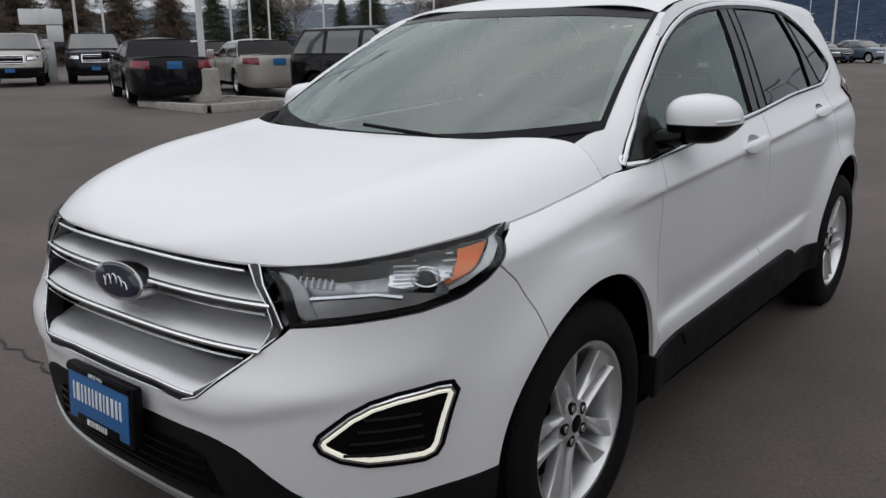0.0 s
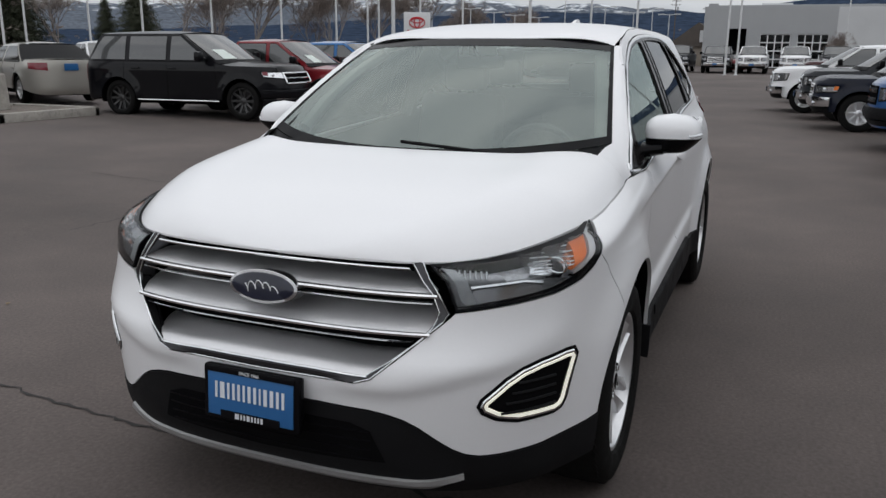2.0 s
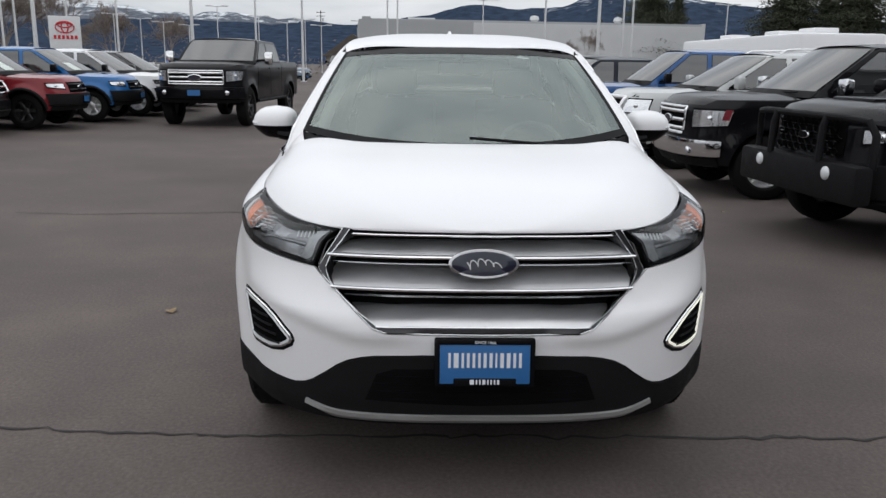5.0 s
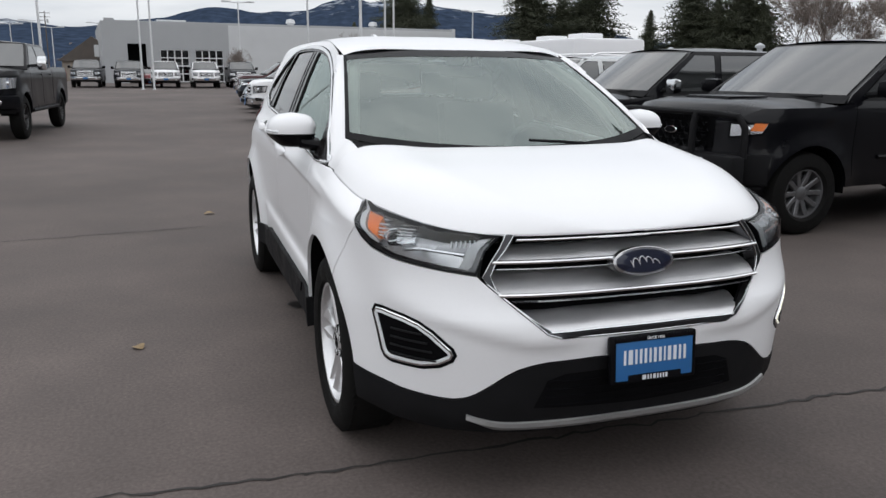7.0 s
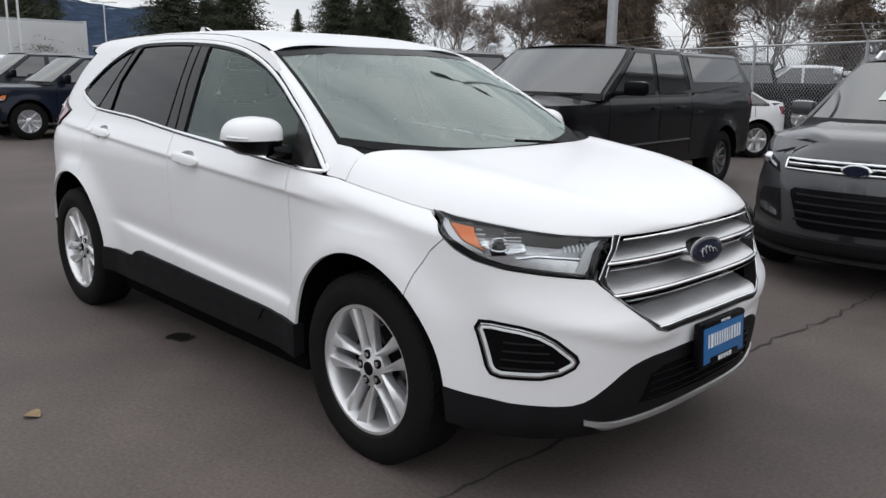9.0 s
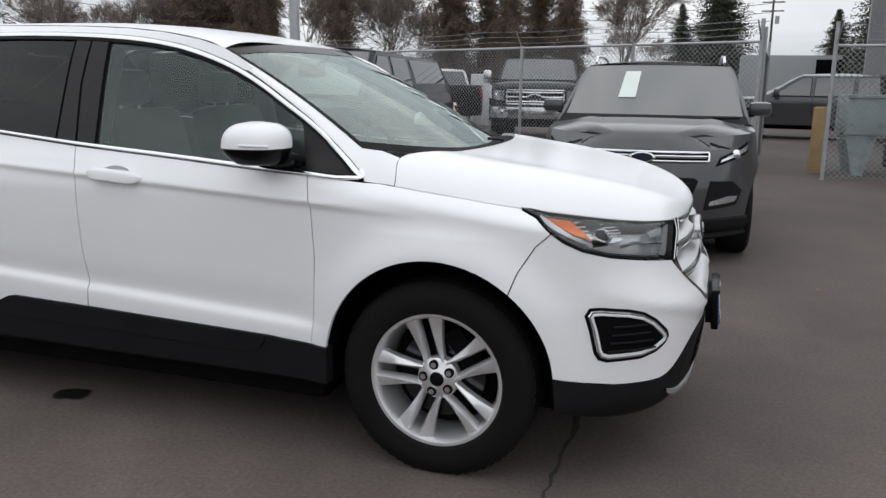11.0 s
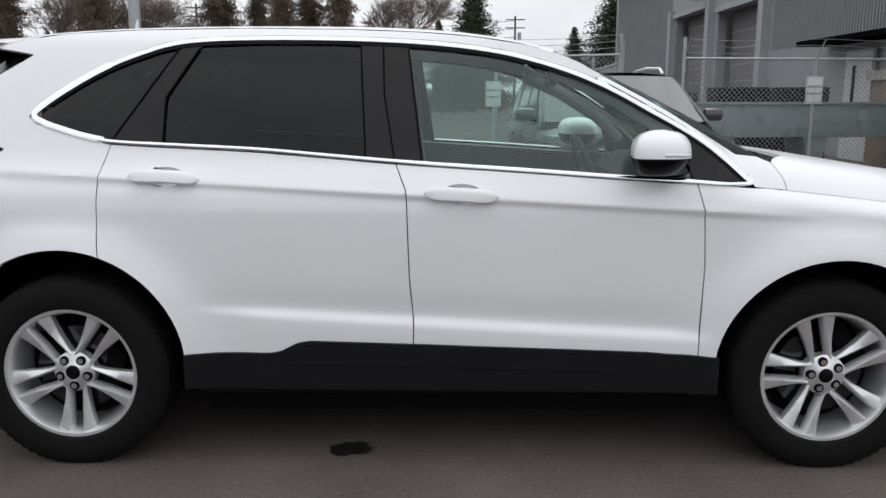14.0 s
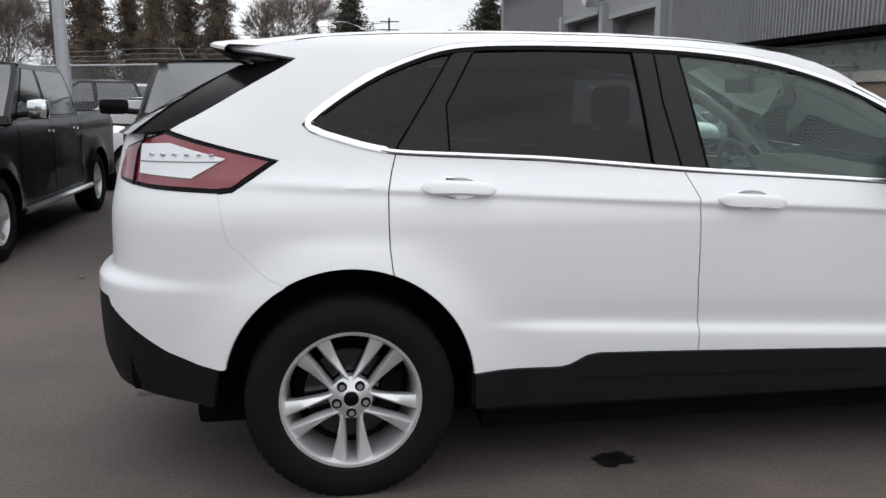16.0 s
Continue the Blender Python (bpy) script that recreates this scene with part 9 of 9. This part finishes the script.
part("housing", bm, SATIN_SILVER, fl)
bm = bmesh.new()
rod(bm, (0.1, 0, 0), (0.55, 0, 0.05), 0.03)
part("bracket", bm, STEEL, fl)
bm = bmesh.new()
box(bm, -0.255, 0, -0.02, 0.01, 0.45, 0.24)
part("lens", bm, WHITE_LENS, fl)
cont = thing("shipping_container", "pale grey container, a dark panel standing in for its shaded opening", "container", pose(6.3, 30, 0, 0, 0, 0))
bm = bmesh.new()
box(bm, -1.6, 0, 1.3, 3.4, 2.4, 2.5, 0.02)
part("box", bm, CLADDING_DARK, cont)
# the box is closed; this near-black sheet imitates a shaded opening
bm = bmesh.new()
box(bm, -0.3, -1.21, 1.3, 0.9, 0.02, 2.2)
part("open_end", bm, DARK_VOID, cont)

# long low corrugated shed beyond the east row
shed = thing("low_shed", "long low shed of grey corrugated steel", "shed", Matrix.Translation((-33, 17.5, gz(-33, 17.5))) @ Matrix.Rotation(radians(-1.5), 4, "Z"))
wall_run("wall", 0, 21.0, 0, 1.75, RIB, shed, y=0.0, thick=0.2)
for k in range(131):
    wall_run("rib", 0.08 + 0.16 * k, 0.13 + 0.16 * k, 0.0, 1.75, CLADDING, shed, y=-0.03, thick=0.03)
bm = bmesh.new()
sheet(bm, [[(xx, -0.3, 1.78), (xx, 5.5, 2.05), (xx, 5.5, 0)] for xx in (-0.2, 12, 21.2)])
part("roof", bm, CLADDING_DARK, shed, smooth=False)
for xx in (3, 8.5, 14, 17.5, 20):
    bm = bmesh.new()
    lathe(bm, [(0.10, 1.7), (0.10, 2.28), (0.17, 2.30), (0.17, 2.37), (0.0, 2.47)], 12, "Z")
    bmesh.ops.translate(bm, vec=(xx, 1.2, 0), verts=bm.verts)
    part("roof_vent", bm, GALVANISED, shed)
rv = thing("travel_trailer", "long white travel trailer with roof vents", "trailer", stand(-20.5, 10.6, 2))
bm = bmesh.new()
box(bm, 0, 0, 1.35, 8.6, 2.4, 2.15, 0.12)
rvb = part("body", bm, P_WHITE, rv)
bm = bmesh.new()
box(bm, 0, -1.21, 1.75, 8.2, 0.02, 0.16)
part("stripe", bm, TEAL, rvb)
for xx in (-2.6, 0.8, 2.9):
    bm = bmesh.new()
    box(bm, xx, 0, 2.50, 0.9, 0.7, 0.20, 0.05)
    part("roof_unit", bm, P_WHITE, rvb)
for xx in (-0.5, 0.5):
    for sd in (1, -1):
        bm = bmesh.new()
        lathe(bm, [(0.0, -0.1), (0.33, -0.1), (0.35, 0), (0.33, 0.1), (0.0, 0.1)], 20)
        bmesh.ops.translate(bm, vec=(xx, sd * 1.05, 0.35), verts=bm.verts)
        part("wheel", bm, RUBBER, rv)

# utility poles with wires
UW = surface("pole_wood", (0.09, 0.075, 0.065), 0.9, vary=0.2)
for az, d, hgt in ((139.9, 88, 11.5), (88.5, 92, 10.5), (110.5, 90, 11.0), (186.5, 210, 14.0)):
    p = az_at(az, d)
    up = thing("utility_pole", "wooden utility pole with crossarm", "utility pole", Matrix.Translation((p.x, p.y, gz(p.x, p.y))) @ Matrix.Rotation(radians(az - 90), 4, "Z"), "utility poles")
    bm = bmesh.new()
    rod(bm, (0, 0, 0), (0, 0, hgt), 0.16, 0.11, 10)
    part("pole", bm, UW, up)
    for dz in (0.4, 1.3):
        bm = bmesh.new()
        box(bm, 0, 0, hgt - dz, 2.2, 0.12, 0.12)
        part("crossarm", bm, UW, up)
    bm = bmesh.new()
    rod(bm, (0.5, 0, hgt - 2.6), (0.5, 0, hgt - 1.8), 0.22, 0.22, 10)
    part("transformer", bm, GALVANISED, up)
p1, p2 = az_at(110.5, 90), az_at(88.5, 92)
p0 = az_at(139.9, 88)
for a, b, za, zb_ in ((p0, p1, 11.0, 10.5), (p1, p2, 10.5, 10.0)):
    for k in range(3):
        bm = bmesh.new()
        tube(bm, [(a.x + (b.x - a.x) * t, a.y + (b.y - a.y) * t, za + (zb_ - za) * t - k * 0.9 - 1.2 * 4 * t * (1 - t)) for t in np.linspace(0, 1, 14)], 0.025, 4)
        w_ = tagged(part("power_line", bm, BLACK_TRIM, None), "thin sagging overhead power line", "cable", group="power lines")


# ---- trees ----
BARK = surface("bark", (0.085, 0.065, 0.052), 0.95, vary=0.3, scale=6)
BARK_PALE = surface("grey_bark", (0.24, 0.215, 0.20), 0.95, vary=0.3, scale=6)
NEEDLE = surface("green_needles", (0.066, 0.074, 0.046), 0.9, vary=0.35, scale=1.2, island=True, each=0.2)
NEEDLE_BROWN = surface("winter_needles", (0.135, 0.100, 0.074), 0.9, vary=0.35, scale=1.2, island=True, each=0.2)
TWIG = surface("twigs", (0.22, 0.185, 0.165), 0.95, vary=0.3, scale=3, island=True, each=0.3)
TAWNY = surface("tawny_brush", (0.13, 0.085, 0.05), 0.95, vary=0.3, scale=2, island=True, each=0.4)


def conifer(seed, h, spread, mt, label, density=1.0):
    r = random.Random(seed)
    root = thing("conifer", label, "tree", None, "conifers")
    bm = bmesh.new()
    rod(bm, (0, 0, 0), (0, 0, h * 0.96), h * 0.016, 0.02, 8)
    trunk = part("trunk", bm, BARK, root)
    V_, F_ = [], []
    z = h * 0.07
    while z < h:
        f = 1 - z / h
        reach = spread * (min(1.0, 1.25 * f) ** 0.8) * r.uniform(0.66, 1.06) + 0.12
        n = int((8 + 12 * f) * density)
        for k in range(n):
            if r.random() < 0.10:
                continue
            a = r.uniform(0, math.tau)
            L = reach * r.uniform(0.55, 1.15)
            ca, sa = math.cos(a), math.sin(a)
            steps = max(6, int(L / 0.034))
            for j in range(steps):
                t = (j + r.uniform(0, 1)) / steps
                px, pz = L * t, z - 0.32 * L * t + 0.10 * L * t * t + r.uniform(-0.16, 0.16)
                w = (0.09 + 0.11 * (1 - t)) * r.uniform(0.45, 0.95) * (0.5 + 0.05 * h)
                jit = r.uniform(-0.22, 0.22) * (1 + 0.4 * L * t)
                c = Vector((ca * px - sa * jit, sa * px + ca * jit, pz))
                d1 = Vector((ca * 0.8 - sa * r.uniform(-0.7, 0.7), sa * 0.8 + ca * r.uniform(-0.7, 0.7), r.uniform(-0.55, 0.1))).normalized() * w
                d2 = Vector((-sa, ca, r.uniform(-0.5, 0.5))).normalized() * w * 0.42
                i = len(V_)
                V_ += [c - d2, c + d1, c + d2, c - d1 * 0.35]
                F_ += [(i, i + 1, i + 2, i + 3)]
                dn = Vector((d2.x * 0.5, d2.y * 0.5, -w * r.uniform(0.5, 1.0)))
                V_ += [c - d1 * 0.3, c + d1 * 0.6, c + d1 * 0.45 + dn, c - d1 * 0.2 + dn * 0.7]
                F_ += [(i + 4, i + 5, i + 6, i + 7)]
        z += h * 0.0155 * r.uniform(0.8, 1.2)
    me = bpy.data.meshes.new("crown")
    me.from_pydata(V_, [], F_)
    me.materials.append(mt)
    cr_ = new("crown", me)
    cr_.parent = root
    return root


def bare_tree(seed, h, label, spread=1.0, mt=None):
    r = random.Random(seed)
    root = thing("bare_tree", label, "tree", None, "bare trees")
    V_, F_, V2, F2 = [], [], [], []

    def limb(p, d, L, w, depth):
        V, F = (V_, F_) if depth < 2 else (V2, F2)
        q = p + d * L
        up = Vector((0, 0, 1)) if abs(d.z) < 0.9 else Vector((1, 0, 0))
        s = d.cross(up).normalized()
        t = s.cross(d)
        i = len(V)
        k = 5 if depth < 2 else 3
        for base, ww in ((p, w), (q, w * 0.68)):
            V.extend(base + (s * math.cos(a) + t * math.sin(a)) * ww for a in np.linspace(0, math.tau, k, endpoint=False))
        for j in range(k):
            F.append((i + j, i + (j + 1) % k, i + k + (j + 1) % k, i + k + j))
        if depth >= 7 or w < 0.004:
            return
        n = 3 if depth < 1 else r.choice((2, 3, 3) if depth < 5 else (3, 4))
        for j in range(n):
            tilt = r.uniform(0.22, 0.62) * (1.0 if depth else 0.7) * spread
            a = r.uniform(0, math.tau)
            nd = (d + (s * math.cos(a) + t * math.sin(a)) * tilt + Vector((0, 0, 0.10))).normalized()
            limb(p + d * L * r.uniform(0.72, 1.0), nd, L * r.uniform(0.66, 0.90), max(0.0095, w * r.uniform(0.5, 0.7)), depth + 1)
    for k in range(r.choice((2, 3, 3))):
        limb(Vector((r.uniform(-0.2, 0.2), r.uniform(-0.2, 0.2), 0)), Vector((r.uniform(-0.38, 0.38), r.uniform(-0.38, 0.38), 1)).normalized(), h * r.uniform(0.15, 0.20), h * 0.0085, 0)
    for nm, V, F in (("trunk", V_, F_), ("crown", V2, F2)):
        me = bpy.data.meshes.new(nm)
        me.from_pydata(V, [], F)
        me.materials.append(mt or (BARK_PALE if nm == "trunk" else TWIG))
        ob = new(nm, me)
        ob.parent = root
    return root


def brush(name, label, spans, mt, seed, size=0.5, per=26, kind_=""):
    """Low scrub: clumps of thin upright sprays along a line."""
    r = random.Random(seed)
    V_, F_ = [], []
    for (x0, y0), (x1, y1), hgt, depth in spans:
        L = math.hypot(x1 - x0, y1 - y0)
        for i in range(int(L * per)):
            t = r.random()
            x, y = x0 + (x1 - x0) * t + r.gauss(0, depth), y0 + (y1 - y0) * t + r.gauss(0, depth)
            hh = hgt * r.uniform(0.35, 1.0) * (0.7 + 0.5 * noise.noise(Vector((x * 0.25, y * 0.25, seed))))
            z = gz(x, y) + hh * r.random()
            a = r.uniform(0, math.tau)
            w = size * r.uniform(0.3, 1.0)
            d = Vector((math.cos(a), math.sin(a), r.uniform(-0.3, 0.8))) * w
            u = Vector((r.uniform(-0.3, 0.3), r.uniform(-0.3, 0.3), 1)) * w * 0.5
            c = Vector((x, y, z))
            k = len(V_)
            V_ += [c - d * 0.5, c + u * 0.3, c + d * 0.5, c - u * 0.2]
            F_ += [(k, k + 1, k + 2, k + 3)]
    me = bpy.data.meshes.new(name)
    me.from_pydata(V_, [], F_)
    me.materials.append(mt)
    return tagged(new(name, me), label, "brush", kind="stuff")


kinds = {
    "green": [conifer(11, 10.0, 3.0, NEEDLE, "dark green conifer with ragged outline"), conifer(12, 10.0, 3.5, NEEDLE, "dark green conifer with ragged outline", 1.2)],
    "brown": [conifer(21, 12.0, 3.3, NEEDLE_BROWN, "brownish conifer in winter colour"), conifer(22, 12.0, 3.8, NEEDLE_BROWN, "brownish conifer in winter colour", 1.2)],
    "bare": [bare_tree(31, 10.0, "leafless tree with fine grey twigs"), bare_tree(32, 10.0, "leafless tree with fine grey twigs", 1.15), bare_tree(35, 10.0, "leafless tree with fine grey twigs", 1.3)],
}
used = {k: 0 for k in kinds}
base_h = {"green": 10.0, "brown": 12.0, "bare": 10.0}
TREES = (
    (127.8, 56, "brown", 12.5, 0.79), (126.0, 57, "brown", 13, 0.73), (124.4, 55, "brown", 13, 0.73), (123.0, 57, "brown", 12, 0.66), (118.2, 54, "brown", 13.5, 0.66), (110.4, 55, "brown", 13.5, 0.79), (107.8, 56, "brown", 13, 0.55), (106.3, 54, "brown", 13.5, 0.61), (104.2, 56, "brown", 13, 0.73), (102.2, 55, "brown", 13.5, 0.59),
    (134.4, 64, "bare", 12, 1.00), (132, 62, "bare", 13, 1.00), (129.7, 62, "bare", 12, 0.90), (121.4, 60, "bare", 12.5, 0.90), (119.8, 62, "bare", 11, 0.80), (114.9, 60, "bare", 12, 0.90), (113.2, 62, "bare", 10, 0.80), (99, 60, "bare", 12, 0.90), (136.4, 68, "bare", 10, 1.00), (96.6, 74, "bare", 8, 0.90),
    (94, 78, "green", 8.8, 1.07), (91.5, 78, "green", 12.5, 1.28), (84.3, 80, "green", 9.4, 1.18), (81.3, 84, "green", 10.5, 1.25),
    (139.3, 80, "green", 8.4, 1.25), (140.6, 82, "green", 9.6, 1.34), (142.2, 80, "green", 9.4, 1.25), (143.8, 82, "green", 8.6, 1.25), (146.5, 80, "green", 8.0, 1.05), (150.6, 80, "green", 8.8, 1.34), (152.4, 82, "green", 10.2, 1.34), (154.5, 80, "green", 8.6, 1.43), (161.6, 92, "green", 10.5, 1.10), (163.3, 90, "green", 10.0, 1.10), (166.8, 104, "green", 8.2, 0.89),
    (149, 86, "brown", 5.6, 1.01), (156.8, 96, "bare", 5.5, 1.00), (174.5, 70, "bare", 3.9, 0.80), (167.7, 70, "bare", 5.0, 0.80),
    (196, 130, "bare", 10, 1.00), (199.5, 120, "bare", 11, 1.00), (202.9, 100, "bare", 12, 1.00), (206, 98, "bare", 11, 1.00), (208.8, 92, "bare", 12, 0.90), (210.2, 95, "bare", 11, 0.90), (214.5, 92, "bare", 13, 1.00), (216.8, 92, "bare", 12, 1.00), (219.5, 88, "bare", 12, 1.00), (221.5, 80, "green", 6, 1.10), (223.5, 82, "green", 7, 1.10), (226, 78, "bare", 10, 1.00), (229, 78, "green", 8, 0.99), (232, 74, "green", 9, 0.99),
    (235, 76, "brown", 9, 1.34), (238, 74, "brown", 10, 1.34), (241, 70, "brown", 10, 1.34), (244, 66, "brown", 11, 1.34), (247, 64, "brown", 11, 1.34), (250, 64, "brown", 12, 1.34), (254, 62, "bare", 11, 1.00), (258, 60, "brown", 11, 1.34),
    (70, 80, "bare", 10, 1.00), (40, 90, "green", 11, 1.10), (10, 90, "green", 10, 1.10), (335, 90, "bare", 11, 1.00), (300, 85, "green", 11, 1.10), (275, 75, "bare", 11, 1.00),
)
for i, (az, d, kind_, hgt, wide) in enumerate(TREES):
    variants = kinds[kind_]
    x, y = 4.0 + d * math.cos(radians(az)), -1.8 + d * math.sin(radians(az))
    s_ = hgt / base_h[kind_]
    m = Matrix.Translation((x, y, gz(x, y) - 0.05)) @ Matrix.Rotation(i * 1.9, 4, "Z") @ Matrix.Diagonal((s_ * wide, s_ * wide, s_, 1))
    n_used = used[kind_]
    used[kind_] += 1
    if n_used < len(variants):
        variants[n_used].matrix_world = m
    else:
        copy_thing(variants[n_used % len(variants)], m)


def ring(az0, az1, d, n=8):
    pts = [(4.0 + d * math.cos(radians(a)), -1.8 + d * math.sin(radians(a))) for a in np.linspace(az0, az1, n)]
    return list(zip(pts, pts[1:]))


brush("far_brush", "brown winter scrub along the edge of the lots", [(a, b, 5.0, 1.5) for a, b in ring(186, 226, 96)] + [(a, b, 4.6, 1.5) for a, b in ring(226, 262, 72)], TWIG, 5, 0.55, 26)
brush("yard_brush", "tawny scrub behind the yard fence", [(a, b, 2.6, 1.2) for a, b in ring(80, 135, 46, 10)], TAWNY, 6, 0.35, 34)
brush("far_brush", "dull brown scrub in front of the conifers", [(a, b, 3.2, 1.2) for a, b in ring(138, 160, 84, 6)], TWIG, 7, 0.5, 22)

# ---- mountains ----
def mountain_mat(name, base, snow, lo, hi):
    m, nt, p = shader(name)
    n, l = nt.nodes, nt.links
    tc = n.new("ShaderNodeTexCoord")
    a, b = n.new("ShaderNodeTexNoise"), n.new("ShaderNodeTexNoise")
    a.inputs["Scale"].default_value, a.inputs["Detail"].default_value, a.inputs["Roughness"].default_value = 0.016, 9.0, 0.68
    b.inputs["Scale"].default_value, b.inputs["Detail"].default_value = 0.06, 6.0
    for t in (a, b):
        l.new(tc.outputs["Object"], t.inputs["Vector"])
    sep = n.new("ShaderNodeSeparateXYZ")
    l.new(tc.outputs["Object"], sep.inputs[0])
    hgt = n.new("ShaderNodeMapRange")
    hgt.inputs["From Min"].default_value, hgt.inputs["From Max"].default_value = lo, hi
    hgt.inputs["To Min"].default_value, hgt.inputs["To Max"].default_value = -0.30, 0.22
    l.new(sep.outputs["Z"], hgt.inputs["Value"])
    add_ = n.new("ShaderNodeMath")
    l.new(a.outputs["Fac"], add_.inputs[0])
    l.new(hgt.outputs["Result"], add_.inputs[1])
    r = n.new("ShaderNodeMapRange")
    r.inputs["From Min"].default_value, r.inputs["From Max"].default_value = 0.50, 0.62
    l.new(add_.outputs[0], r.inputs["Value"])
    tone = n.new("ShaderNodeMapRange")
    tone.inputs["From Min"].default_value, tone.inputs["From Max"].default_value = 0.3, 0.7
    tone.inputs["To Min"].default_value, tone.inputs["To Max"].default_value = 0.7, 1.35
    l.new(b.outputs["Fac"], tone.inputs["Value"])
    sc = n.new("ShaderNodeVectorMath")
    sc.operation = "SCALE"
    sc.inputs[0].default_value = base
    l.new(tone.outputs["Result"], sc.inputs["Scale"])
    mx = n.new("ShaderNodeMix")
    mx.data_type = "RGBA"
    mx.inputs["B"].default_value = (*snow, 1)
    l.new(r.outputs["Result"], mx.inputs["Factor"])
    l.new(sc.outputs["Vector"], mx.inputs["A"])
    l.new(mx.outputs["Result"], p.inputs["Base Color"])
    p.inputs["Roughness"].default_value = 1.0
    p.inputs["Specular IOR Level"].default_value = 0.0
    return m


def ridge(name, label, d0, d1, prof, mt, rough, seed):
    f = pchip(*zip(*prof))
    rows = []
    for az in np.linspace(prof[0][0], prof[-1][0], 260):
        row = []
        for t in np.linspace(0, 1, 14):
            d = d0 + (d1 - d0) * t
            x, y = d * math.cos(radians(az)), d * math.sin(radians(az))
            top = d1 * math.tan(radians(float(f(az))))
            hz = top * t ** 1.25 + rough * top * t * (noise.fractal(Vector((x * 0.004, y * 0.004, seed)), 1.0, 2.0, 6) + 0.35 * noise.fractal(Vector((x * 0.02, y * 0.02, seed)), 1.0, 2.0, 4))
            row.append((x, y, hz - 2))
        rows.append(row)
    bm = bmesh.new()
    sheet(bm, rows)
    tagged(part(name, bm, mt, None), label, "mountain", kind="structure")


# bluish base: distance haze is painted into the forest colour
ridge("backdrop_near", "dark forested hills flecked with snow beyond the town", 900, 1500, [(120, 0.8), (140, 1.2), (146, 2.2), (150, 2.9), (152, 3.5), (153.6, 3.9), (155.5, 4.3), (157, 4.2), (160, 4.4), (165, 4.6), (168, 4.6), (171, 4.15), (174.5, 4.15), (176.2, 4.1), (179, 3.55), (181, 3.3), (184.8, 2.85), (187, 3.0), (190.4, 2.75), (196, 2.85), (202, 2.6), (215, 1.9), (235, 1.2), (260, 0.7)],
      mountain_mat("hazed_forest_hill", (0.032, 0.046, 0.074), (0.55, 0.59, 0.64), 58, 165), 0.10, 3.0)
# paler grey-blue base, with the haze of the longer distance mixed in
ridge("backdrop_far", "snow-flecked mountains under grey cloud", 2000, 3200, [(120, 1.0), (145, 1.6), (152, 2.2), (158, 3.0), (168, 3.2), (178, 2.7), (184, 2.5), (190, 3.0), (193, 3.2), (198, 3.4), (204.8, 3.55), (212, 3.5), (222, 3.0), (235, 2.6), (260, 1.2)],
      mountain_mat("hazed_snow_mountain", (0.11, 0.125, 0.15), (0.68, 0.71, 0.74), 60, 240), 0.10, 9.0)
